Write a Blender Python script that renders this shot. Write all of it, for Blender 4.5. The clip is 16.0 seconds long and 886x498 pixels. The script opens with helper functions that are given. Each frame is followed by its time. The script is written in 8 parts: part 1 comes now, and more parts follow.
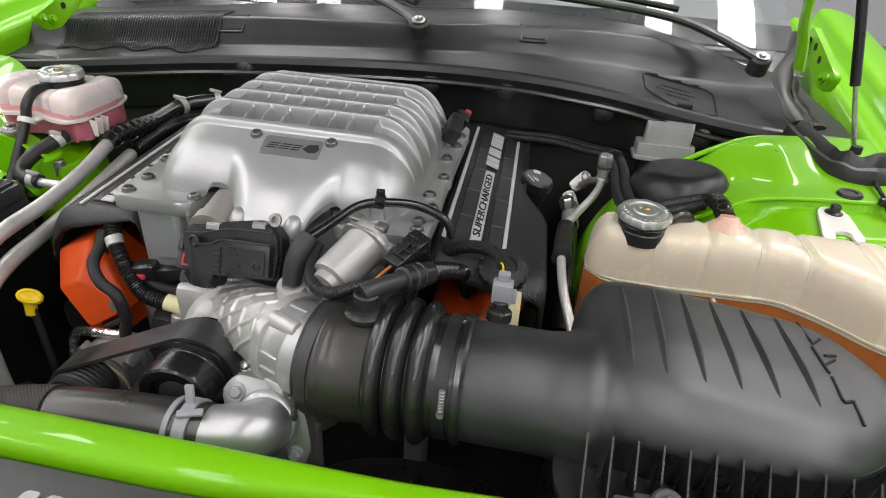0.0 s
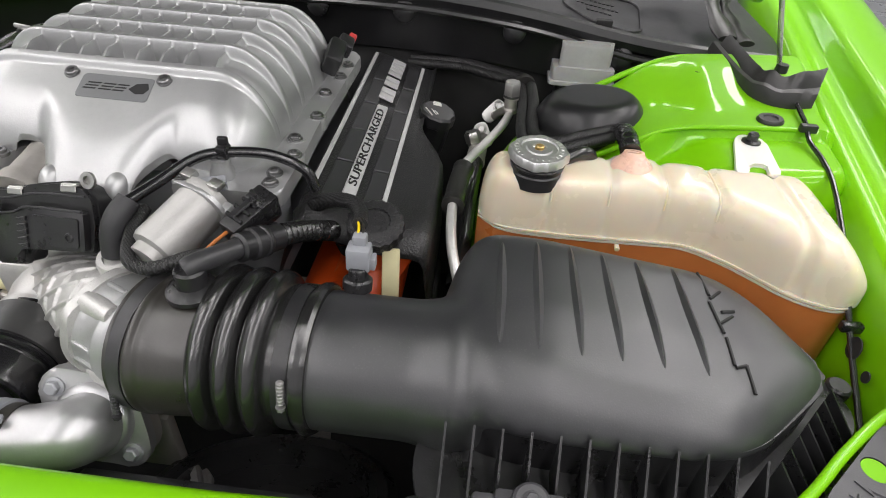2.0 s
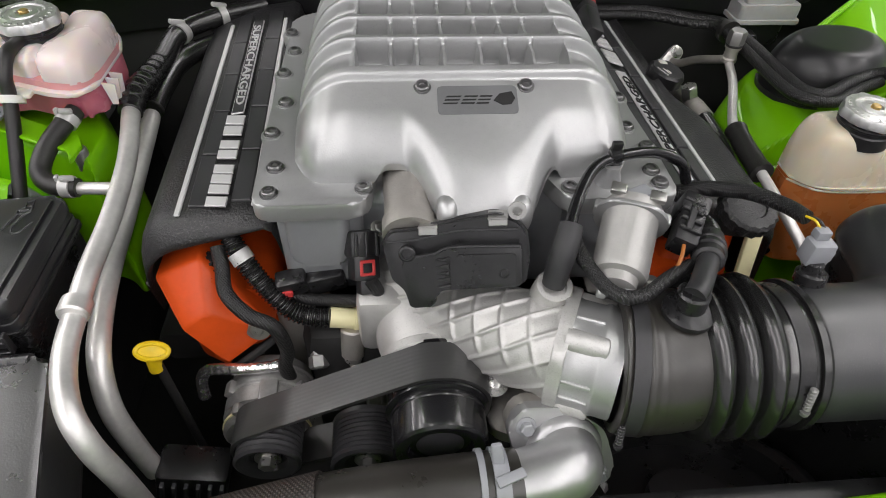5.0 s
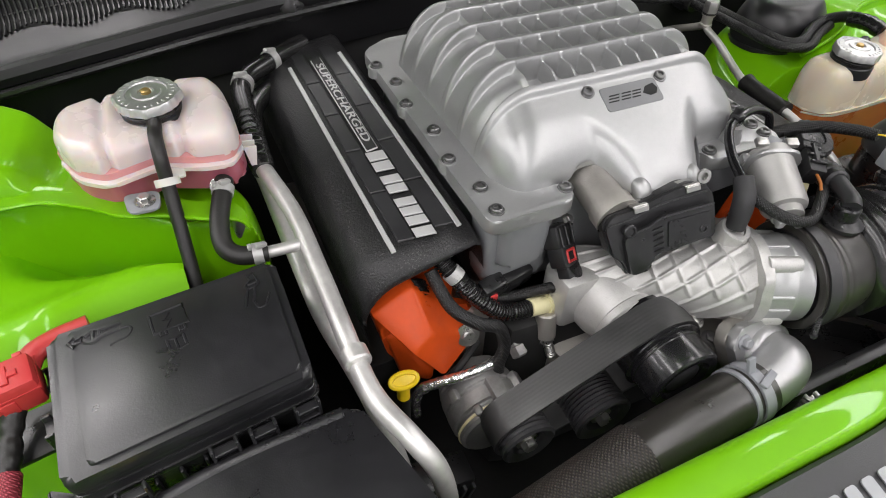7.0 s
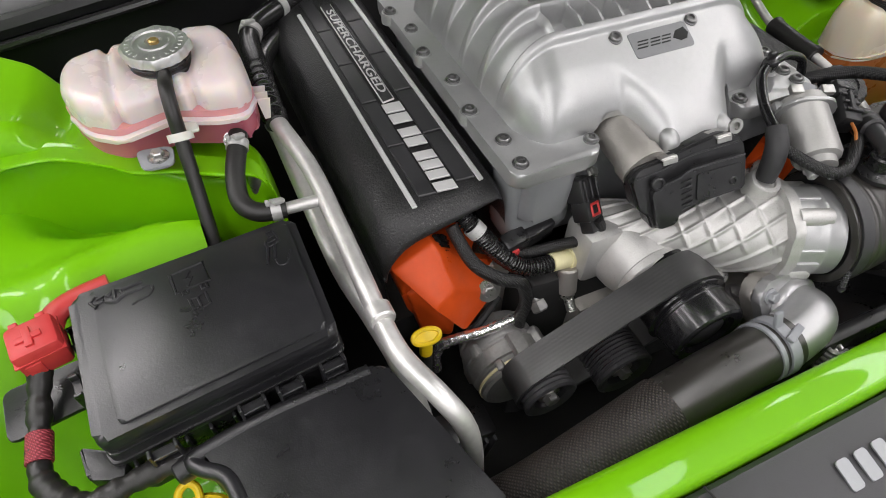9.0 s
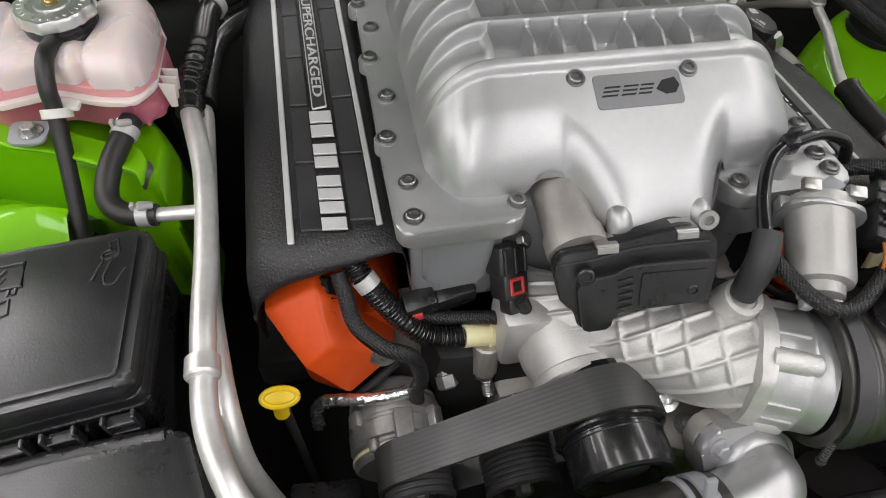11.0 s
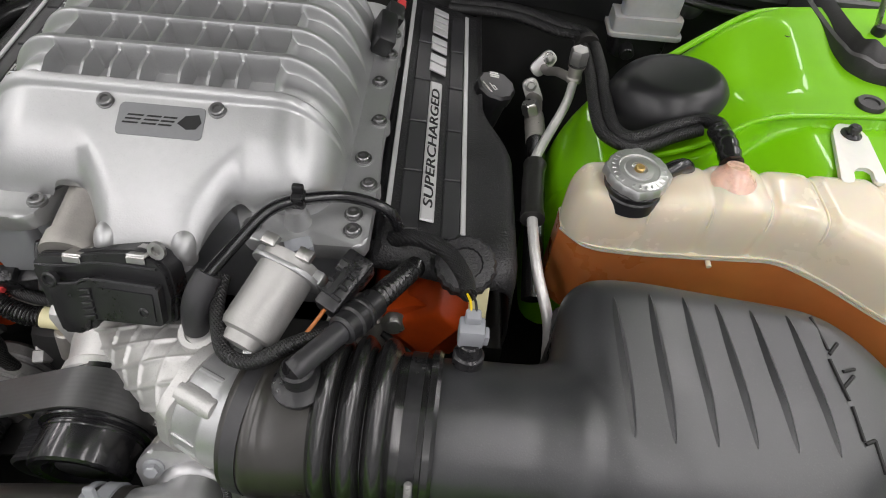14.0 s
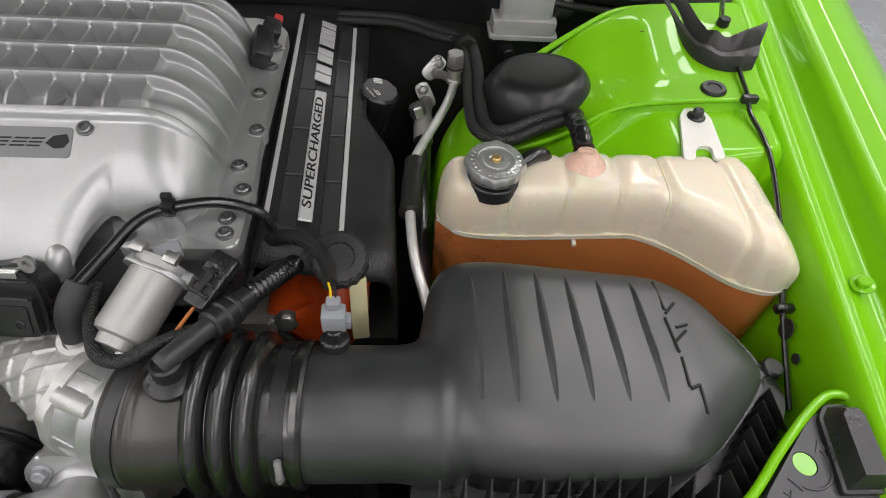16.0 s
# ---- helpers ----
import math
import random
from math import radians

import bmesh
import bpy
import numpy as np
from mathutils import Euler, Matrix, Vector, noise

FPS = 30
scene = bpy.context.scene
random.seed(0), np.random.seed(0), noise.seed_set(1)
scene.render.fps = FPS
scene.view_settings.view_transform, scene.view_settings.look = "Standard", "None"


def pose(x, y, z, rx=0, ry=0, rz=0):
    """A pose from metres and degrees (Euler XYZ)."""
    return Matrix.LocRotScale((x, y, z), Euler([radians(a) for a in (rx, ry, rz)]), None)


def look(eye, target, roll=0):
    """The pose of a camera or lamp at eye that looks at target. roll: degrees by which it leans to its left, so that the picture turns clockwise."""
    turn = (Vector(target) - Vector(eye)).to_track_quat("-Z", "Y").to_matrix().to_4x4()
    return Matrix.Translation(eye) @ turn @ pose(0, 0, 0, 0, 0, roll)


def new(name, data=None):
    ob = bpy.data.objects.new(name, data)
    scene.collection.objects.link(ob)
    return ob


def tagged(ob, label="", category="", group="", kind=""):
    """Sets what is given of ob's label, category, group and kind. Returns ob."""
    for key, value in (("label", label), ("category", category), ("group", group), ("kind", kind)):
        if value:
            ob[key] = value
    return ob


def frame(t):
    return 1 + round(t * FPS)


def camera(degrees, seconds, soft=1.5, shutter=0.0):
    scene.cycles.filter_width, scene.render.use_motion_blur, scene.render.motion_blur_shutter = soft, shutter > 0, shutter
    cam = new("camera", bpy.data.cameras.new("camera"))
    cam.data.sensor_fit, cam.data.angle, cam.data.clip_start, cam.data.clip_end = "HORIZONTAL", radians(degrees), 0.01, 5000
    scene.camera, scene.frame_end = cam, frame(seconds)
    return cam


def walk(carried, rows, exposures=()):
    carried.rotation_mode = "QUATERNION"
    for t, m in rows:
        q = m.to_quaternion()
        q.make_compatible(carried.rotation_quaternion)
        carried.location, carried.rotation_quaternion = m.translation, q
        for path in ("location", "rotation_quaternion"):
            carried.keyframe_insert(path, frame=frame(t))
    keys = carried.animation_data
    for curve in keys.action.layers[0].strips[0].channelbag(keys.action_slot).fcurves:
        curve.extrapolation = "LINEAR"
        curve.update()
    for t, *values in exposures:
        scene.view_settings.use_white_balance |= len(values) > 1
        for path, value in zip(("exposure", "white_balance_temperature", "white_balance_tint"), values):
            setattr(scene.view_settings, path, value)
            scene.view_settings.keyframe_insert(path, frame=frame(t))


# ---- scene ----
cam = camera(74.3, 16.0, soft=1.0)
PATH = [
    (0, (0.288, -0.563, 1.271), (0.043, 1.135, 0.243), 4.0),
    (0.5, (0.327, -0.534, 1.267), (0.105, 1.155, 0.22), 4.1),
    (1, (0.348, -0.518, 1.268), (0.168, 1.142, 0.168), 4.1),
    (1.5, (0.36, -0.491, 1.259), (0.227, 1.129, 0.093), 4.2),
    (2, (0.371, -0.461, 1.253), (0.282, 1.115, 0.026), 4.3),
    (2.5, (0.364, -0.443, 1.256), (0.301, 1.087, -0.031), 4.3),
    (3, (0.32, -0.437, 1.268), (0.278, 1.028, -0.094), 4.5),
    (3.5, (0.23, -0.466, 1.299), (0.2, 0.967, -0.097), 3.8),
    (4, (0.144, -0.486, 1.325), (0.16, 0.943, -0.074), 3.3),
    (4.5, (0.04, -0.437, 1.296), (0.08, 0.985, -0.109), 2.7),
    (5, (-0.064, -0.407, 1.28), (0.084, 1.004, -0.129), 2.3),
    (5.2, (-0.096, -0.402, 1.285), (0.107, 0.999, -0.128), 1.9),
    (7.3, (-0.434, -0.365, 1.331), (0.187, 0.89, -0.097), 1.9),
    (7.5, (-0.444, -0.363, 1.326), (0.176, 0.881, -0.112), 1.8),
    (8, (-0.462, -0.368, 1.33), (0.138, 0.819, -0.164), 1.7),
    (8.2, (-0.464, -0.37, 1.334), (0.135, 0.807, -0.167), 1.7),
    (10.3, (-0.291, -0.289, 1.274), (0.077, 0.897, -0.294), 1.8),
    (10.5, (-0.278, -0.283, 1.268), (0.063, 0.92, -0.293), 2.3),
    (11, (-0.218, -0.294, 1.28), (0.057, 0.929, -0.278), 2.8),
    (11.5, (-0.147, -0.321, 1.31), (0.086, 0.93, -0.232), 3.9),
    (12, (-0.057, -0.317, 1.322), (0.096, 0.945, -0.221), 4.3),
    (12.5, (0.033, -0.328, 1.329), (0.096, 0.943, -0.214), 4.9),
    (13, (0.107, -0.329, 1.326), (0.129, 0.944, -0.216), 5.3),
    (13.5, (0.169, -0.327, 1.328), (0.187, 0.946, -0.215), 5.6),
    (14, (0.247, -0.327, 1.333), (0.277, 0.944, -0.211), 6.0),
    (14.5, (0.309, -0.339, 1.342), (0.356, 0.936, -0.198), 6.2),
    (15, (0.339, -0.347, 1.344), (0.426, 0.927, -0.195), 6.3),
    (15.5, (0.344, -0.354, 1.35), (0.47, 0.924, -0.183), 6.1),
    (16, (0.333, -0.364, 1.36), (0.488, 0.928, -0.158), 6.0),
]
# the clip's camera sets its own exposure as it moves
EXPOSURES = ((0, 0.08), (1.5, 0.22), (3, 0.22), (4, 0.20), (5, 0.10), (7.5, 0.10), (8.2, 0.02), (10.5, 0.10), (11.5, -0.02), (14, 0.0), (14.5, -0.10), (16, -0.12))
walk(cam, [(t, look(eye, target, roll)) for t, eye, target, roll in PATH], [(t, stops, 6500, 15) for t, stops in EXPOSURES])

# ---- world, lamps, exposure ----
world = bpy.data.worlds.new("room_air")
scene.world = world
world.use_nodes = True
world.node_tree.nodes["Background"].inputs[0].default_value = (0.9, 0.95, 1.0, 1)
world.node_tree.nodes["Background"].inputs[1].default_value = 0.02


def tube_lamp(x, y, z, sx, sy, power):
    lamp = bpy.data.lights.new("ceiling_lamp", "AREA")
    lamp.shape, lamp.size, lamp.size_y, lamp.energy = "RECTANGLE", sx, sy, power
    lamp.color = (1.0, 0.985, 0.96)
    ob = new("ceiling_lamp", lamp)
    ob.matrix_world = pose(x, y, z)
    return ob


for lx, watts in ((-2.4, 60), (-0.9, 36), (0.9, 40), (2.4, 60)):
    tube_lamp(lx, -0.65, 3.15, 0.30, 3.4, watts * 0.70)
for lx in (-3.6, -1.2, 1.2, 3.6):
    tube_lamp(lx, -3.5, 3.15, 0.30, 2.4, 30)
for lx in (-1.8, 1.8):
    tube_lamp(lx, 1.9, 3.15, 0.30, 2.6, 38)
# unseen outer pair, added to brighten the walls and the lid's sides
for lx, watts in ((-4.6, 95), (4.6, 60)):
    tube_lamp(lx, 2.5, 3.15, 0.30, 4.0, watts)
for lx in (-1.2, 0.0, 1.2):
    tube_lamp(lx, 2.6, 3.15, 0.20, 2.4, 17)

# ---- materials ----
def material(name, color, rough=0.5, metal=0.0, var=0.15, scale=60.0, bump=0.0, bscale=400.0, coat=0.0, sub=0.0,
             trans=0.0, spec=0.5, emit=0.0, rvar=0.1, dust=0.0, speck=None):
    """Principled surface with two scales of variation: broad stains and fine grain."""
    m = bpy.data.materials.new(name)
    m.use_nodes = True
    nt = m.node_tree
    b = nt.nodes["Principled BSDF"]
    tex = nt.nodes.new("ShaderNodeTexCoord")
    n1, n2 = nt.nodes.new("ShaderNodeTexNoise"), nt.nodes.new("ShaderNodeTexNoise")
    for n, s, d in ((n1, scale * 0.45, 6.0), (n2, scale * 4.0, 3.0)):
        n.inputs["Scale"].default_value, n.inputs["Detail"].default_value = s, d
        nt.links.new(tex.outputs["Object"], n.inputs["Vector"])
    add = nt.nodes.new("ShaderNodeMath")
    add.operation = "MULTIPLY_ADD"
    add.inputs[1].default_value = 0.4
    nt.links.new(n2.outputs["Fac"], add.inputs[0])
    nt.links.new(n1.outputs["Fac"], add.inputs[2])
    rng = nt.nodes.new("ShaderNodeMapRange")
    rng.inputs["From Min"].default_value, rng.inputs["From Max"].default_value = 0.45, 0.95
    nt.links.new(add.outputs[0], rng.inputs["Value"])
    mix = nt.nodes.new("ShaderNodeMix")
    mix.data_type = "RGBA"
    c = Vector(color)
    mix.inputs["A"].default_value = (*(c * (1 - var)), 1)
    mix.inputs["B"].default_value = (*[min(v, 1.0) for v in (c * (1 + var))], 1)
    nt.links.new(rng.outputs[0], mix.inputs["Factor"])
    last = mix.outputs["Result"]
    if dust:
        # scattered specks of dust or pits, gathered in loose patches
        n3, n4 = nt.nodes.new("ShaderNodeTexNoise"), nt.nodes.new("ShaderNodeTexNoise")
        for n, s, d in ((n3, 750.0, 1.0), (n4, 22.0, 3.0)):
            n.inputs["Scale"].default_value, n.inputs["Detail"].default_value = s, d
            nt.links.new(tex.outputs["Object"], n.inputs["Vector"])
        sp, pt, mu = nt.nodes.new("ShaderNodeMapRange"), nt.nodes.new("ShaderNodeMapRange"), nt.nodes.new("ShaderNodeMath")
        sp.inputs["From Min"].default_value, sp.inputs["From Max"].default_value = 0.60, 0.74
        pt.inputs["From Min"].default_value, pt.inputs["From Max"].default_value = 0.35, 0.70
        pt.inputs["To Min"].default_value = 0.25
        mu.operation = "MULTIPLY"
        nt.links.new(n3.outputs["Fac"], sp.inputs["Value"])
        nt.links.new(n4.outputs["Fac"], pt.inputs["Value"])
        nt.links.new(sp.outputs[0], mu.inputs[0])
        nt.links.new(pt.outputs[0], mu.inputs[1])
        m2 = nt.nodes.new("ShaderNodeMix")
        m2.data_type = "RGBA"
        m2.inputs["B"].default_value = (*[v * dust + w * (1 - dust) for v, w in zip(speck or (0.5, 0.48, 0.45), color)], 1)
        nt.links.new(mu.outputs[0], m2.inputs["Factor"])
        nt.links.new(last, m2.inputs["A"])
        last = m2.outputs["Result"]
    nt.links.new(last, b.inputs["Base Color"])
    rr = nt.nodes.new("ShaderNodeMapRange")
    rr.inputs["To Min"].default_value, rr.inputs["To Max"].default_value = max(rough - rvar, 0.02), min(rough + rvar, 1)
    nt.links.new(rng.outputs[0], rr.inputs["Value"])
    nt.links.new(rr.outputs[0], b.inputs["Roughness"])
    b.inputs["Metallic"].default_value = metal
    b.inputs["Specular IOR Level"].default_value = spec
    b.inputs["Coat Weight"].default_value = coat
    b.inputs["Coat Roughness"].default_value = 0.04
    if sub:
        b.inputs["Subsurface Weight"].default_value = sub
        b.inputs["Subsurface Radius"].default_value = (0.02, 0.012, 0.006)
        b.inputs["Subsurface Scale"].default_value = 0.4
    b.inputs["Transmission Weight"].default_value = trans
    if emit:
        b.inputs["Emission Color"].default_value = (*color, 1)
        b.inputs["Emission Strength"].default_value = emit
    if bump:
        nb = nt.nodes.new("ShaderNodeTexNoise")
        nb.inputs["Scale"].default_value, nb.inputs["Detail"].default_value = bscale, 3.0
        nt.links.new(tex.outputs["Object"], nb.inputs["Vector"])
        bp = nt.nodes.new("ShaderNodeBump")
        bp.inputs["Strength"].default_value, bp.inputs["Distance"].default_value = bump, 0.001
        nt.links.new(nb.outputs["Fac"], bp.inputs["Height"])
        nt.links.new(bp.outputs[0], b.inputs["Normal"])
    return m


ALLOY = material("cast_alloy", (0.445, 0.45, 0.45), 0.38, 0.64, 0.06, 40, 0.10, 600, rvar=0.06, dust=0.25, speck=(0.25, 0.25, 0.25))
ALLOY_ROUGH = material("rough_alloy", (0.44, 0.42, 0.39), 0.55, 0.75, 0.15, 40, 0.3, 500)
ALLOY_BRIGHT = material("bright_alloy", (0.56, 0.555, 0.54), 0.46, 0.55, 0.14, 30, 0.26, 600, dust=0.5, speck=(0.28, 0.27, 0.26))
ALLOY_GREY = material("grey_alloy", (0.36, 0.37, 0.385), 0.45, 0.5, 0.08, 30, 0.15, 700)
ALLOY_SMOOTH = material("smooth_cast_alloy", (0.44, 0.44, 0.445), 0.36, 0.75, 0.08, 50, 0.08, 500, rvar=0.02)
BADGE_GREY = material("grey_badge_plate", (0.20, 0.205, 0.21), 0.45, 0.5, 0.08, 60, 0.1, 600)
SILVER_CAST = material("silver_canister", (0.42, 0.415, 0.40), 0.50, 0.60, 0.10, 40, 0.15, 500, dust=0.3, speck=(0.2, 0.2, 0.2))
STEEL = material("zinc_steel", (0.46, 0.455, 0.44), 0.32, 0.9, 0.12, 80)
BOLT_GREY = material("grey_bolt_steel", (0.24, 0.24, 0.24), 0.36, 0.9, 0.15, 80)
TUBE_ALU = material("drawn_aluminium", (0.74, 0.73, 0.71), 0.42, 0.62, 0.16, 40, 0.10, 300)
BRASS = material("brass_rivet", (0.60, 0.42, 0.16), 0.35, 0.8, 0.1, 60)
CAP_METAL = material("pressed_cap_metal", (0.64, 0.64, 0.63), 0.36, 0.85, 0.12, 60, 0.08, 500)
BLACK_GRAIN = material("grained_black_plastic", (0.018, 0.018, 0.019), 0.38, 0.0, 0.3, 60, 1.0, 420, dust=0.2)
BLACK_PLASTIC = material("black_plastic", (0.016, 0.016, 0.017), 0.32, 0.0, 0.4, 60, 0.15, 500, rvar=0.10)
BLACK_SATIN = material("satin_black_plastic", (0.032, 0.032, 0.034), 0.40, 0.0, 0.2, 60, 0.1, 900)
BOX_BLACK = material("air_box_plastic", (0.022, 0.0225, 0.0245), 0.40, 0.0, 0.22, 40, 0.07, 700, rvar=0.08, spec=1.0, dust=0.05)
COWL_BLACK = material("cowl_plastic", (0.011, 0.011, 0.012), 0.34, 0.0, 0.15, 30, 0.06, 900, rvar=0.05, dust=0.04)
LINER = material("liner_felt", (0.032, 0.032, 0.033), 0.85, 0.0, 0.2, 60, 0.4, 300)
BLACK_SHEEN = material("smooth_black_plastic", (0.015, 0.015, 0.017), 0.33, 0.0, 0.25, 30, 0.12, 700, rvar=0.07, spec=0.8)
BLACK_DULL = material("dull_black", (0.012, 0.012, 0.012), 0.75, 0.0, 0.3, 40)
RUBBER = material("hose_rubber", (0.017, 0.0165, 0.0155), 0.42, 0.0, 0.2, 60, 0.15, 300, dust=0.05)
BOOT_GREY = material("grey_black_rubber", (0.030, 0.030, 0.032), 0.55, 0.0, 0.2, 60, 0.15, 300)
RUBBER_WARM = material("intake_rubber", (0.027, 0.025, 0.022), 0.30, 0.0, 0.2, 40, 0.08, 300, rvar=0.04, spec=0.7)
RUBBER_DARK = material("bellows_rubber", (0.013, 0.013, 0.013), 0.22, 0.0, 0.2, 40, rvar=0.03, spec=0.8)
GLOSS_BLACK = material("gloss_black", (0.009, 0.009, 0.010), 0.24, 0.0, 0.1, 30, coat=0.3, rvar=0.05)
GLOSS_CAP = material("smooth_black_cap", (0.012, 0.012, 0.013), 0.33, 0.0, 0.15, 60, rvar=0.02)
CAST_DARK = material("dark_cast_alloy", (0.30, 0.296, 0.29), 0.45, 0.6, 0.3, 50, 0.3, 500)
FOIL = material("crinkled_foil", (0.80, 0.80, 0.80), 0.22, 0.95, 0.1, 60, 0.9, 260)
BELT = material("belt_rubber", (0.026, 0.026, 0.026), 0.42, 0.0, 0.2, 80, spec=0.9)
GREEN = material("green_paint", (0.165, 0.47, 0.001), 0.42, 0.0, 0.04, 12, coat=0.45, rvar=0.05, spec=0.15)
ORANGE = material("orange_paint", (0.62, 0.075, 0.010), 0.36, 0.0, 0.12, 30, 0.12, 300, spec=0.28)
AMBER_WIRE = material("amber_wire", (0.42, 0.14, 0.03), 0.5, 0.0, 0.1, 40)
RED = material("red_plastic", (0.55, 0.045, 0.045), 0.4, 0.0, 0.1, 40)
YELLOW = material("yellow_plastic", (0.80, 0.56, 0.01), 0.38, 0.0, 0.08, 40)
CREAM = material("cream_plastic", (0.72, 0.67, 0.40), 0.45, 0.0, 0.05, 40)
TANK = material("translucent_tank", (0.70, 0.625, 0.49), 0.27, 0.0, 0.03, 14, 0.03, 90, sub=0.6, coat=0.25)
TANK_WALL = material("amber_tinted_baffle", (0.78, 0.66, 0.46), 0.35, 0.0, 0.05, 20, sub=0.6)
TANK_LOW = material("tank_with_amber_coolant", (0.50, 0.165, 0.045), 0.32, 0.0, 0.18, 10, sub=0.5, coat=0.15)
CORAL = material("coral_stained_plastic", (0.76, 0.50, 0.39), 0.30, 0.0, 0.16, 60, sub=0.4, coat=0.2)
TANK_BLUSH = material("tank_at_the_level_line", (0.72, 0.33, 0.33), 0.34, 0.0, 0.12, 14, sub=0.5, coat=0.2)
TANK_PINK = material("pale_pink_tank", (0.75, 0.66, 0.645), 0.30, 0.0, 0.03, 14, sub=0.6, coat=0.10)
TANK_RED = material("tank_with_pink_coolant", (0.52, 0.145, 0.20), 0.34, 0.0, 0.12, 10, sub=0.5, coat=0.15)
WHITE_PLASTIC = material("white_plastic", (0.70, 0.69, 0.64), 0.45, 0.0, 0.05, 40, sub=0.2)
PALE_GREY = material("pale_grey_plastic", (0.37, 0.37, 0.365), 0.4, 0.0, 0.1, 40, sub=0.2)
CLAMP_GREY = material("pale_clamp", (0.50, 0.50, 0.49), 0.4, 0.3, 0.1, 40)
GREY_PLASTIC = material("grey_plastic", (0.28, 0.29, 0.31), 0.45, 0.0, 0.08, 40)
SILVER = material("silver_paint", (0.60, 0.60, 0.60), 0.38, 0.25, 0.04, 40)
COVER_GREY = material("charcoal_panel", (0.050, 0.050, 0.054), 0.42, 0.0, 0.1, 30, 0.15, 700)
GLASS = material("tinted_glass", (0.80, 0.86, 0.85), 0.02, 0.0, 0.02, 5, rvar=0.01, trans=1.0)
DASH_GREY = material("dashboard_grey", (0.16, 0.165, 0.17), 0.6, 0.0, 0.1, 20)
WALL = material("white_wall", (0.70, 0.71, 0.72), 0.7, 0.0, 0.03, 2)
FLOOR = material("grey_floor", (0.30, 0.31, 0.32), 0.25, 0.0, 0.08, 4)


def woven(name, color, thread, scale, rough=0.6):
    """Cloth sleeve: crossing bands of thread give the colour and the relief."""
    m = material(name, color, rough, 0.0, 0.2, 60)
    nt = m.node_tree
    b = nt.nodes["Principled BSDF"]
    tex = nt.nodes.new("ShaderNodeTexCoord")
    heights = []
    for turn in (0.7, -0.7):
        mp = nt.nodes.new("ShaderNodeMapping")
        mp.inputs["Rotation"].default_value = (0.3, 0.5, turn)
        nt.links.new(tex.outputs["Object"], mp.inputs["Vector"])
        w = nt.nodes.new("ShaderNodeTexWave")
        w.inputs["Scale"].default_value, w.inputs["Distortion"].default_value = scale, 0.6
        nt.links.new(mp.outputs[0], w.inputs["Vector"])
        heights.append(w)
    mul = nt.nodes.new("ShaderNodeMath")
    mul.operation = "MULTIPLY"
    nt.links.new(heights[0].outputs["Fac"], mul.inputs[0])
    nt.links.new(heights[1].outputs["Fac"], mul.inputs[1])
    mix = nt.nodes.new("ShaderNodeMix")
    mix.data_type = "RGBA"
    mix.inputs["A"].default_value, mix.inputs["B"].default_value = (*color, 1), (*thread, 1)
    nt.links.new(mul.outputs[0], mix.inputs["Factor"])
    nt.links.new(mix.outputs["Result"], b.inputs["Base Color"])
    bp = nt.nodes.new("ShaderNodeBump")
    bp.inputs["Strength"].default_value, bp.inputs["Distance"].default_value = 0.7, 0.001
    nt.links.new(mul.outputs[0], bp.inputs["Height"])
    nt.links.new(bp.outputs[0], b.inputs["Normal"])
    return m


BRAID = woven("braided_sleeve", (0.012, 0.010, 0.009), (0.070, 0.058, 0.048), 110)
BRAID_BLACK = woven("black_braid", (0.006, 0.006, 0.006), (0.030, 0.030, 0.031), 160, 0.45)
BRAID_RED = woven("red_braid", (0.20, 0.02, 0.03), (0.60, 0.10, 0.13), 160)


# ---- mesh helpers ----
def part(name, bm, mat, parent=None, label="", angle=35):
    """Links a bmesh as one mesh object under a thing or a part."""
    if isinstance(bm, bmesh.types.BMesh):
        me = bpy.data.meshes.new(name)
        bmesh.ops.recalc_face_normals(bm, faces=bm.faces)
        bm.to_mesh(me)
        bm.free()
    else:
        me = bm
    me.materials.append(mat)
    me.shade_smooth()
    me.set_sharp_from_angle(angle=radians(angle))
    ob = new(name, me)
    if parent is not None:
        ob.parent = parent
        if parent.type == "EMPTY":
            ob.matrix_parent_inverse = Matrix.Translation(-parent.location)
    if label:
        ob["label"] = label
    return ob


def thing(name, at, label, category, group="", kind=""):
    ob = new(name)
    ob.empty_display_size = 0.02
    ob.location = at
    return tagged(ob, label, category, group, kind)


def B():
    return bmesh.new()


def rbox(bm, c, s, bev=0.003, m=None, seg=2):
    """A box with rounded edges, centre c and size s."""
    t = bmesh.new()
    bmesh.ops.create_cube(t, size=1.0)
    for v in t.verts:
        v.co = Vector((v.co.x * s[0], v.co.y * s[1], v.co.z * s[2]))
    if bev > 0:
        bmesh.ops.bevel(t, geom=t.edges[:], offset=min(bev, min(s) * 0.49), segments=seg, affect="EDGES", profile=0.5)
    tm = Matrix.Translation(c) @ (m or Matrix())
    bmesh.ops.transform(t, matrix=tm, verts=t.verts)
    merge(bm, t)


def merge(bm, t):
    me = bpy.data.meshes.new("tmp")
    t.to_mesh(me)
    t.free()
    bm.from_mesh(me)
    bpy.data.meshes.remove(me)


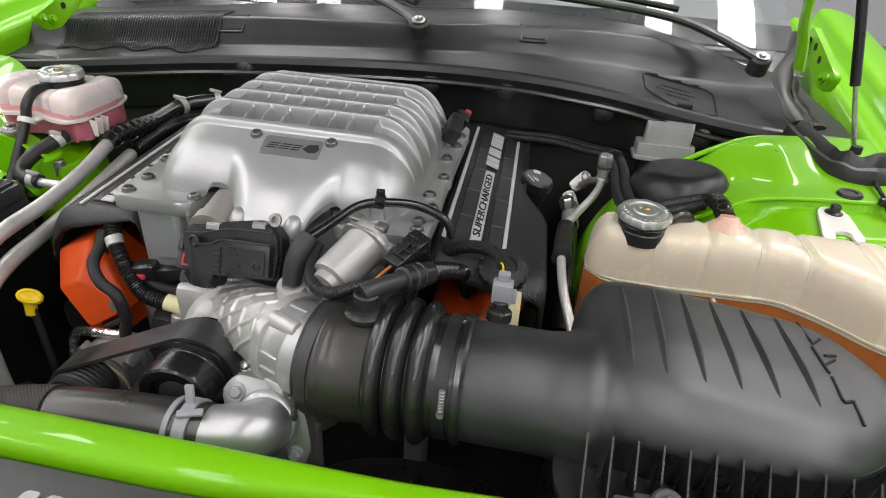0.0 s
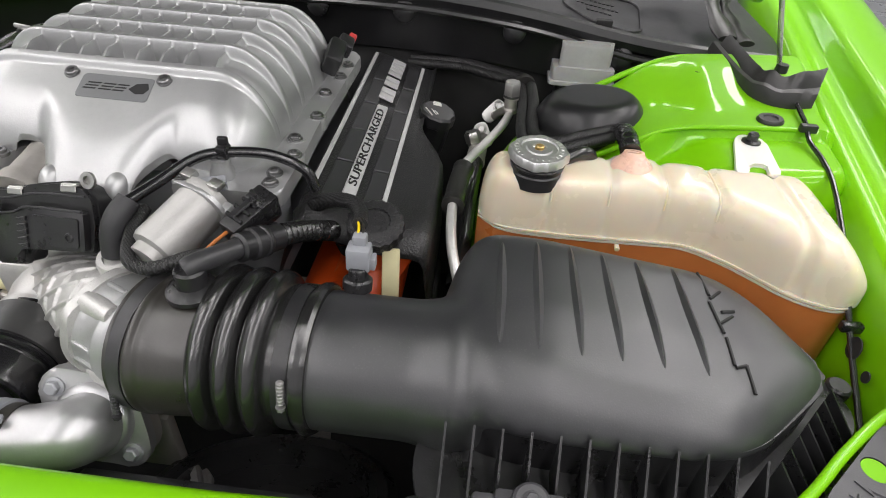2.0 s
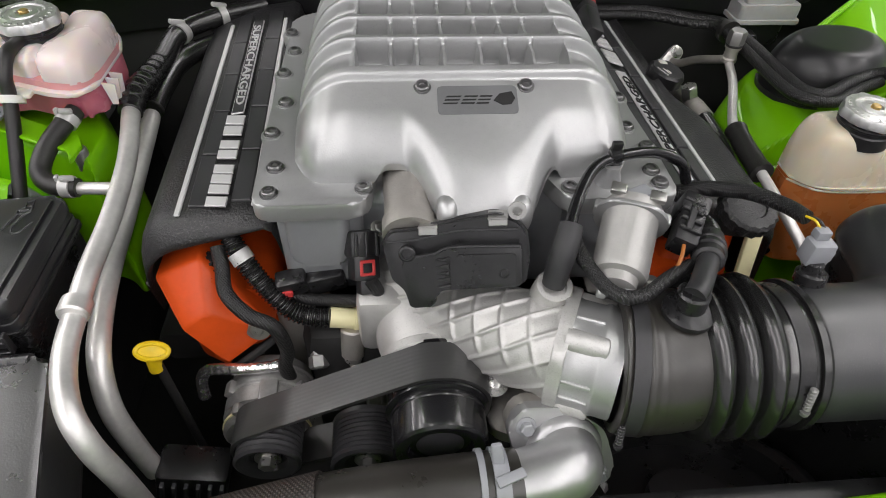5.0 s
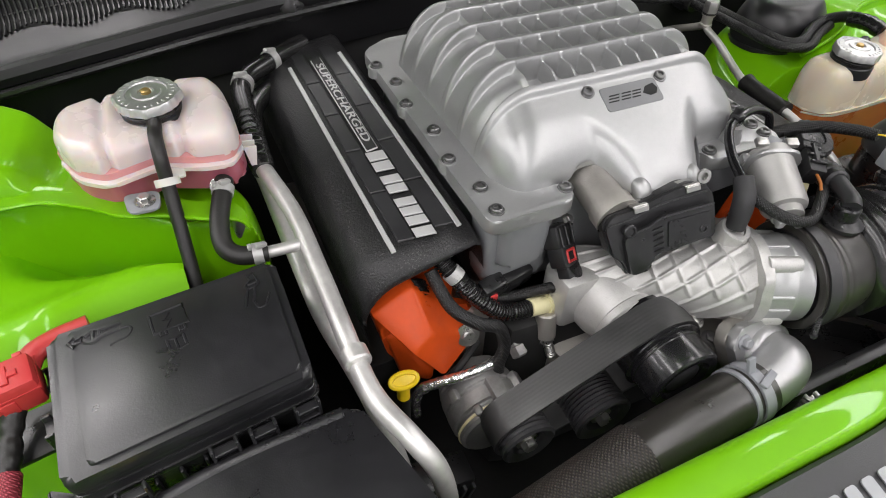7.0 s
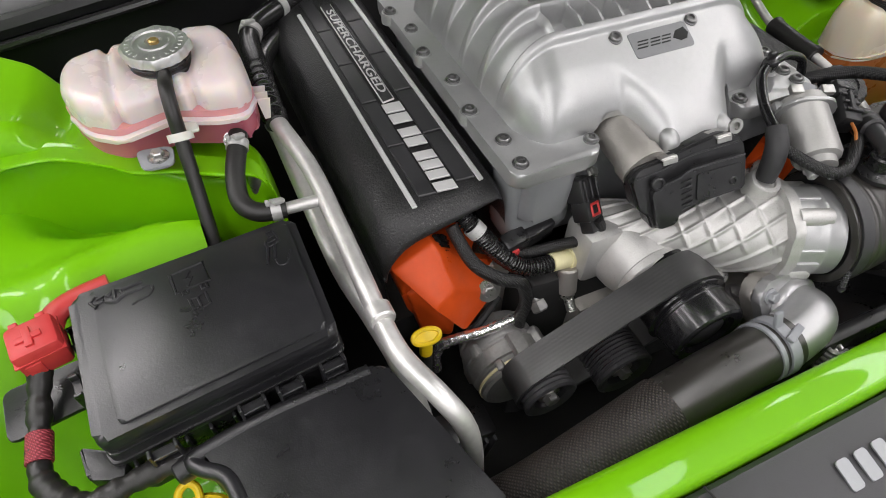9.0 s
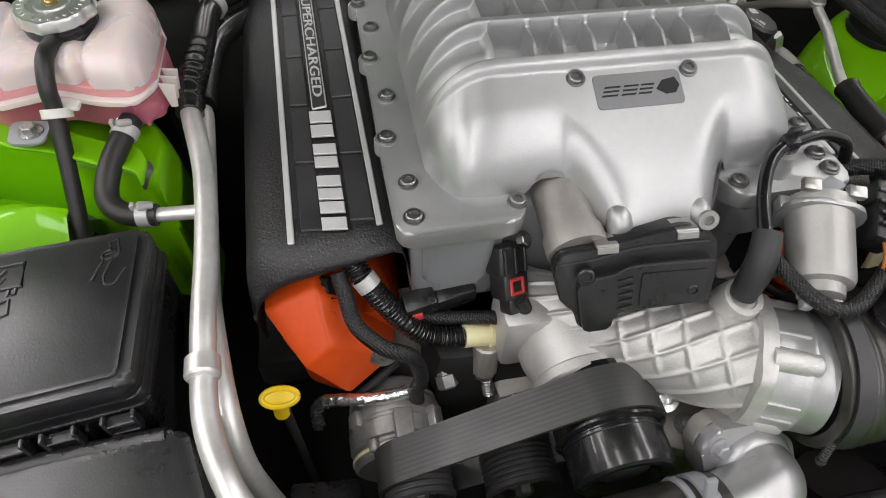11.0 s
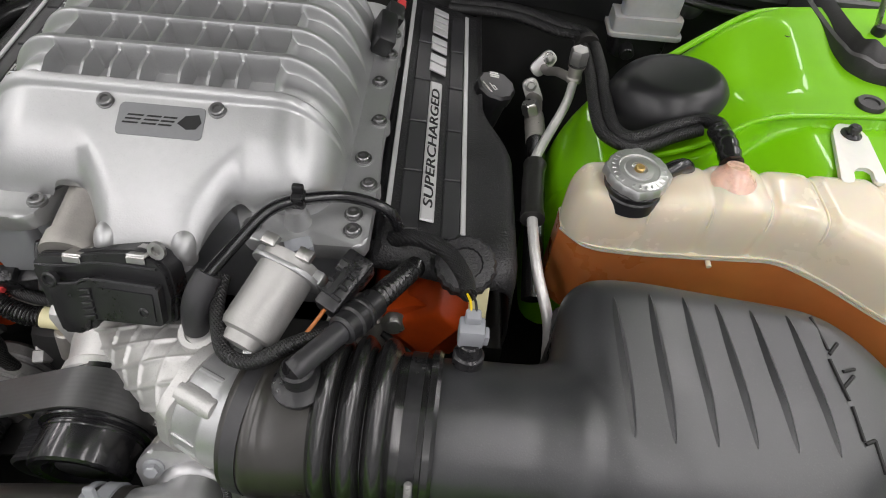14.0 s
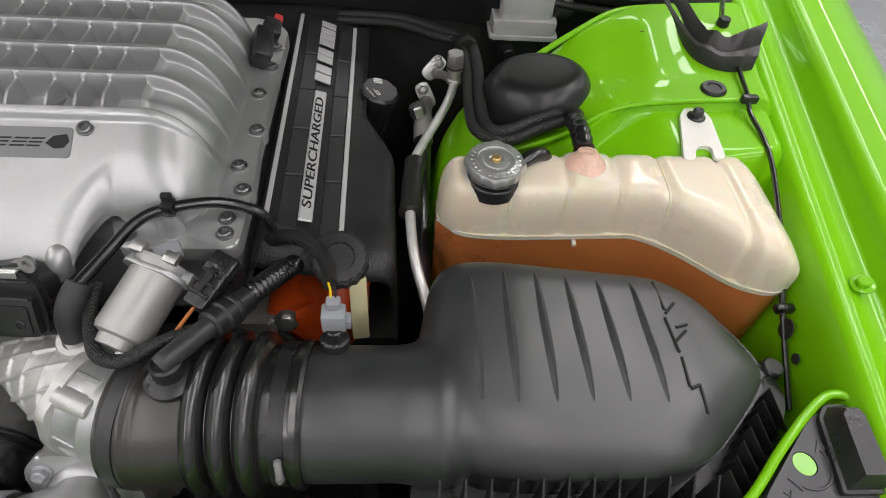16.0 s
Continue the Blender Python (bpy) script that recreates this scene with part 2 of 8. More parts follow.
def slab(bm, poly, z0, z1, bev=0.0, seg=2, m=None):
    """A plate of the outline poly between two heights, with rounded edges."""
    t = bmesh.new()
    a = [t.verts.new((x, y, z0)) for x, y in poly]
    b = [t.verts.new((x, y, z1)) for x, y in poly]
    t.faces.new(a[::-1])
    t.faces.new(b)
    n = len(poly)
    for i in range(n):
        t.faces.new((a[i], a[(i + 1) % n], b[(i + 1) % n], b[i]))
    if bev > 0:
        rim = [e for e in t.edges if abs(e.verts[0].co.z - e.verts[1].co.z) < 1e-6]
        bmesh.ops.bevel(t, geom=rim, offset=bev, segments=seg, affect="EDGES", profile=0.5)
    if m is not None:
        bmesh.ops.transform(t, matrix=m, verts=t.verts)
    merge(bm, t)


def rounded(poly, r=0.01, n=4):
    """The outline with its corners rounded."""
    out = []
    k = len(poly)
    for i in range(k):
        p, a, b = Vector(poly[i]), Vector(poly[i - 1]), Vector(poly[(i + 1) % k])
        ra = min(r, (a - p).length * 0.45)
        rb = min(r, (b - p).length * 0.45)
        p0, p1 = p + (a - p).normalized() * ra, p + (b - p).normalized() * rb
        for j in range(n + 1):
            u = j / n
            out.append(tuple(p0 * (1 - u) ** 2 + p * 2 * u * (1 - u) + p1 * u * u))
    return out


def spline(pts, sub=8):
    """Points along a smooth curve through pts."""
    p = [Vector(q) for q in pts]
    if len(p) == 2:
        return [p[0].lerp(p[1], i / sub) for i in range(sub + 1)]
    p = [p[0] * 2 - p[1]] + p + [p[-1] * 2 - p[-2]]
    out = []
    for i in range(1, len(p) - 2):
        for j in range(sub):
            u = j / sub
            a, b, c, d = p[i - 1], p[i], p[i + 1], p[i + 2]
            out.append(0.5 * ((2 * b) + (c - a) * u + (2 * a - 5 * b + 4 * c - d) * u * u + (3 * b - a - 3 * c + d) * u ** 3))
    out.append(p[-2])
    return out


def sweep(bm, pts, r, seg=14, sub=8, cap=True, smooth=True, flat=1.0):
    """A round bar along pts; r is a radius or a function of the share of the way. flat squeezes it along its second axis."""
    q = spline(pts, sub) if smooth else [Vector(p) for p in pts]
    n = len(q)
    length = [0.0]
    for i in range(1, n):
        length.append(length[-1] + (q[i] - q[i - 1]).length)
    t0 = (q[1] - q[0]).normalized()
    up = Vector((0, 0, 1)) if abs(t0.z) < 0.9 else Vector((1, 0, 0))
    u = t0.cross(up).normalized()
    rings = []
    for i in range(n):
        t = (q[min(i + 1, n - 1)] - q[max(i - 1, 0)]).normalized()
        u = (u - t * u.dot(t)).normalized()
        w = t.cross(u)
        rad = r(length[i] / length[-1]) if callable(r) else r
        rings.append([bm.verts.new(q[i] + (u * math.cos(a) + w * math.sin(a) * flat) * rad)
                      for a in (2 * math.pi * k / seg for k in range(seg))])
    for a, b in zip(rings, rings[1:]):
        for k in range(seg):
            bm.faces.new((a[k], a[(k + 1) % seg], b[(k + 1) % seg], b[k]))
    if cap:
        bm.faces.new(rings[0][::-1])
        bm.faces.new(rings[-1])


def axis_matrix(loc, axis):
    z = Vector(axis).normalized()
    return Matrix.Translation(loc) @ z.to_track_quat("Z", "Y").to_matrix().to_4x4()


def lathe(bm, prof, loc, axis=(0, 0, 1), seg=32, wob=None):
    """A turned form: rows of radius and height along axis. wob(angle) scales the radius."""
    m = axis_matrix(loc, axis)
    rings = []
    for r, h in prof:
        if r < 1e-6:
            rings.append([bm.verts.new(m @ Vector((0, 0, h)))])
        else:
            rings.append([bm.verts.new(m @ Vector((r * (wob(a) if wob else 1) * math.cos(a), r * (wob(a) if wob else 1) * math.sin(a), h)))
                          for a in (2 * math.pi * k / seg for k in range(seg))])
    for a, b in zip(rings, rings[1:]):
        if len(a) == 1 and len(b) == 1:
            continue
        for k in range(seg):
            k2 = (k + 1) % seg
            if len(a) == 1:
                bm.faces.new((a[0], b[k], b[k2]))
            elif len(b) == 1:
                bm.faces.new((a[k], a[k2], b[0]))
            else:
                bm.faces.new((a[k], a[k2], b[k2], b[k]))
    for ring, rev in ((rings[0], True), (rings[-1], False)):
        if len(ring) > 1:
            bm.faces.new(ring[::-1] if rev else ring)


def cyl(bm, p0, p1, r, seg=20, bev=0.15):
    p0, p1 = Vector(p0), Vector(p1)
    h = (p1 - p0).length
    b = min(r * bev, h * 0.3)
    lathe(bm, [(0, 0), (r - b, 0), (r, b), (r, h - b), (r - b, h), (0, h)], p0, p1 - p0, seg)


def hexbolt(bm, loc, axis, r=0.006, h=0.005, washer=1.5):
    lathe(bm, [(0, 0), (r * washer, 0), (r * washer, h * 0.25), (r * 1.05, h * 0.35), (0, h * 0.35)], loc, axis, 20)
    lathe(bm, [(r * 1.02, h * 0.3), (r, h), (r * 0.8, h * 1.15), (0, h * 1.15)], loc, axis, 6)


def cupbolt(bm, loc, axis, r=0.008, h=0.006):
    """A round-headed bolt with a washer and a hex socket."""
    lathe(bm, [(0, -0.002), (r, -0.002), (r, h * 0.3), (r * 0.8, h * 0.35), (r * 0.78, h), (r * 0.66, h * 1.2),
               (r * 0.42, h * 1.2), (r * 0.40, h * 0.5), (0, h * 0.5)], loc, axis, 18)


def grid_mesh(name, X, Y, Z):
    """A mesh from three arrays of rows and columns."""
    r, c = X.shape
    v = np.stack([X, Y, Z], -1).reshape(-1, 3)
    i = np.arange(r * c).reshape(r, c)
    q = np.stack([i[:-1, :-1], i[:-1, 1:], i[1:, 1:], i[1:, :-1]], -1).reshape(-1, 4)
    me = bpy.data.meshes.new(name)
    me.from_pydata(v.tolist(), [], q.tolist())
    return me


def edge_distance(poly, X, Y):
    """How far points lie from the outline poly."""
    p = np.array(poly)
    best = np.full(X.shape, 1e9)
    for a, b in zip(p, np.roll(p, -1, 0)):
        d = b - a
        u = np.clip(((X - a[0]) * d[0] + (Y - a[1]) * d[1]) / max(d @ d, 1e-12), 0, 1)
        best = np.minimum(best, np.hypot(X - a[0] - u * d[0], Y - a[1] - u * d[1]))
    return best


def resample(poly, n):
    p = np.array([*poly, poly[0]])
    s = np.r_[0, np.cumsum(np.hypot(*np.diff(p, axis=0).T))]
    u = np.linspace(0, s[-1], n, endpoint=False)
    return np.stack([np.interp(u, s, p[:, 0]), np.interp(u, s, p[:, 1])], -1)


def dome(name, poly, centre, top, base, R, n=120, rings=26, power=2.2, extra=None, close=True):
    """A moulded shell over an outline: it rises from base at the edge to top(x, y), rounded over the distance R."""
    p = resample(poly, n)
    k = 1 - (np.linspace(0, 1, rings)) ** 1.7
    X = centre[0] + (p[None, :, 0] - centre[0]) * k[:, None]
    Y = centre[1] + (p[None, :, 1] - centre[1]) * k[:, None]
    d = edge_distance(p, X, Y)
    q = np.clip(1 - d / R, 0, 1)
    h = (1 - q ** power) ** (1 / power)
    Z = base + (top(X, Y) - base) * h
    if extra is not None:
        Z = Z + extra(X, Y, h)
    X, Y, Z = (np.c_[a, a[:, :1]] for a in (X, Y, Z))
    me = grid_mesh(name, X, Y, Z)
    b = bmesh.new()
    b.from_mesh(me)
    bpy.data.meshes.remove(me)
    bmesh.ops.remove_doubles(b, verts=b.verts, dist=1e-5)
    if close:
        rim = [e for e in b.edges if e.is_boundary]
        bmesh.ops.holes_fill(b, edges=rim, sides=0)
    return b


def text(body, size, m, mat, parent, name="lettering", thick=0.0006, width=1.0, shear=0.0, space=1.0):
    cu = bpy.data.curves.new(name, "FONT")
    cu.body, cu.size, cu.extrude, cu.shear, cu.space_character = body, size, thick, shear, space
    cu.align_x, cu.align_y = "CENTER", "CENTER"
    cu.materials.append(mat)
    ob = new(name, cu)
    ob.parent = parent
    if parent.type == "EMPTY":
        ob.matrix_parent_inverse = Matrix.Translation(-parent.location)
    ob.matrix_basis = m @ Matrix.Diagonal((width, 1, 1, 1))
    return ob


def solo(name, bm, mat, label, category, group="", angle=35):
    """A thing of one piece."""
    return tagged(part(name, bm, mat, None, "", angle), label, category, group)


def hose_of(name, pts, r, mat, label, category="hose", seg=14, sub=8, group=""):
    bm = B()
    sweep(bm, pts, r, seg, sub)
    return solo(name, bm, mat, label, category, group)


def sm(a, b, x):
    u = np.clip((x - a) / (b - a), 0, 1)
    return u * u * (3 - 2 * u)

# ---- the room ----
def plain_box(name, lo, hi, mat, label, category):
    bm = B()
    rbox(bm, [(a + b) / 2 for a, b in zip(lo, hi)], [b - a for a, b in zip(lo, hi)], 0)
    ob = part(name, bm, mat)
    return tagged(ob, label, category, kind="structure")


plain_box("floor", (-6, -5, -0.1), (6, 8, 0), FLOOR, "pale grey polished showroom floor", "floor")
plain_box("ceiling", (-6, -5, 3.2), (6, 8, 3.3), WALL, "white showroom ceiling with lamps", "ceiling")
plain_box("wall_south", (-6, -5.2, 0), (6, -5, 3.2), WALL, "white showroom wall", "wall")
plain_box("wall_north", (-6, 8, 0), (6, 8.2, 3.2), WALL, "white showroom wall", "wall")
plain_box("wall_east", (6, -5, 0), (6.2, 8, 3.2), WALL, "white showroom wall", "wall")
plain_box("wall_west", (-6.2, -5, 0), (-6, 8, 3.2), WALL, "white showroom wall", "wall")


# ---- the car's body round the engine ----
def wing_line(y):
    """Where the wing's inner crease runs: how far out and how high."""
    return 0.768 + 0.14 * y, 0.928 + 0.09 * y


def fender_mesh(name, side):
    """The inner wall, gutter and crowned outer skin of one wing, along the car."""
    prof = [(-0.035, -0.42), (-0.020, -0.10), (-0.012, -0.03), (-0.006, -0.007), (0.0, 0.0), (0.008, 0.002), (0.016, -0.001), (0.044, -0.006), (0.049, -0.003), (0.055, 0.018),
            (0.060, 0.026), (0.070, 0.030), (0.10, 0.029), (0.14, 0.020), (0.18, -0.004), (0.21, -0.05), (0.23, -0.15), (0.235, -0.50), (0.225, -0.72)]
    ys = np.linspace(-0.42, 1.3, 80)
    pr = np.array(prof)
    x0, z0 = wing_line(ys)
    X = side * (x0[:, None] + pr[None, :, 0])
    Y = ys[:, None] + 0 * pr[None, :, 0]
    Z = np.maximum(z0[:, None] + pr[None, :, 1], 0.20)
    return grid_mesh(name, X, Y, Z)


for side, nm in ((1, "fender_1"), (-1, "fender_2")):
    ob = tagged(part(nm, fender_mesh(nm, side), GREEN, angle=55), "glossy bright green painted front wing", "fender", kind="structure")
    if side > 0:
        for y, z, r in ((-0.048, 0.868, 0.011), (-0.083, 0.867, 0.0055)):
            bm = B()
            lathe(bm, [(0, 0), (r, 0), (r, 0.0015), (0, 0.0015)], (0.745 + 0.14 * y, y, z), (-1, 0.14, 0.15), 20)
            part("hole", bm, BLACK_DULL, ob)
        bm = B()
        hexbolt(bm, (0.790, -0.035, 0.928), (-0.3, 0, 1), 0.007, 0.007, 1.6)
        part("bolt", bm, GREEN, ob)


def strut_tower(name, side):
    poly = rounded([(0.362, 0.08), (0.362, 0.20), (0.380, 0.30), (0.43, 0.345), (0.50, 0.360), (0.58, 0.395), (0.64, 0.440), (0.70, 0.450), (0.84, 0.450), (0.80, 0.12), (0.60, 0.10)], 0.04)
    if side < 0:
        poly = rounded([(-0.80, 0.222), (-0.84, 0.41), (-0.70, 0.395), (-0.64, 0.380), (-0.575, 0.345), (-0.51, 0.315), (-0.435, 0.29), (-0.384, 0.20), (-0.386, 0.105), (-0.415, 0.140), (-0.467, 0.150), (-0.515, 0.180), (-0.575, 0.215), (-0.625, 0.226), (-0.66, 0.214)], 0.02)

    def top(X, Y):
        x = np.abs(X)
        z = (0.957 if side > 0 else 0.936) + 0.06 * (x - 0.68) + 0.022 * sm(0.26, 0.40, Y)
        z = z - (0.055 if side > 0 else 0.030) * sm(0.60, 0.46, x) - (0.040 if side > 0 else 0.0) * sm(0.45, 0.37, x)
        step = 0.222 - 0.045 * sm(0.62, 0.53, x)
        z = z - (0.013 if side > 0 else 0.0) * sm(step, step - 0.006, Y) - (0.022 if side > 0 else 0.0) * sm(step, step - 0.016, Y) * sm(0.66, 0.58, x)
        if side < 0:
            z = z + 0.020 * sm(0.570, 0.615, x + 0.25 * (Y - 0.27)) * sm(0.22, 0.26, Y) - 0.010 * np.exp(-((x - 0.585 + 0.25 * (Y - 0.27)) / 0.02) ** 2)
        z = z + 0.004 * np.exp(-((x - 0.66) / 0.02) ** 2) * sm(0.25, 0.30, Y) * sm(0.42, 0.36, Y)
        z = z - 0.006 * np.exp(-(((x - 0.60) / 0.03) ** 2 + ((Y - 0.30) / 0.05) ** 2))
        return z - (0.014 * sm(0.15, 0.11, Y) if side > 0 else 0)
    return dome(name, poly, (side * 0.60, 0.27 if side > 0 else 0.30), top, 0.70, 0.035 if side > 0 else 0.016, 300, 110, 2.6)


for side, nm in ((1, "strut_tower_1"), (-1, "strut_tower_2")):
    ob = tagged(part(nm, strut_tower(nm, side), GREEN), "bright green painted suspension tower panel", "strut tower", kind="structure")
    if side > 0:
        bm = B()
        lathe(bm, [(0.0, 0.001), (0.008, 0.001), (0.009, 0.003), (0.014, 0.003), (0.016, 0.0), (0.016, -0.004)], (0.721, 0.243, 0.961), (-0.06, 0, 1), 28)
        part("rubber_plug", bm, RUBBER, ob, "black rubber plug")
        # pressed beads: along the step and along the rolled back edge
        for line, r in (([(0.470, 0.186, 0.905), (0.510, 0.184, 0.922), (0.543, 0.189, 0.938), (0.583, 0.208, 0.949), (0.618, 0.2175, 0.9535), (0.655, 0.2205, 0.9565), (0.70, 0.222, 0.9595), (0.745, 0.222, 0.962)], 0.0032),
                        ([(0.455, 0.290, 0.925), (0.505, 0.322, 0.945), (0.574, 0.368, 0.965), (0.632, 0.408, 0.973), (0.693, 0.418, 0.977), (0.731, 0.418, 0.979)], 0.0042)):
            bm = B()
            sweep(bm, [(x, y, z - 0.0024) for x, y, z in line], r, 12, 8)
            part("pressed_bead", bm, GREEN, ob)
        bm = B()
        lathe(bm, [(0, 0), (0.004, 0), (0.004, 0.0012), (0, 0.0012)], (0.655, 0.352, 0.9735), (-0.06, 0, 1), 14)
        part("hole", bm, BLACK_DULL, ob)


# the thin lip that runs out from the tower over the panel in front of it
bm = B()
LIP = [(-0.80, 0.215), (-0.70, 0.208), (-0.6586, 0.203), (-0.6475, 0.1998), (-0.636, 0.208), (-0.6256, 0.212), (-0.588, 0.211), (-0.5414, 0.184), (-0.5186, 0.166), (-0.480, 0.1545), (-0.439, 0.137), (-0.4105, 0.128), (-0.4005, 0.112)]
lz = [0.937, 0.931, 0.929, 0.9285, 0.928, 0.927, 0.924, 0.921, 0.919, 0.9165, 0.912, 0.909, 0.906]
edge = spline([(x, y, z) for (x, y), z in zip(LIP, lz)], 5)
rows_ = []
for v in edge:
    rows_.append([bm.verts.new(v + Vector((0, dy, dz))) for dy, dz in ((0.032, 0.0005), (0.012, 0.0), (0.003, 0.0028), (0.0, 0.0028), (-0.0012, 0.001), (0.0, -0.0012), (0.004, -0.003), (0.032, -0.0035))])
for a, b in zip(rows_, rows_[1:]):
    for k in range(8):
        bm.faces.new((a[k], a[(k + 1) % 8], b[(k + 1) % 8], b[k]))
part("flange_lip", bm, GREEN, ob, "", 60)


def apron_mesh(name, side):
    x = np.linspace(0.52 if side > 0 else 0.475, 0.80, 60)
    y = np.linspace(-0.42, 0.26, 70)
    X, Y = np.meshgrid(x, y)
    if side > 0:
        Z = 0.72 + 0.05 * sm(0.66, 0.76, X) + 0 * Y
    else:
        Z = 0.800 + 0.063 * sm(-0.02, 0.12, Y) + 0.03 * sm(0.60, 0.80, X)
        Z = Z + 0.022 * np.exp(-((Y - 0.095 + 0.3 * (X - 0.6)) / 0.035) ** 2) - 0.03 * sm(-0.04, -0.20, Y) - 0.10 * sm(0.035, -0.085, Y)
        Z = Z - 0.055 * sm(-0.052, 0.0, Y - 0.208 - 0.36 * (X - 0.60)) * sm(0.66, 0.60, X) + 0.014 * np.exp(-(((X - 0.60) / 0.03) ** 2 + ((Y - 0.06) / 0.05) ** 2))
        Z = Z + 0.010 * np.exp(-((X - 0.655) / 0.02) ** 2) * sm(0.0, -0.08, Y)
    return grid_mesh(name, side * X, Y, Z)


for side, nm in ((1, "apron_1"), (-1, "apron_2")):
    ob = tagged(part(nm, apron_mesh(nm, side), GREEN), "bright green painted inner wing panel", "body panel", kind="structure")
    if side < 0:
        bm = B()
        lathe(bm, [(0, 0), (0.0045, 0), (0.0045, 0.0015), (0, 0.0015)], (-0.574, 0.108, 0.8745), (0, 0, 1), 14)
        part("hole", bm, BLACK_DULL, ob)

# bulkhead behind the engine, and the dark floor of the engine bay
bm = B()
rbox(bm, (0, 0.515, 0.68), (1.60, 0.03, 0.52), 0.005)
bulk = tagged(part("bulkhead", bm, BLACK_DULL), "black insulated bulkhead behind the engine", "bulkhead", kind="structure")
for x, z in ((-0.258, 0.978), (0.095, 0.986), (0.231, 0.987), (0.404, 0.972), (0.575, 0.945)):
    bm = B()
    lathe(bm, [(0.018, 0), (0.017, 0.005), (0.012, 0.009), (0, 0.011)], (x, 0.472, z - 0.004), (0, -1, 0.15), 24)
    part("plug", bm, BLACK_PLASTIC, bulk)
bm = B()
rbox(bm, (0, 0.05, 0.42), (1.46, 1.05, 0.04), 0.005)
tagged(part("undertray", bm, BLACK_DULL), "black tray under the engine", "undertray", kind="structure")

# black sheets added to close the gaps beside the engine, where only darkness shows
for nm, x, z in (("filler_sheet_1", 0.535, 0.71), ("filler_sheet_2", -0.490, 0.795)):
    bm = B()
    rbox(bm, (x, 0.04, (z + 0.44) / 2), (0.012, 0.96, z - 0.44), 0.003)
    tagged(part(nm, bm, BLACK_DULL), "black sheet added to fill the dark gap beside the engine", "liner", kind="structure")

LIP_X = (-0.80, -0.66, -0.53, -0.29, 0.03, 0.23, 0.33, 0.43, 0.525, 0.62, 0.74, 0.86)
LIP_Z = (0.935, 0.950, 0.967, 0.996, 1.018, 1.021, 1.015, 1.005, 0.988, 0.972, 0.968, 0.966)


def step_y(x):
    """Where the cowl's trough ends and its step rises."""
    return np.interp(x, (-0.80, -0.60, -0.45, -0.30, 0.0, 0.10, 0.21, 0.32, 0.50, 0.63, 0.84), (0.600, 0.585, 0.550, 0.545, 0.555, 0.563, 0.598, 0.625, 0.690, 0.735, 0.80))


def cowl_mesh(name):
    """The cowl: a lip at the front, a trough, and a step up to the windscreen."""
    xs = np.linspace(-0.84, 0.84, 110)
    lz = np.interp(xs, LIP_X, LIP_Z)
    lz = np.convolve(np.r_[[lz[0]] * 6, lz, [lz[-1]] * 6], np.ones(13) / 13, "valid")
    step = np.interp(xs, (-0.8, -0.4, 0.0, 0.3, 0.5, 0.62, 0.72, 0.84), (0.055, 0.055, 0.044, 0.050, 0.062, 0.052, 0.028, 0.015))
    pr = np.array([(0.018, -0.10, 0), (0.010, -0.030, 0), (0.0, -0.024, 0), (-0.004, -0.012, 0), (0.0, -0.002, 0), (0.006, 0.001, 0), (0.013, -0.001, 0), (0.017, -0.008, 0), (0.024, -0.009, 0),
                   (0.04, -0.007, 0.02), (0.06, -0.004, 0.05), (0.075, -0.002, 0.06), (0.085, 0.0, 0.08), (0.089, 0.0, 0.12), (0.105, 0.0, 0.52), (0.121, 0.0, 0.93), (0.125, 0.0, 0.985), (0.131, 0.0, 1.0), (0.15, 0.0, 1.01), (0.20, 0.0, 1.02), (0.28, -0.005, 1.0), (0.40, -0.01, 1.0)])
    X = xs[:, None] + 0 * pr[None, :, 0]
    Y = 0.470 + pr[None, :, 0] + (step_y(xs) - 0.555)[:, None] * np.clip((pr[None, :, 0] - 0.03) / 0.045, 0, 1)
    Z = lz[:, None] + pr[None, :, 1] + step[:, None] * pr[None, :, 2]
    return X, Y, Z


CX, CY, CZ = cowl_mesh("cowl_panel")


def cowl_at(x, y, lift=0.0):
    """The cowl's surface over a place in the plan."""
    k = float(np.clip(np.interp(x, CX[:, 0], np.arange(len(CX))), 0, len(CX) - 1.001))
    i = int(k)
    z = [np.interp(y, CY[j, 3:], CZ[j, 3:]) for j in (i, i + 1)]
    return (x, y, float(z[0] + (z[1] - z[0]) * (k - i)) + lift)


cowl = tagged(part("cowl_panel", grid_mesh("cowl_panel", CX, CY, CZ), COWL_BLACK, angle=40), "black plastic cowl panel below the windscreen", "cowl", kind="structure")
bm = B()
line = [(x, 0.466, z - 0.030) for x, z in zip(LIP_X, LIP_Z)]
sweep(bm, line, 0.006, 8, 6)
part("weatherstrip", bm, RUBBER_DARK, cowl, "black rubber weatherstrip")
# access flap: a shallow lid with a raised outline, hinge tabs, a catch and lines of small embossed print
bm = B()
FLAP = rounded([(0.486, 0.672), (0.482, 0.560), (0.520, 0.522), (0.585, 0.506), (0.606, 0.522), (0.622, 0.640), (0.614, 0.672)], 0.014)
sweep(bm, [cowl_at(x, y, 0.0012) for x, y in FLAP + FLAP[:1]], 0.0022, 6, 1, False, False)
flap = part("access_flap", bm, COWL_BLACK, cowl, "black access flap with a catch")
bm = B()
c = cowl_at(0.544, 0.512)
rbox(bm, (c[0], c[1], c[2] + 0.004), (0.026, 0.012, 0.012), 0.002)
part("flap_catch", bm, BLACK_DULL, flap)
for x in (0.505, 0.552, 0.588):
    bm = B()
    c = cowl_at(x, 0.673)
    rbox(bm, (c[0], c[1], c[2] + 0.002), (0.022, 0.006, 0.006), 0.001)
    part("hinge_tab", bm, BLACK_DULL, flap)
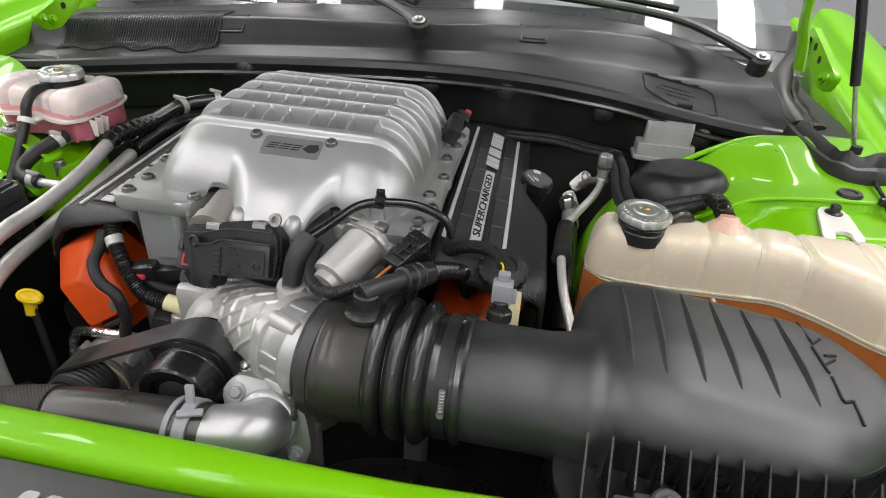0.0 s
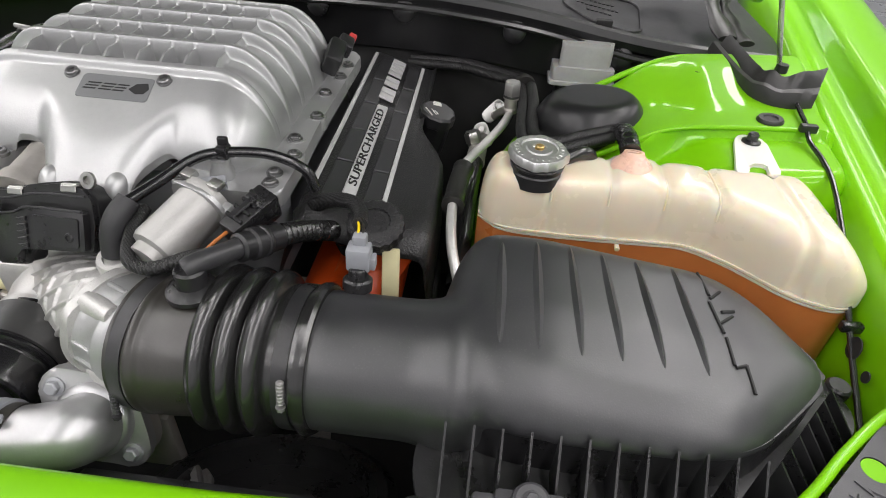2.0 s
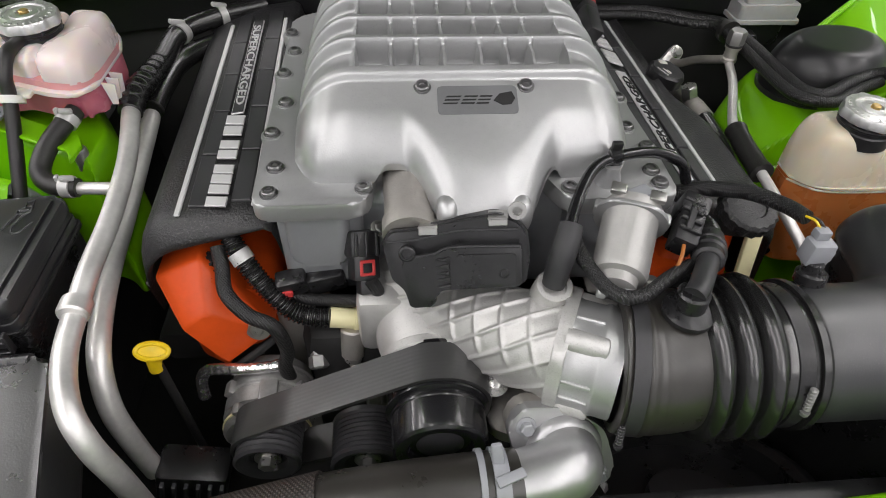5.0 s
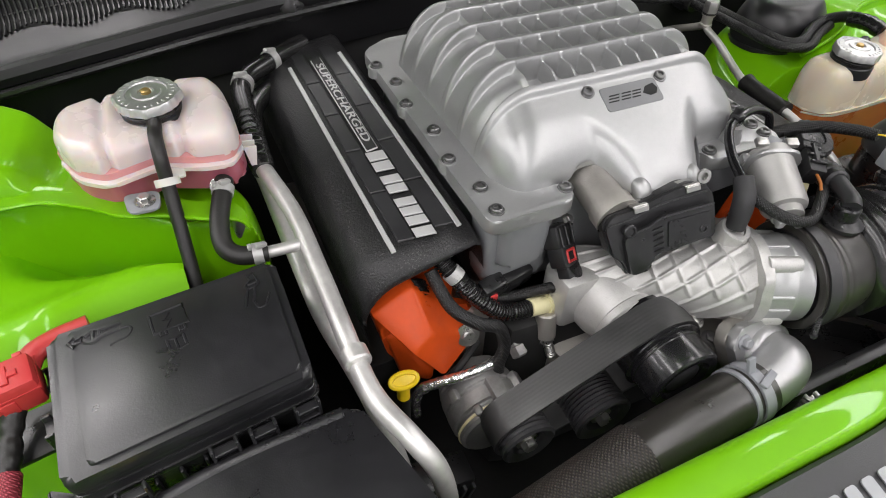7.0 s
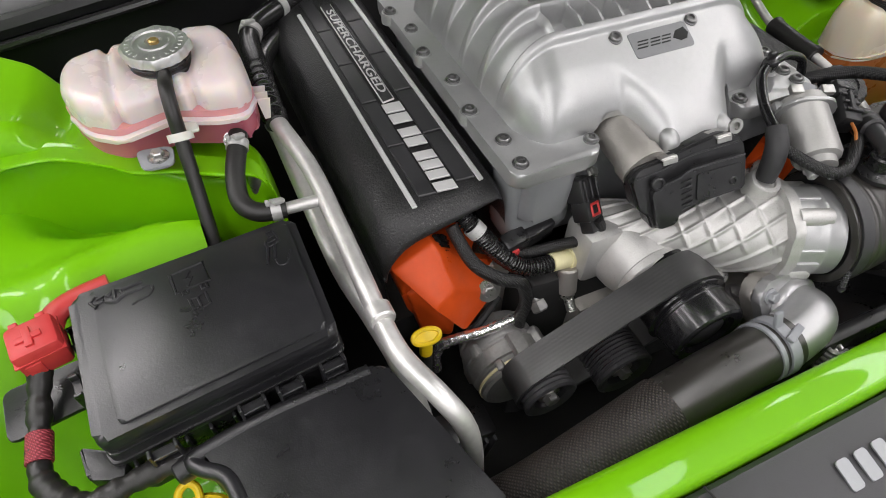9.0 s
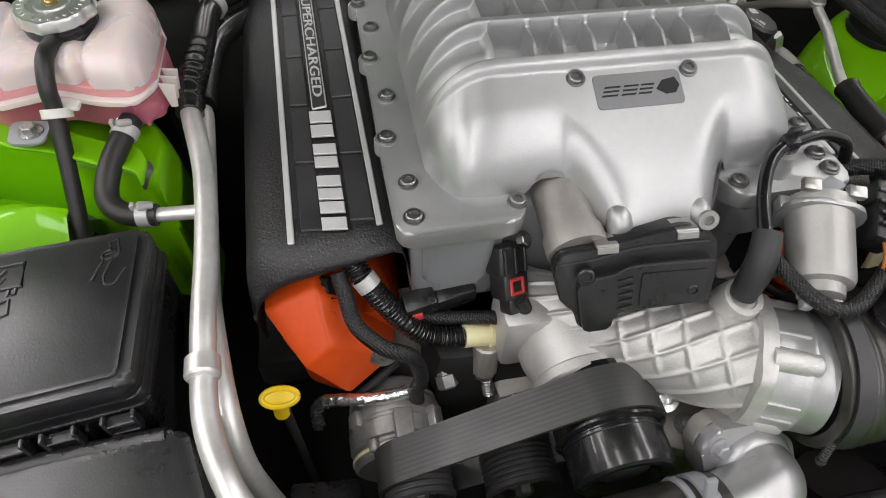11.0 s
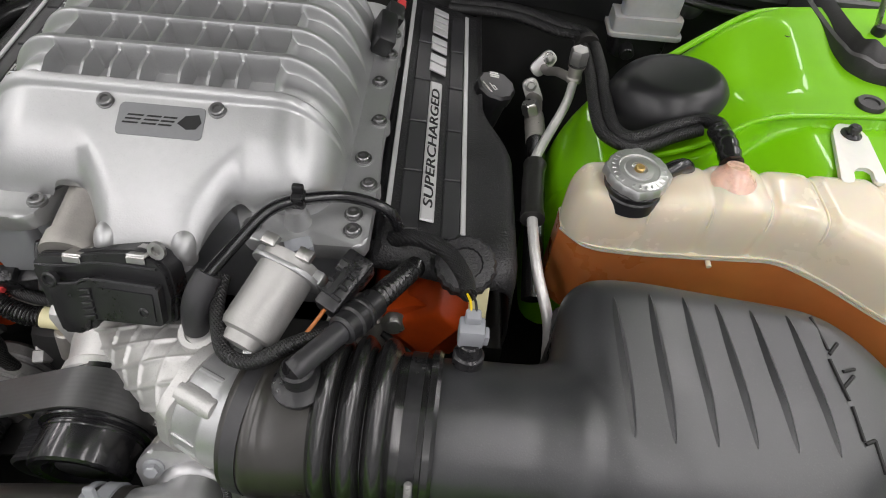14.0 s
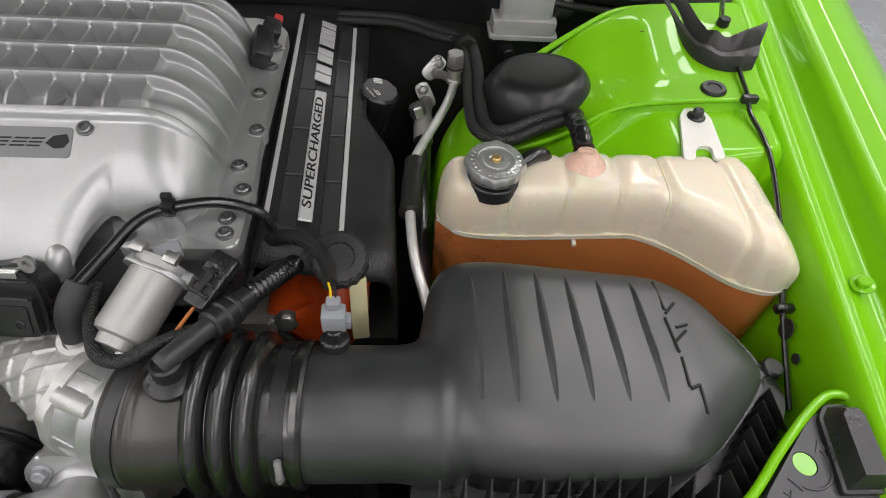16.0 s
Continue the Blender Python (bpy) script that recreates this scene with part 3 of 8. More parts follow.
for k, (y, w) in enumerate(((0.625, 0.060), (0.600, 0.080), (0.575, 0.050))):
    for i in range(int(w / 0.0075)):
        bm = B()
        c = cowl_at(0.548 - w / 2 + 0.0075 * i, y)
        rbox(bm, (c[0], c[1], c[2] + 0.0006), (0.0052, 0.0120, 0.0014), 0.0004, None, 1)
        part("embossed_bar", bm, COWL_BLACK, flap)
for x in (0.264, -0.33):
    # a finger pocket let into the step
    bm = B()
    for (xa, ya), (xb, yb) in (((-0.028, 0.602), (-0.024, 0.574)), ((-0.024, 0.574), (0.024, 0.574)), ((0.024, 0.574), (0.028, 0.602))):
        sweep(bm, [cowl_at(x + xa, float(step_y(x + xa)) + ya - 0.555, 0.001), cowl_at(x + xb, float(step_y(x + xb)) + yb - 0.555, 0.001)], 0.0028, 8, 4)
    pk = part("pocket", bm, COWL_BLACK, cowl)
    bm = B()
    p = [cowl_at(x + a, float(step_y(x + a)) + b - 0.555, 0.0008) for a, b in ((-0.022, 0.577), (0.022, 0.577), (0.026, 0.602), (-0.026, 0.602))]
    bm.faces.new([bm.verts.new(v) for v in p])
    bmesh.ops.solidify(bm, geom=bm.faces[:], thickness=0.001)
    part("recess", bm, BLACK_DULL, pk)
# ventilation grille at one end of the cowl: upright bars over cross bars
bm = B()
for i in range(58):
    x = -0.745 + i * 0.0068
    a = 0.545 + 0.012 * math.sin(i * 0.35)
    sweep(bm, [cowl_at(x, float(step_y(x)) + y, 0.0022) for y in (a - 0.565, 0.0, 0.008, 0.020, 0.033, 0.045, 0.09)], 0.0019, 5, 2)
tagged(part("grille_slats", bm, COWL_BLACK, cowl), kind="stuff")
for y in (0.010, 0.022, 0.034, 0.050, 0.070):
    bm = B()
    sweep(bm, [cowl_at(x, float(step_y(x)) + y, 0.001) for x in np.linspace(-0.74, -0.355, 14)], 0.0014, 5, 2)
    part("grille_bar", bm, COWL_BLACK, cowl)
# a dull black sheet stands for the shade between the grille's bars
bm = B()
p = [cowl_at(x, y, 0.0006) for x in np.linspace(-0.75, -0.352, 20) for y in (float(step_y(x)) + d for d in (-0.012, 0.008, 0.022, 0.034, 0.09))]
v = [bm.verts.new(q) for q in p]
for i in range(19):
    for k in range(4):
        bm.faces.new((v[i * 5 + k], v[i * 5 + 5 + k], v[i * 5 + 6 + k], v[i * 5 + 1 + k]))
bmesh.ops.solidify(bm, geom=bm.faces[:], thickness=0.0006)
part("grille_gap_shade", bm, BLACK_DULL, cowl)
# side seal standing up beside the cowl's end, and the green hinge bracket
bm = B()
sweep(bm, [(0.735, 0.500, 0.978), (0.728, 0.540, 0.990), (0.722, 0.585, 1.008), (0.728, 0.630, 1.030), (0.745, 0.665, 1.060), (0.760, 0.690, 1.090)], lambda u: 0.015 + 0.004 * math.sin(14 * u), 12, 8, True, True, 0.4)
part("side_seal", bm, RUBBER, cowl, "crumpled black rubber side seal")
bm = B()
sweep(bm, [(0.762, 0.490, 0.976), (0.756, 0.540, 0.985), (0.748, 0.590, 1.000), (0.752, 0.640, 1.022)], lambda u: 0.010 + 0.003 * math.sin(15 * u + 1), 12, 8, True, True, 0.4)
part("side_seal", bm, RUBBER, cowl)
def hinge_bracket(side, x0, dy, dz):
    """The plate of a bonnet hinge, standing along the wing: bolts and slots face inwards."""
    hb = thing("hinge_bracket", (side * x0, 0.60 + dy, 1.0 + dz), "bright green bolted bonnet hinge bracket", "hinge", "bonnet hinges")
    hm = Matrix.Translation((side * x0, dy, dz)) @ Matrix(((0, 0, side, 0), (1, 0, 0, 0), (0, 1, 0, 0), (0, 0, 0, 1)))
    bm = B()
    slab(bm, rounded([(0.535, 1.052), (0.556, 1.020), (0.600, 1.020), (0.660, 1.050), (0.712, 1.082), (0.700, 1.108), (0.620, 1.082), (0.575, 1.066)], 0.010), -0.008, 0.004, 0.002, 2, hm)
    part("plate", bm, GREEN, hb)
    for y, z in ((0.556, 1.045), (0.580, 1.040)):
        bm = B()
        hexbolt(bm, (side * (x0 - 0.008), y + dy, z + dz), (-side, 0, 0.2), 0.007, 0.007, 1.5)
        part("bolt", bm, GREEN, hb)
    for y, z in ((0.62, 1.062), (0.655, 1.078)):
        bm = B()
        lathe(bm, [(0, 0), (0.007, 0), (0.007, 0.0012), (0, 0.0012)], (side * (x0 - 0.0075), y + dy, z + dz), (-side, 0, 0), 14)
        part("slot", bm, BLACK_DULL, hb)
    return hb


hinge_bracket(1, 0.784, 0.0, 0.0)
hinge_bracket(-1, 0.760, 0.01, -0.040)

# dark dashboard under the glass
bm = B()
slab(bm, rounded([(-0.80, 0.86), (0.80, 0.86), (0.80, 2.2), (-0.80, 2.2)], 0.05), 0.90, 1.02, 0.02)
tagged(part("dashboard", bm, DASH_GREY), "grey dashboard below the windscreen", "dashboard", kind="structure")
xs, vs = np.meshgrid(np.linspace(-0.85, 0.85, 30), np.linspace(0, 1, 8))
Yw = 0.83 + 0.75 * vs + 0.30 * (xs / 0.85) ** 2 * (0.3 + 0.7 * vs)
tagged(part("windscreen", grid_mesh("windscreen", xs, Yw, 1.035 + 0.42 * vs - 0.02 * xs ** 2), GLASS), "curved tinted windscreen glass", "windscreen", kind="structure").visible_shadow = False
xs, vs = np.meshgrid(np.linspace(-0.85, 0.85, 30), np.linspace(-0.08, 0.10, 4))
Yw = 0.83 + 0.75 * vs + 0.30 * (xs / 0.85) ** 2 * (0.3 + 0.7 * vs)
tagged(part("windscreen_border", grid_mesh("windscreen_border", xs, Yw, 1.032 + 0.42 * vs - 0.02 * xs ** 2), GLOSS_BLACK), "black printed border of the windscreen", "windscreen border", kind="structure")


def wiper(pivot, pts, label):
    w = thing("wiper_arm", pivot, label, "wiper", "windscreen wipers")
    bm = B()
    sweep(bm, [pivot] + pts, lambda u: 0.015 - 0.006 * u, 10, 8, True, True, 0.6)
    part("arm", bm, BLACK_SATIN, w)
    bm = B()
    sweep(bm, [Vector(q) + Vector((0.02, 0.035, 0.012)) for q in pts[-3:]], 0.009, 8, 8, True, True, 0.7)
    part("blade", bm, BLACK_DULL, w)
    bm = B()
    lathe(bm, [(0.020, -0.025), (0.020, 0.004), (0.017, 0.008), (0, 0.008)], pivot, (0, -0.4, 1), 24)
    part("pivot_cover", bm, BLACK_SATIN, w)
    bm = B()
    hexbolt(bm, Vector(pivot) + Vector((0, -0.004, 0.009)), (0, -0.4, 1), 0.008, 0.006, 1.6)
    part("nut", bm, STEEL, w)


wiper((0.046, 0.585, 1.062), [(0.0, 0.64, 1.075), (-0.10, 0.70, 1.092), (-0.30, 0.76, 1.10)], "black wiper arm on its pivot at the cowl")
wiper((0.705, 0.700, 1.036), [(0.62, 0.74, 1.068), (0.53, 0.77, 1.090), (0.36, 0.80, 1.102), (0.05, 0.80, 1.115)], "black wiper arm along the windscreen's foot")

# front cross panel, green, with the charcoal shroud over the nose
xs = np.linspace(-0.72, 0.60, 80)


def bar_y(x):
    return -0.262 + 0.030 * sm(0.36, 0.60, -x) + 0.007 * sm(0.20, 0.38, x) + 0.022 * sm(0.46, 0.62, x)


def bar_width(x):
    """The part of the bar, of its full width, that the shroud leaves free."""
    return 1 - 0.667 * sm(0.02, 0.36, x)


pr = np.array([(0.012, -0.30), (0.008, -0.05), (0.004, -0.004), (0.0, 0.0), (-0.006, 0.0016), (-0.029, 0.003), (-0.034, 0.000), (-0.036, -0.010), (-0.036, -0.25)])
X = xs[:, None] + 0 * pr[None, :, 0]
Y = bar_y(xs)[:, None] + np.where(pr[None, :, 0] < 0, bar_width(xs)[:, None], 1) * pr[None, :, 0]
Z = 0.864 + 0.006 * sm(0.45, 0.60, np.abs(xs))[:, None] + pr[None, :, 1]
fp = tagged(part("front_panel", grid_mesh("front_panel", X, Y, Z), GREEN, angle=50), "bright green painted front cross panel", "body panel", kind="structure")
bm = B()
sweep(bm, [(0.50, -0.256, 0.862), (0.560, -0.246, 0.869), (0.600, -0.236, 0.877), (0.628, -0.216, 0.885), (0.660, -0.185, 0.890), (0.700, -0.151, 0.893), (0.725, -0.136, 0.895), (0.742, -0.139, 0.895), (0.749, -0.156, 0.893), (0.751, -0.20, 0.88)], 0.0042, 14, 8)
part("rolled_edge", bm, GREEN, fp)

sh = tagged(new("nose_shroud"), "charcoal plastic shroud behind the front grille", "shroud")
sh.location = (0, -0.4, 0.82)
bm = B()
xs = np.linspace(-0.75, 0.66, 60)
pr = np.array([(0.0, -0.03), (-0.002, -0.004), (-0.006, 0.0), (-0.05, 0.004), (-0.12, 0.004), (-0.22, -0.01), (-0.30, -0.06), (-0.32, -0.2)])
X = xs[:, None] + 0 * pr[None, :, 0]
Y = (bar_y(xs) - 0.036 * bar_width(xs))[:, None] + pr[None, :, 0]
Z = 0.853 + pr[None, :, 1] + 0 * X
me = grid_mesh("panel", X, Y, Z)
part("panel", me, COVER_GREY, sh)
bm.free()
bm = B()
sweep(bm, [(-0.165, -0.300, 0.8555), (-0.150, -0.40, 0.8585), (-0.148, -0.55, 0.838)], 0.0012, 6, 6)
part("joint", bm, BLACK_DULL, sh)
bm = B()
lathe(bm, [(0.020, -0.004), (0.020, 0.002), (0.014, 0.003), (0.012, 0.0015), (0, 0.0015)], (-0.203, -0.318, 0.8555), (0, 0, 1), 28)
part("push_clip", bm, BLACK_DULL, sh)
for i in range(8):
    x = -0.062 + 0.020 * i
    bm = B()
    slab(bm, rounded([(0, 0), (0.013, 0), (0.017, 0.024), (0.004, 0.024)], 0.003), 0, 0.0018, 0.0005, 1, Matrix.Translation((x, -0.352, 0.8570)))
    part("raised_bar", bm, ALLOY_GREY, sh)
for i in range(3):
    bm = B()
    rbox(bm, (-0.045 + 0.05 * i, -0.385, 0.857), (0.036, 0.013, 0.004), 0.003)
    part("slot", bm, BLACK_DULL, sh)

# corner panel beside the air box
cp = thing("corner_panel", (0.72, -0.2, 0.87), "charcoal plastic corner panel with a round opening and arrow", "panel")
bm = B()
for ring in (rounded([(0.612, -0.247), (0.637, -0.2170), (0.697, -0.158), (0.712, -0.150), (0.745, -0.150), (0.80, -0.150), (0.86, -0.34), (0.66, -0.36)], 0.004),
             [(0.677 + 0.0105 * math.cos(a), -0.196 + 0.0105 * math.sin(a)) for a in (2 * math.pi * i / 32 for i in range(32))]):
    vs = [bm.verts.new((x, y, 0.891)) for x, y in ring]
    for i in range(len(vs)):
        bm.edges.new((vs[i - 1], vs[i]))
bmesh.ops.triangle_fill(bm, use_beauty=True, edges=bm.edges[:])
ext = bmesh.ops.extrude_face_region(bm, geom=bm.faces[:])
bmesh.ops.translate(bm, vec=(0, 0, -0.011), verts=[v for v in ext["geom"] if isinstance(v, bmesh.types.BMVert)])
bmesh.ops.recalc_face_normals(bm, faces=bm.faces[:])
part("panel", bm, COVER_GREY, cp, "", 30)
bm = B()
lathe(bm, [(0.0098, 0.040), (0.0098, 0.0), (0.0, 0.0)], (0.677, -0.196, 0.850), (0, 0, 1), 28)
part("opening", bm, GREEN, cp, "green seen through the opening")
bm = B()
sweep(bm, [(0.677 + 0.0215 * math.cos(a), -0.196 + 0.0215 * math.sin(a), 0.8912) for a in (radians(d) for d in range(-130, 31, 10))], 0.0014, 6, 2)
slab(bm, [(0.690, -0.187), (0.702, -0.184), (0.6965, -0.176)], 0.890, 0.8922)
slab(bm, [(0.6655, -0.206), (0.6645, -0.2185), (0.656, -0.208)], 0.890, 0.8922)
sweep(bm, [(0.648, -0.219, 0.8912), (0.656, -0.225, 0.8912)], 0.001, 6, 1)
sweep(bm, [(0.655, -0.218, 0.8912), (0.650, -0.227, 0.8912)], 0.001, 6, 1)
part("arrow", bm, COVER_GREY, cp)
bm = B()
slab(bm, rounded([(0.694, -0.223), (0.704, -0.158), (0.714, -0.146), (0.736, -0.146), (0.745, -0.156), (0.742, -0.223)], 0.003), 0.887, 0.897, 0.002)
lo = [(0.697, -0.221, 0.894), (0.706, -0.158, 0.894), (0.716, -0.147, 0.894), (0.735, -0.147, 0.894), (0.742, -0.157, 0.894), (0.738, -0.221, 0.894)]
hi = [(0.707, -0.214, 0.914), (0.714, -0.163, 0.914), (0.719, -0.157, 0.914), (0.730, -0.157, 0.914), (0.733, -0.163, 0.914), (0.728, -0.214, 0.914)]
lo, hi = [bm.verts.new(p) for p in lo], [bm.verts.new(p) for p in hi]
bm.faces.new(hi)
for i in range(6):
    bm.faces.new((lo[i - 1], lo[i], hi[i], hi[i - 1]))
part("raised_block", bm, BLACK_PLASTIC, cp)

# open bonnet above, on its hinges and gas struts
hood = thing("hood", (0, 0.55, 1.12), "open green bonnet with a black lined underside", "hood")
m = Matrix.Translation((0, 0.56, 1.165)) @ pose(0, 0, 0, -62, 0, 0)
bm = B()
slab(bm, rounded([(-0.78, 0.0), (0.78, 0.0), (0.74, -1.22), (0.4, -1.32), (-0.4, -1.32), (-0.74, -1.22)], 0.05), 0.0, 0.03, 0.008, 2, m)
part("skin", bm, GREEN, hood)
bm = B()
slab(bm, rounded([(-0.70, -0.06), (0.70, -0.06), (0.66, -1.20), (-0.66, -1.20)], 0.05), -0.012, -0.002, 0.004, 2, m)
part("liner", bm, LINER, hood, "black fabric liner")
for side in (-1, 1):
    bm = B()
    sweep(bm, [(side * 0.712, 0.53, 1.06), (side * 0.705, 0.53, 1.10), (side * 0.70, 0.54, 1.13), (side * 0.70, 0.56, 1.18)], 0.020, 10, 6, True, True, 0.35)
    part("hinge_arm", bm, GREEN, hood)
for side in (-1, 1):
    gs = thing("gas_strut", (side * 0.765, 0.368, 0.975), "black gas strut with a bright rod holding the bonnet", "gas strut", "gas struts")
    bm = B()
    sweep(bm, [(side * 0.765, 0.368, 0.985), (side * 0.733, 0.372, 1.078)], 0.0034, 12, 4)
    part("rod", bm, STEEL, gs)
    bm = B()
    sweep(bm, [(side * 0.733, 0.372, 1.076), (side * 0.700, 0.378, 1.19), (side * 0.64, 0.39, 1.38)], 0.0070, 18, 4)
    part("cylinder", bm, GLOSS_BLACK, gs)
    bm = B()
    lathe(bm, [(0.013, 0), (0.013, 0.012), (0.009, 0.016), (0.008, 0.028), (0, 0.028)], (side * 0.768, 0.366, 0.962), (0, 0, 1), 20)
    part("ball_joint", bm, BLACK_PLASTIC, gs)

# ---- supercharger with its cast lid ----
LID_W, LID_BACK = 0.160, 0.345
RIDGES = (0.078, 0.122, 0.168, 0.214, 0.258, 0.300, 0.336)
CELLS = (-0.100, -0.066, -0.042, -0.017, 0.017, 0.042, 0.066, 0.100)


def smin(a, b, k):
    return 0.5 * (a + b - np.sqrt((a - b) ** 2 + k * k))


def lid_nose(x):
    """How far a place across the lid lies in the nose between the two lobes: 0 to 1."""
    return sm(0.074, 0.014, np.abs(x - 0.0125))


def lid_foot(x):
    """The lid's front outline at the flange: two lobes with a nose between them."""
    y = 0.011 + 0.040 * np.clip((np.abs(x) - 0.122) / 0.038, 0, 1) ** 3
    return y - 0.056 * sm(0.070, 0.028, np.abs(x - 0.0125))


def lid_mesh():
    edge = [0.0, 0.0006, 0.0013, 0.0019, 0.0026, 0.0035]
    cols = list(LID_W * np.sign(np.linspace(-1, 1, 121)) * np.abs(np.linspace(-1, 1, 121)) ** 0.8)
    for c in CELLS[1:-1]:
        cols += [c + k * (0.0012 + e) for e in edge for k in (-1, 1)]
    cols += [CELLS[0] + 0.0012 + e for e in edge] + [CELLS[-1] - 0.0012 - e for e in edge]
    x = np.array(sorted(cols))
    x = x[np.r_[True, np.diff(x) > 0.0003]]
    rows = list(np.arange(0.066, LID_BACK, 0.0035)) + [LID_BACK]
    for r in RIDGES:
        rows += [r + k * d for d in (0.0, 0.0016, 0.0027, 0.0034, 0.0040, 0.0045, 0.0050, 0.0055, 0.0061, 0.0068, 0.0080) for k in (-1, 1)]
    rows = np.array(sorted(v for v in rows if 0.066 <= v <= LID_BACK))
    rows = rows[np.r_[True, np.diff(rows) > 0.0003]]
    yf = lid_foot(x)
    v = np.linspace(0, 1, 70)[:-1] ** 1.3
    X = np.repeat(x[None], len(v) + len(rows), 0)
    Y = np.vstack([yf[None] + (0.066 - yf[None]) * v[:, None], np.repeat(rows[:, None], len(x), 1)])
    side = np.clip(1 - (LID_W - np.abs(X)) / 0.060, 0, 1)
    back = np.clip(1 - (LID_BACK - Y) / 0.05, 0, 1)
    q = np.clip(np.sqrt(side ** 2 + back ** 2), 0, 1)
    h_side = (1 - q ** 2.1) ** (1 / 1.9)
    s = np.clip((Y - yf[None]) / (1.25 * (0.041 - 0.048 * lid_nose(x) - np.minimum(yf, 0.011)))[None], 0, 1)
    h = (1 - (1 - s) ** 2.3) ** 0.43 * h_side
    deck = 1.0150 + 0.50 * (Y - 0.068)
    top = np.minimum(deck, 1.030 - 0.25 * np.clip(Y - 0.27, 0, 1))
    base = 0.948 - 0.022 * lid_nose(x)
    base = base[None] + (0.022 * np.exp(-((np.abs(x - 0.001) - 0.067) / 0.015) ** 4))[None] * (1 - h) ** 4
    ridge = np.zeros_like(Y)
    for r in RIDGES:
        ridge = np.maximum(ridge, np.exp(-((Y - r) / 0.0052) ** 6))
    ribbed = sm(RIDGES[0] - 0.003, RIDGES[0], Y)
    trough = ribbed * (1 - ridge)
    cell = np.zeros_like(Y)
    for a, b in zip(CELLS, CELLS[1:]):
        cell = np.maximum(cell, sm(a + 0.0012, a + 0.0040, X) * sm(b - 0.0012, b - 0.0040, X))
    inner = sm(0.103, 0.099, np.abs(X))
    cut = trough * (0.0085 * (1 - inner) + inner * (0.0010 + 0.0195 * cell))
    Z = base + (top + 0.0055 * ridge - base) * h - cut * np.clip(h * 1.4, 0, 1)
    return grid_mesh("lid", X, Y, Z)


charger = thing("supercharger", (0, 0.15, 0.75), "silver cast alloy supercharger with a ribbed waffle lid", "supercharger")
part("lid", lid_mesh(), ALLOY, charger, "silver cast lid with ribs and pockets", 40)

BOLTS_L = [(-0.189, 0.313), (-0.180, 0.264), (-0.187, 0.211), (-0.178, 0.148), (-0.185, 0.091), (-0.175, 0.035), (-0.176, -0.002), (-0.094, 0.002)]
BOLTS_R = [(0.178, 0.313), (0.178, 0.270), (0.172, 0.215), (0.180, 0.149), (0.172, 0.091), (0.182, 0.056), (0.174, 0.018), (0.176, -0.001), (0.091, -0.004)]
outline = rounded([(-0.190, -0.018), (-0.096, -0.018), (-0.088, -0.004), (-0.084, 0.030), (0.066, 0.030), (0.078, 0.0), (0.088, -0.020), (0.190, -0.018),
                   (0.190, 0.07), (0.187, 0.12), (0.187, 0.36), (0.15, 0.385), (-0.15, 0.385), (-0.192, 0.36), (-0.192, 0.12), (-0.192, 0.07)], 0.012)
bm = B()
slab(bm, outline, 0.932, 0.950, 0.003)
for x, y in BOLTS_L[:5] + BOLTS_R[:6]:
    lathe(bm, [(0.0, -0.013), (0.0112, -0.013), (0.0112, -0.0015), (0.0105, 0.0004), (0, 0.0004)], (x, y, 0.950), (0, 0, 1), 20)
part("flange", bm, ALLOY, charger)
for x, y in BOLTS_L + BOLTS_R:
    bm = B()
    cupbolt(bm, (x, y, 0.9508), (0, 0, 1), 0.0082, 0.0038)
    part("bolt", bm, BOLT_GREY, charger)
for x in (-0.039, 0.055):
    bm = B()
    z = 1.0125
    lathe(bm, [(0.015, -0.012), (0.0125, -0.002), (0.0105, 0.001), (0, 0.001)], (x, 0.066, z - 0.001), (0, -0.35, 1), 24)
    part("bolt_boss", bm, ALLOY, charger)
    bm = B()
    cupbolt(bm, (x, 0.066, z + 0.0005), (0, -0.35, 1), 0.0080, 0.0038)
    part("bolt", bm, BOLT_GREY, charger)
for x, y in ((-0.022, -0.034), (0.042, -0.036)):
    bm = B()
    sweep(bm, [(x, y + 0.014, 0.953), (x, y + 0.006, 0.951), (x, y + 0.002, 0.945), (x, y + 0.002, 0.934)], lambda u: 0.0070 + 0.0030 * math.sin(math.pi * (0.15 + 0.7 * u)), 18)
    part("nose_boss", bm, ALLOY, charger)

bm = B()
rbox(bm, (0.171, 0.268, 0.978), (0.022, 0.044, 0.030), 0.005, pose(0, 0, 0, 20, 25, 10))
rbox(bm, (0.178, 0.300, 0.982), (0.020, 0.024, 0.022), 0.004, pose(0, 0, 0, 20, 25, 10))
sensor = part("pressure_sensor", bm, BLACK_PLASTIC, charger, "black pressure sensor")
bm = B()
rbox(bm, (0.184, 0.314, 0.986), (0.010, 0.012, 0.014), 0.002, pose(0, 0, 0, 20, 25, 10))
part("lock", bm, RED, sensor, "red lock tab")

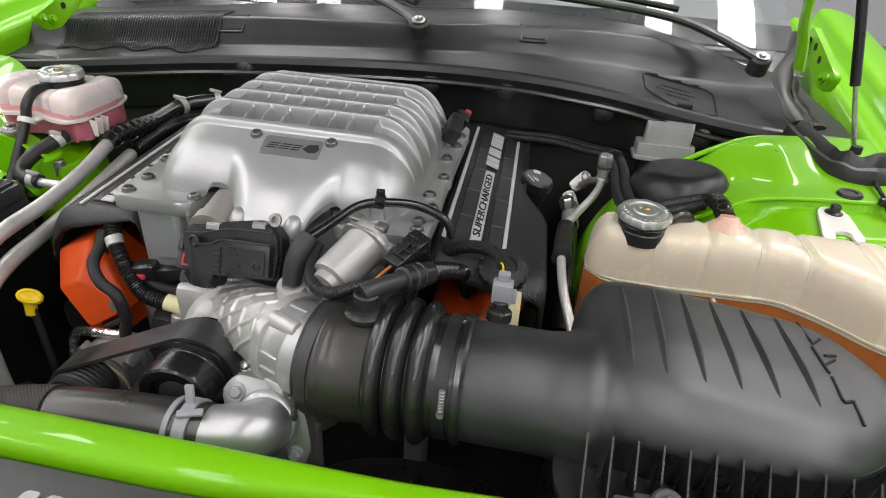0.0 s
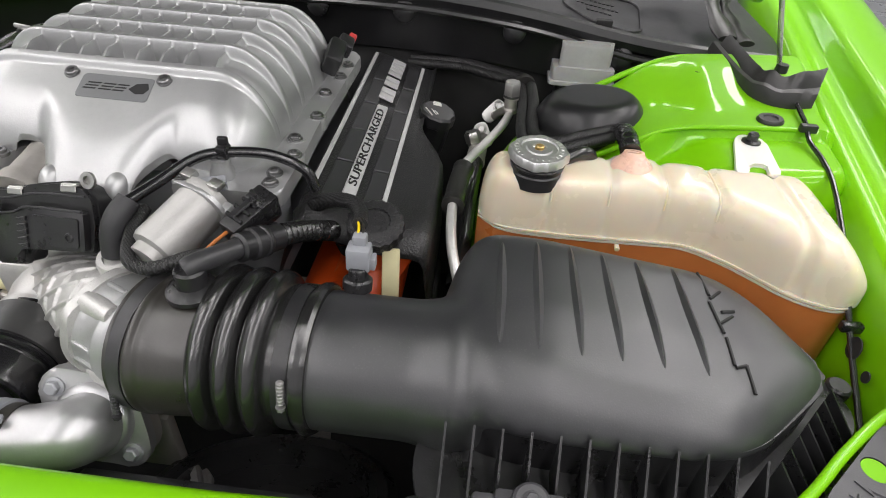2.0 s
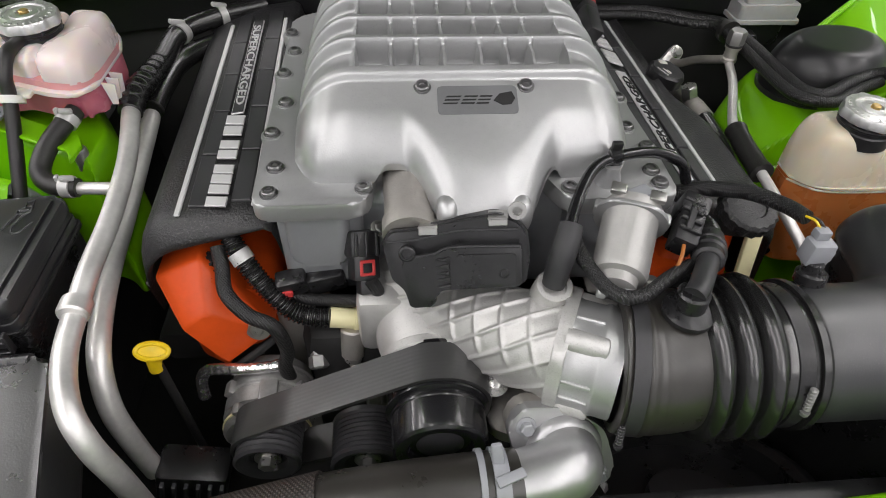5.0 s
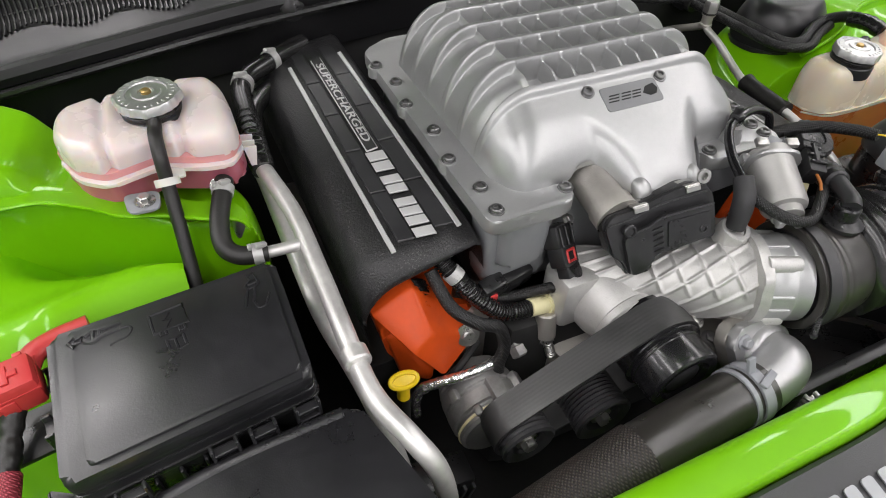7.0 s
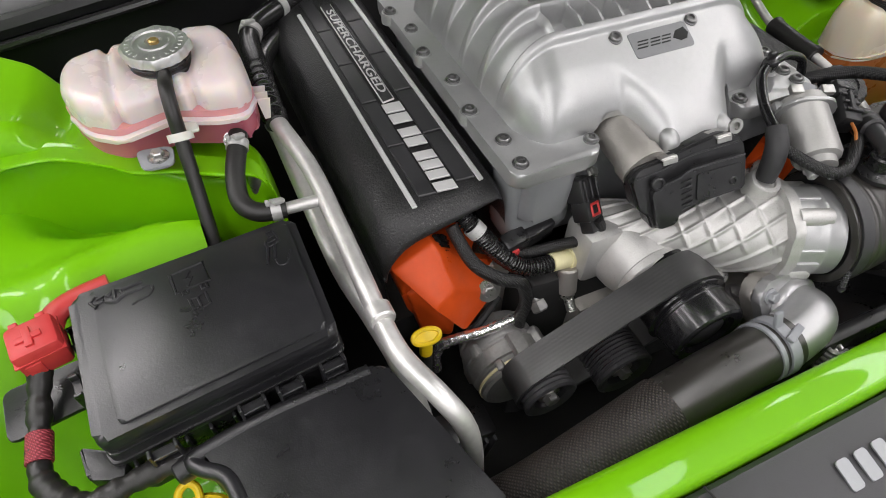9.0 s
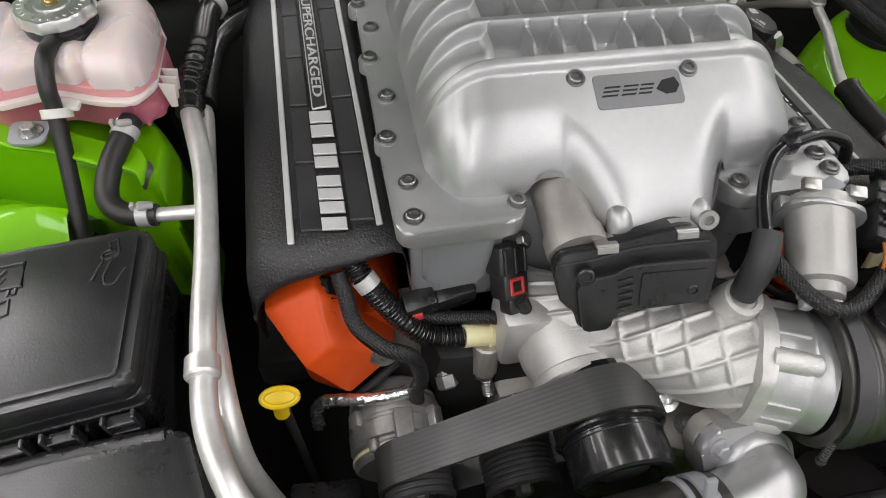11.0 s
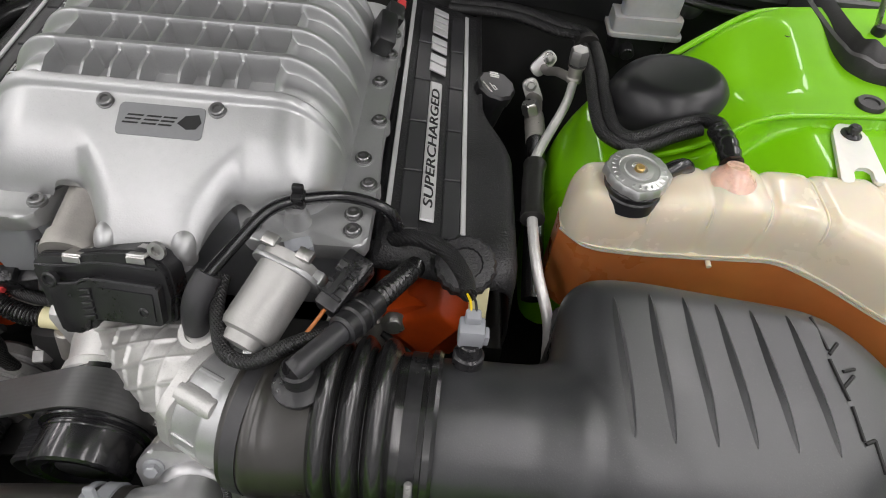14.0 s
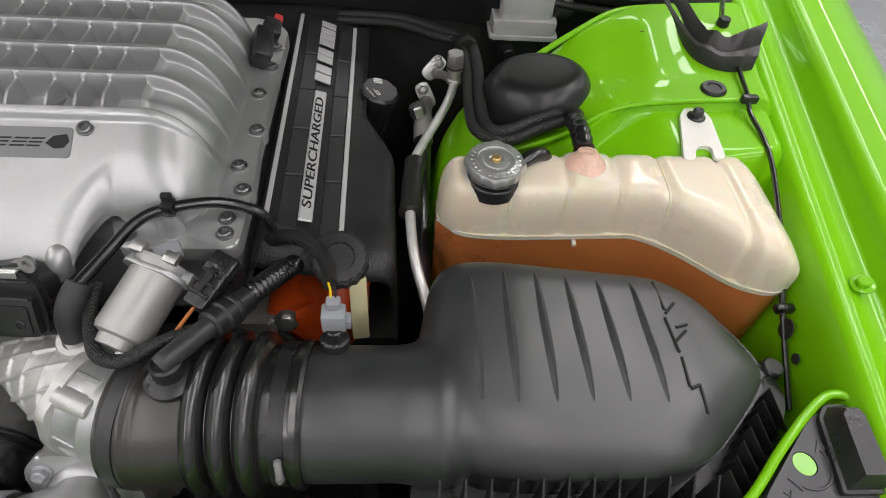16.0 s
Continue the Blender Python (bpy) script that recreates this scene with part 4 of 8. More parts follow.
# badge plate: recessed grey plate with plain dark shapes
deck = Matrix.Translation((0.010, 0.0530, 1.0068)) @ pose(0, 0, 0, 26.5, 0, 0)
bm = B()
slab(bm, rounded([(-0.036, -0.0145), (0.036, -0.0145), (0.036, 0.0145), (-0.036, 0.0145)], 0.004), -0.003, 0.0012, 0.0006, 1, deck)
badge = part("badge", bm, BADGE_GREY, charger, "grey recessed badge plate with dark shapes")
for i, (a, w) in enumerate(((-0.030, 0.013), (-0.014, 0.012), (0.000, 0.011))):
    for dy in (-0.0035, 0.0, 0.0035):
        bm = B()
        slab(bm, [(a + dy * 0.5, dy - 0.0007), (a + w + dy * 0.5, dy - 0.0007), (a + w + dy * 0.5 + 0.001, dy + 0.0007), (a + dy * 0.5 + 0.001, dy + 0.0007)], 0.0010, 0.0016, 0, 1, deck)
        part("badge_bar", bm, BLACK_DULL, badge)
bm = B()
slab(bm, [(0.014, -0.001), (0.020, 0.006), (0.031, 0.008), (0.034, 0.001), (0.030, -0.005), (0.022, -0.006)], 0.0010, 0.0016, 0, 1, deck)
part("badge_mark", bm, BLACK_DULL, badge)

# charger body below the flange
bm = B()
rbox(bm, (0, 0.20, 0.86), (0.33, 0.36, 0.146), 0.02, None, 3)
part("body", bm, ALLOY_GREY, charger)
bm = B()
slab(bm, rounded([(-0.168, -0.012), (-0.110, -0.012), (-0.106, 0.05), (-0.170, 0.05)], 0.012), 0.868, 0.933, 0.008)
slab(bm, rounded([(-0.178, 0.0), (-0.098, 0.0), (-0.098, 0.05), (-0.178, 0.05)], 0.012), 0.835, 0.933, 0.006)
part("plenum", bm, ALLOY_GREY, charger)
bm = B()
slab(bm, rounded([(0.098, -0.010), (0.178, -0.006), (0.178, 0.05), (0.098, 0.05)], 0.012), 0.885, 0.933, 0.006)
part("plenum", bm, ALLOY_GREY, charger)
bm = B()
lathe(bm, [(0.012, 0), (0.011, 0.008), (0.009, 0.012), (0.0085, 0.019), (0, 0.019)], (0.128, 0.004, 0.950), (0, 0, 1), 20)
part("hose_boss", bm, ALLOY, charger)


# ---- engine block, heads and covers ----
block = thing("engine_block", (0, 0.2, 0.44), "dark engine block and timing cover below the supercharger", "engine block")
bm = B()
rbox(bm, (0, 0.20, 0.62), (0.34, 0.50, 0.36), 0.03)
part("block", bm, BLACK_DULL, block)
bm = B()
slab(bm, rounded([(-0.20, -0.0), (0.20, -0.0), (0.20, 0.04), (-0.20, 0.04)], 0.01), 0.50, 0.80, 0.008)
part("timing_cover", bm, ALLOY_ROUGH, block)


def head_cover(side):
    """One painted cylinder-head cover, its front end showing below the black cover."""
    head = thing("head_cover", (side * 0.27, 0.22, 0.70), "orange painted metal cylinder head cover", "head cover", "head covers")
    y0 = 0.004 if side < 0 else 0.012
    face = [(0.302, 0.806), (0.288, 0.826), (0.232, 0.826), (0.188, 0.806), (0.180, 0.770), (0.228, 0.726), (0.270, 0.722), (0.296, 0.768)]
    poly = rounded([(side * a, b) for a, b in face][:: int(-side)], 0.010)
    stand = Matrix(((1, 0, 0, 0), (0, 0, -1, 0), (0, 1, 0, 0), (0, 0, 0, 1)))
    bm = B()
    run = 0.40 if side < 0 else 0.19
    slab(bm, poly, -run, -y0, 0.006, 3, stand)
    part("cover", bm, ORANGE, head)
    # a folded wedge stands out from the front: a ridge from the outer shoulder to the inner foot
    bm = B()
    dy = 0.0 if side < 0 else 0.034
    for rim, mid in (([(0.3100, 0.006, 0.840), (0.262, 0.010, 0.862), (0.232, -0.002, 0.834), (0.196, -0.024, 0.786), (0.246, -0.046, 0.760), (0.2800, -0.040, 0.812)], (0.256, -0.031, 0.826)),
                     ([(0.296, 0.000, 0.800), (0.266, -0.008, 0.812), (0.244, -0.020, 0.768), (0.252, -0.028, 0.730), (0.284, -0.010, 0.730)], (0.270, -0.018, 0.765))):
        n = len(rim)
        back = [bm.verts.new((side * a, 0.06, b)) for a, _, b in rim]
        front = [bm.verts.new((side * a, y + dy, b)) for a, y, b in rim]
        c = bm.verts.new((side * mid[0], mid[1] + dy, mid[2]))
        for i in range(n):
            bm.faces.new((back[i], back[(i + 1) % n], front[(i + 1) % n], front[i]))
            bm.faces.new((front[i], front[(i + 1) % n], c))
    bmesh.ops.bevel(bm, geom=[e for e in bm.edges], offset=0.0034, segments=3, affect="EDGES", profile=0.5)
    part("raised_face", bm, ORANGE, head, "", 25)
    bm = B()
    sweep(bm, [(side * a, y + dy, b) for a, y, b in ((0.196, -0.027, 0.777), (0.222, -0.040, 0.764), (0.246, -0.048, 0.751))], 0.0045, 8, 6)
    part("gasket", bm, BLACK_DULL, head, "black gasket edge")
    bm = B()
    slab(bm, rounded([(side * a, b) for a, b in ((0.335, 0.745), (0.335, 0.70), (0.20, 0.70), (0.185, 0.745))][:: int(-side)], 0.006), 0.02 - run, -y0 - 0.004, 0.004, 2, stand)
    part("gasket_rail", bm, BLACK_DULL, head)
    bm = B()
    hexbolt(bm, (side * 0.2105, dy - 0.027, 0.797), (0.1 * side, -1, 0.5), 0.0082, 0.007, 1.7)
    part("bolt", bm, STEEL, head)
    return head


for side in (-1, 1):
    head_cover(side)


def coil_cover(side, origin, slope):
    """The black grained cover over one bank, with silver stripes, stepped inlay and lettering. Local x runs outwards, y back."""
    cov = thing("engine_cover", (origin[0], 0.22, origin[2] - 0.06), "grained black plastic engine cover with silver stripes and lettering", "engine cover", "engine covers")
    m = Matrix.Translation(origin) @ (pose(0, 0, 0, 0, 0, 1.2) if side > 0 else pose(0, 0, 0, 1.9, 0, 1.65)) @ pose(0, 0, 0, 0, side * slope, 0)
    xs = [(-0.038, -0.12), (-0.036, -0.02), (-0.0345, -0.005), (-0.028, 0.0), (0.0, 0.0), (0.040, 0.0), (0.056, 0.0)]
    if side > 0:
        xs += [(0.063, 0.0003), (0.075, 0.0027), (0.0906, 0.0070), (0.1006, 0.0057), (0.107, -0.0012), (0.1117, -0.0143), (0.1308, -0.0785), (0.138, -0.11)]
    else:
        xs += [(0.066, -0.0005), (0.077, -0.0035), (0.087, -0.0095), (0.095, -0.018), (0.101, -0.029), (0.105, -0.043), (0.107, -0.056), (0.108, -0.10)]
    lip = ((-0.006, -0.026), (-0.020, -0.0235), (-0.021, -0.0205), (-0.018, -0.0150), (-0.010, -0.0085), (0.000, -0.0030), (0.012, 0.0))
    set_back = 0.012 if side > 0 else 0.017
    ys = [(a * 0.75 + set_back, b) for a, b in lip]
    ys += [(0.026 + 0.436 * i / 40, 0.0) for i in range(1, 41)]
    ys += [(0.472, -0.004), (0.480, -0.016), (0.482, -0.09)]
    # the outer shoulder of one cover ends short, beside the oil filler
    keep = [1.0 if side < 0 else 1.0 - 0.85 * float(sm(0.17, 0.25, b)) for b, _ in ys]
    X = np.array([[side * (a if a < 0.063 else 0.063 + (a - 0.063) * k) for a, _ in xs] for k in keep])
    Y = np.array([[b for _ in xs] for b, _ in ys])
    deep = [1.0 if side > 0 else 0.5 + 0.65 * min(max((a + 0.03) / 0.12, 0), 1) for a, _ in xs]
    Z = np.array([[za + zb * k * (1.0 if za > -0.05 else 0.3) for (_, za), k in zip(xs, deep)] for _, zb in ys])
    P = np.stack([X, Y, Z], -1).reshape(-1, 3) @ np.array(m.to_3x3()).T + np.array(m.translation)
    P = P.reshape(*X.shape, 3)
    body = part("cover_shell", grid_mesh("cover_shell", P[..., 0], P[..., 1], P[..., 2]), BLACK_GRAIN, cov, "", 60)
    for a in (-0.0295, 0.0480) if side > 0 else (-0.0215, 0.0530):
        bm = B()
        mid, run = (0.2465, 0.411) if side > 0 else (0.2165, 0.387)
        rbox(bm, m @ Vector((side * a, mid, 0.0012)), (0.0055, run, 0.003), 0.0008, m.to_3x3().to_4x4(), 1)
        part("stripe", bm, SILVER, cov, "silver stripe")
    k = 5
    for i in range(k):
        y0 = 0.030 + i * 0.405 / k
        y1 = y0 - 0.003 + 0.405 / k
        for a0, a1 in ((-0.018, 0.002), (0.026, 0.044)):
            bm = B()
            t = [(side * a0, y0), (side * a1, y0 + 0.004), (side * a1, y1 + 0.004), (side * a0, y1)]
            slab(bm, t[:: int(side)], -0.002, 0.0026, 0.001, 1, m)
            part("inlay", bm, BLACK_SATIN, cov)
    return cov, m



def cover_letters(cov, m, side):
    """A silver plaque with the readable word, and four plain silver slabs beside it."""
    flip = pose(0, 0, 0, 0, 0, 90 if side > 0 else -90)
    a = side * (0.0095 if side > 0 else 0.0150)
    word_y, mark_y, span = (0.159, 0.3645, 0.148) if side > 0 else (0.2945, 0.103, 0.150)
    bm = B()
    rbox(bm, m @ Vector((a, word_y, 0.0032)), (0.0150, 0.227, 0.0024), 0.001, m.to_3x3().to_4x4(), 1)
    plq = part("plaque", bm, SILVER, cov, "silver plaque with black lettering")
    bm = B()
    rbox(bm, m @ Vector((a, word_y, 0.0044)), (0.0126, 0.2245, 0.0012), 0.0004, m.to_3x3().to_4x4(), 1)
    part("field", bm, BLACK_SATIN if side < 0 else SILVER, plq)
    text("SUPERCHARGED", 0.0140, m @ Matrix.Translation((a, word_y, 0.0056)) @ flip, SILVER if side < 0 else BLACK_DULL, plq, width=1.86, shear=0.12)
    k = span / 0.135
    for w, y0, bars in ((0.036, 0.0, 2), (0.030, 0.042, 2), (0.042, 0.079, 3), (0.012, 0.123, 1)):
        bm = B()
        for i in range(bars):
            b0, b1 = k * (y0 - 0.0675 + w * i / bars), k * (y0 - 0.0675 + w * (i + (0.82 if bars > 1 else 1.0)) / bars)
            tall = 0.0105
            slab(bm, [(b0, -tall), (b1, -tall), (b1 + 0.005, tall), (b0 + 0.005, tall)], 0.003, 0.0055, 0.0005, 1, m @ Matrix.Translation((a, mark_y, 0)) @ flip)
        part("cover_mark", bm, SILVER, cov, "raised silver slab")


cov, m = coil_cover(1, (0.228, 0.008, 0.9098), 15)
cover_letters(cov, m, 1)
cov, m = coil_cover(-1, (-0.2208, 0.004, 0.9087), 7.3)
cover_letters(cov, m, -1)

# ---- intake: throttle casting, hose, air box ----
SNOUT_LINE = [Vector(p) for p in ((-0.085, 0.0, 0.828), (-0.03, -0.048, 0.838), (0.025, -0.088, 0.853), (0.07, -0.116, 0.864), (0.108, -0.134, 0.868))]


def SNOUT_R(u):
    return 0.0295 + 0.0145 * float(sm(0.05, 0.85, u))


snout = thing("intake_casting", (0.03, -0.06, 0.80), "bright cast alloy intake elbow with a ribbed grid", "intake elbow")
q = spline(SNOUT_LINE, 42)
run = [0.0]
for i in range(1, len(q)):
    run.append(run[-1] + (q[i] - q[i - 1]).length)


def rib_at(c, gap, half=0.0019):
    """A rounded rib every gap metres."""
    d = abs((c / gap + 0.5) % 1.0 - 0.5) * gap
    return math.exp(-(d / half) ** 2)


def lattice(s, a):
    """Height of the cast lattice on the elbow: long slanting ribs, crossed by short ones on its upper back."""
    p = a * 0.045
    k = rib_at(p * 0.80 - s * 0.60, 0.0195)
    k = max(k, rib_at(p * 0.30 + s * 0.95 + 0.004, 0.0240) * float(sm(0.085, 0.11, s)) * float(sm(0.1, 0.5, a)))
    return 0.0024 * k * float(sm(0.012, 0.03, s)) * float(sm(run[-1], run[-1] - 0.03, s))


turns = [2 * math.pi * k / 260 - 1.2 for k in range(261)]
grid = []
for i in range(len(q)):
    t = (q[min(i + 1, len(q) - 1)] - q[max(i - 1, 0)]).normalized()
    u = t.cross(Vector((0, 0, 1))).normalized()
    w = u.cross(t)
    grid.append([q[i] + (u * math.cos(a) + w * math.sin(a)) * (SNOUT_R(run[i] / run[-1]) + lattice(run[i], a)) for a in turns])
part("elbow", grid_mesh("elbow", *(np.array([[v[k] for v in row] for row in grid]) for k in range(3))), ALLOY_BRIGHT, snout, "", 60)
ax = Vector((0.9, -0.42, 0.05)).normalized()
fm = axis_matrix((0.073, -0.121, 0.868), ax)
bm = B()
fl = [(0.0500 * math.cos(a) * (1 + 0.10 * max(math.cos(4 * a + math.pi), 0) ** 3), 0.0500 * math.sin(a) * (1 + 0.10 * max(math.cos(4 * a + math.pi), 0) ** 3)) for a in (2 * math.pi * k / 64 for k in range(64))]
slab(bm, fl, -0.006, 0.005, 0.002, 2, fm)
part("flange", bm, ALLOY_BRIGHT, snout)
bm = B()
lathe(bm, [(0, 0.004), (0.0475, 0.004), (0.0462, 0.008), (0.0460, 0.026), (0.0480, 0.029), (0.0480, 0.032), (0.0470, 0.034), (0.0470, 0.048), (0, 0.048)], fm.translation, ax, 44)
part("throttle_barrel", bm, ALLOY, snout)
e1 = ax.cross(Vector((0, 0, 1))).normalized()
e2 = e1.cross(ax)
for k, l in ((64, 0.034), (-33, 0.030), (150, 0.034), (225, 0.034)):
    a = radians(k)
    bm = B()
    lathe(bm, [(0, 0), (0.0095, 0), (0.0088, l - 0.003), (0.0078, l - 0.001), (0.0048, l), (0.0040, l - 0.004), (0, l - 0.004)], fm.translation + (e1 * math.cos(a) + e2 * math.sin(a)) * 0.0435 + ax * 0.002, ax, 20)
    bolt_at = fm.translation + (e1 * math.cos(a) + e2 * math.sin(a)) * 0.0435 + ax * (l - 0.003)
    part("boss", bm, ALLOY_BRIGHT, snout)
    bm = B()
    cupbolt(bm, bolt_at, ax, 0.0062, 0.004)
    part("bolt", bm, STEEL, snout)
for k in (0, 90, 180, 270, 20, 160):
    a = radians(k)
    bm = B()
    rbox(bm, fm @ Vector((0.0462 * math.cos(a), 0.0462 * math.sin(a), 0.017)), (0.004, 0.004, 0.024), 0.001, fm.to_3x3().to_4x4() @ pose(0, 0, 0, 0, 0, k), 1)
    part("rib", bm, ALLOY, snout)
bm = B()
lathe(bm, [(0.018, -0.012), (0.0165, 0.004), (0.015, 0.007), (0.0105, 0.007), (0.0100, 0.004), (0, 0.004)], (0.064, -0.090, 0.911), (0, -0.25, 1), 28)
part("hose_port", bm, ALLOY_BRIGHT, snout)
# front cover of the charger's drive
bm = B()
lathe(bm, [(0, 0.05), (0.050, 0.05), (0.047, 0.010), (0.043, -0.004), (0.0415, -0.012), (0.0435, -0.014), (0.0435, -0.022), (0.036, -0.03), (0, -0.03)], (-0.042, -0.075, 0.812), (0, 1, 0), 36)
part("drive_housing", bm, ALLOY_BRIGHT, snout)
bm = B()
rbox(bm, (-0.082, -0.03, 0.82), (0.05, 0.05, 0.075), 0.01)
part("mount", bm, ALLOY_BRIGHT, snout)

hose = thing("intake_hose", (0.18, -0.137, 0.80), "black rubber intake hose with bellows and steel clamps", "hose")
bm = B()
A = Vector((0.105, -0.132, 0.868))
Bx = Vector((0.262, -0.138, 0.872))
h = (Bx - A).length
SL = spline([(0.110, -0.1345, 0.8695), (0.136, -0.1390, 0.8705), (0.164, -0.1372, 0.8707), (0.178, -0.1362, 0.871)], 20)
sl_u = np.linspace(0, 1, len(SL))
sl_r = np.interp(sl_u, (0, 0.01, 0.03, 0.05, 0.10, 0.11, 0.24, 0.26, 0.29, 0.32, 0.34, 0.36, 0.40, 1.0), (0.052, 0.0585, 0.0600, 0.0600, 0.0590, 0.0582, 0.0582, 0.0605, 0.0615, 0.0605, 0.0590, 0.0600, 0.0592, 0.0590))
sweep(bm, SL, lambda u: float(np.interp(u, sl_u, sl_r)), 64, 1, False, False)
part("sleeve", bm, RUBBER_WARM, hose)
bm = B()
prof = [(0.0585, 0.060)]
for i in range(3):
    c = 0.0735 + 0.0205 * i
    prof += [(0.0590, c - 0.0100), (0.0640, c - 0.0078), (0.0690, c - 0.0042), (0.0705, c), (0.0690, c + 0.0042), (0.0640, c + 0.0078), (0.0590, c + 0.0100)]
prof += [(0.0595, 0.126), (0.0600, 0.148), (0.0635, 0.149), (0.0640, 0.154), (0.0620, h), (0.055, h)]
lathe(bm, prof, A, Bx - A, 64)
part("bellows", bm, RUBBER_DARK, hose)
for c in (0.0095, 0.138):
    bm = B()
    o, d = (SL[10], SL[12] - SL[8]) if c < 0.1 else (A.lerp(Bx, c / h), Bx - A)
    lathe(bm, [(0.0578, -0.006), (0.0610, -0.006), (0.0610, 0.006), (0.0578, 0.006)], o, d, 64)
    clamp = part("clamp", bm, BLACK_SATIN if c < 0.1 else BLACK_PLASTIC, hose, "dark steel hose clamp")
    bm = B()
    p = o + Vector((0, -0.0535, 0.020) if c > 0.1 else (-0.016, -0.0535, -0.012)).normalized() * 0.0655
    p = p - Vector((0, -0.003, 0))
    cyl(bm, p + Vector((0, 0.003, 0.010)), p - Vector((0, 0.003, 0.010)), 0.0024, 12)
    for k in range(7):
        z = -0.010 + 0.003 * k
        cyl(bm, p + Vector((0, z * 0.25, z)), p + Vector((0, (z + 0.0014) * 0.25, z + 0.0014)), 0.0032, 12)
    hexbolt(bm, p - Vector((0, 0.003, 0.012)), (0, -0.2, -1), 0.0032, 0.004, 1.2)
    part("clamp_screw", bm, BLACK_SATIN if c < 0.1 else CAST_DARK, clamp)

# air box
ab = thing("air_box", (0.50, -0.12, 0.72), "satin black plastic air filter box with raised fins", "air box")
AB = rounded([(0.352, -0.080), (0.366, -0.008), (0.398, 0.004), (0.595, -0.006), (0.640, -0.035), (0.676, -0.103), (0.671, -0.128), (0.598, -0.196), (0.560, -0.208), (0.44, -0.208), (0.385, -0.200), (0.350, -0.165)], 0.028)
RIBS = [((0.400, -0.040), (0.401, -0.158)), ((0.431, -0.033), (0.430, -0.160)), ((0.461, -0.031), (0.462, -0.159)), ((0.490, -0.033), (0.493, -0.157)),
        ((0.521, -0.034), (0.525, -0.156)), ((0.555, -0.033), (0.559, -0.155))]
AB_BASE, AB_R = 0.886, 0.043


def ab_top(X, Y):
    return 0.940 - 0.11 * np.clip(X - 0.44, 0, 1) - 0.10 * np.clip(X - 0.60, 0, 1) - 0.10 * np.clip(-0.12 - Y, 0, 1)


def ab_height(x, y):
    d = float(edge_distance(AB, np.array([x]), np.array([y]))[0])
    k = max(1 - d / AB_R, 0)
    return AB_BASE + (float(ab_top(np.array([x]), np.array([y]))[0]) - AB_BASE) * (1 - k ** 2.1) ** (1 / 2.1)


bm = dome("cover", AB, (0.52, -0.112), ab_top, AB_BASE, AB_R, 220, 60, 2.1, None)
lathe(bm, [(0.052, 0.0), (0.0575, 0.002), (0.0585, 0.02), (0.0585, 0.088), (0.0610, 0.102), (0.0640, 0.115), (0.0655, 0.124), (0.055, 0.160)], (0.248, -0.1385, 0.872), (1, 0.0, 0.0), 56)
cover = part("cover", bm, BOX_BLACK, ab, "", 60)
mod = cover.modifiers.new("blend", "REMESH")
mod.mode, mod.voxel_size, mod.use_smooth_shade = "VOXEL", 0.0028, True
mod = cover.modifiers.new("soften", "SMOOTH")
mod.factor, mod.iterations = 0.5, 30
for (xa, ya), (xb, yb) in RIBS:
    bm = B()
    n = 16
    line = [(xa + (xb - xa) * i / n, ya + (yb - ya) * i / n, ab_height(xa + (xb - xa) * i / n, ya + (yb - ya) * i / n)) for i in range(n + 1)]
    sweep(bm, line, lambda u: 0.0004 + 0.0038 * math.sin(math.pi * min(max(u, 0.001), 0.999)) ** 0.5, 4, 2, True, True, 0.95)
    part("fin", bm, BOX_BLACK, cover, "", 25)
# raised dark strokes on the cover's end
for stroke in (((0.5806, -0.029), (0.5809, -0.064)), ((0.5809, -0.068), (0.5924, -0.056)), ((0.5788, -0.073), (0.5815, -0.109)), ((0.5815, -0.098), (0.5950, -0.086)),
               ((0.5822, -0.114), (0.5818, -0.141)), ((0.5825, -0.143), (0.5915, -0.139)), ((0.5915, -0.139), (0.5925, -0.163)), ((0.5868, -0.083), (0.5986, -0.079))):
    bm = B()
    sweep(bm, [(x, y, ab_height(x, y) + 0.0006) for x, y in stroke], 0.0015, 6, 4)
    part("cover_mark", bm, BLACK_DULL, cover)
# ledge, upright webs and catch below the cover
LEDGE = rounded([(0.345, -0.215), (0.36, -0.262), (0.59, -0.262), (0.622, -0.240), (0.712, -0.128), (0.716, -0.098), (0.66, -0.02), (0.37, 0.01)], 0.015)
bm = B()
slab(bm, LEDGE, 0.846, 0.853, 0.002)
part("ledge", bm, BLACK_PLASTIC, ab)
bm = B()
slab(bm, [(0.53 + (x - 0.53) * 0.985, -0.12 + (y + 0.12) * 0.97) for x, y in AB], 0.66, 0.896, 0.003)
part("base", bm, BLACK_PLASTIC, ab)
for i in range(12):
    x = 0.368 + i * 0.0205
    bm = B()
    slab(bm, [(-0.208, 0.902), (-0.251, 0.853), (-0.208, 0.853)], -0.0009, 0.0009, 0, 1, Matrix.Translation((x, 0, 0)) @ Matrix(((0, 0, 1, 0), (1, 0, 0, 0), (0, 1, 0, 0), (0, 0, 0, 1))))
    part("web", bm, BLACK_PLASTIC, ab)
for i in range(7):
    u = (i + 0.5) / 7
    x, y = 0.606 + (0.682 - 0.606) * u, -0.212 + (-0.126 + 0.212) * u
    bm = B()
    slab(bm, [(-0.006, 0.895), (0.034, 0.853), (-0.006, 0.853)], -0.0010, 0.0010, 0, 1,
         Matrix.Translation((x, y, 0)) @ pose(0, 0, 0, 0, 0, -41) @ Matrix(((1, 0, 0, 0), (0, 0, 1, 0), (0, 1, 0, 0), (0, 0, 0, 1))))
    part("web", bm, BLACK_PLASTIC, ab)
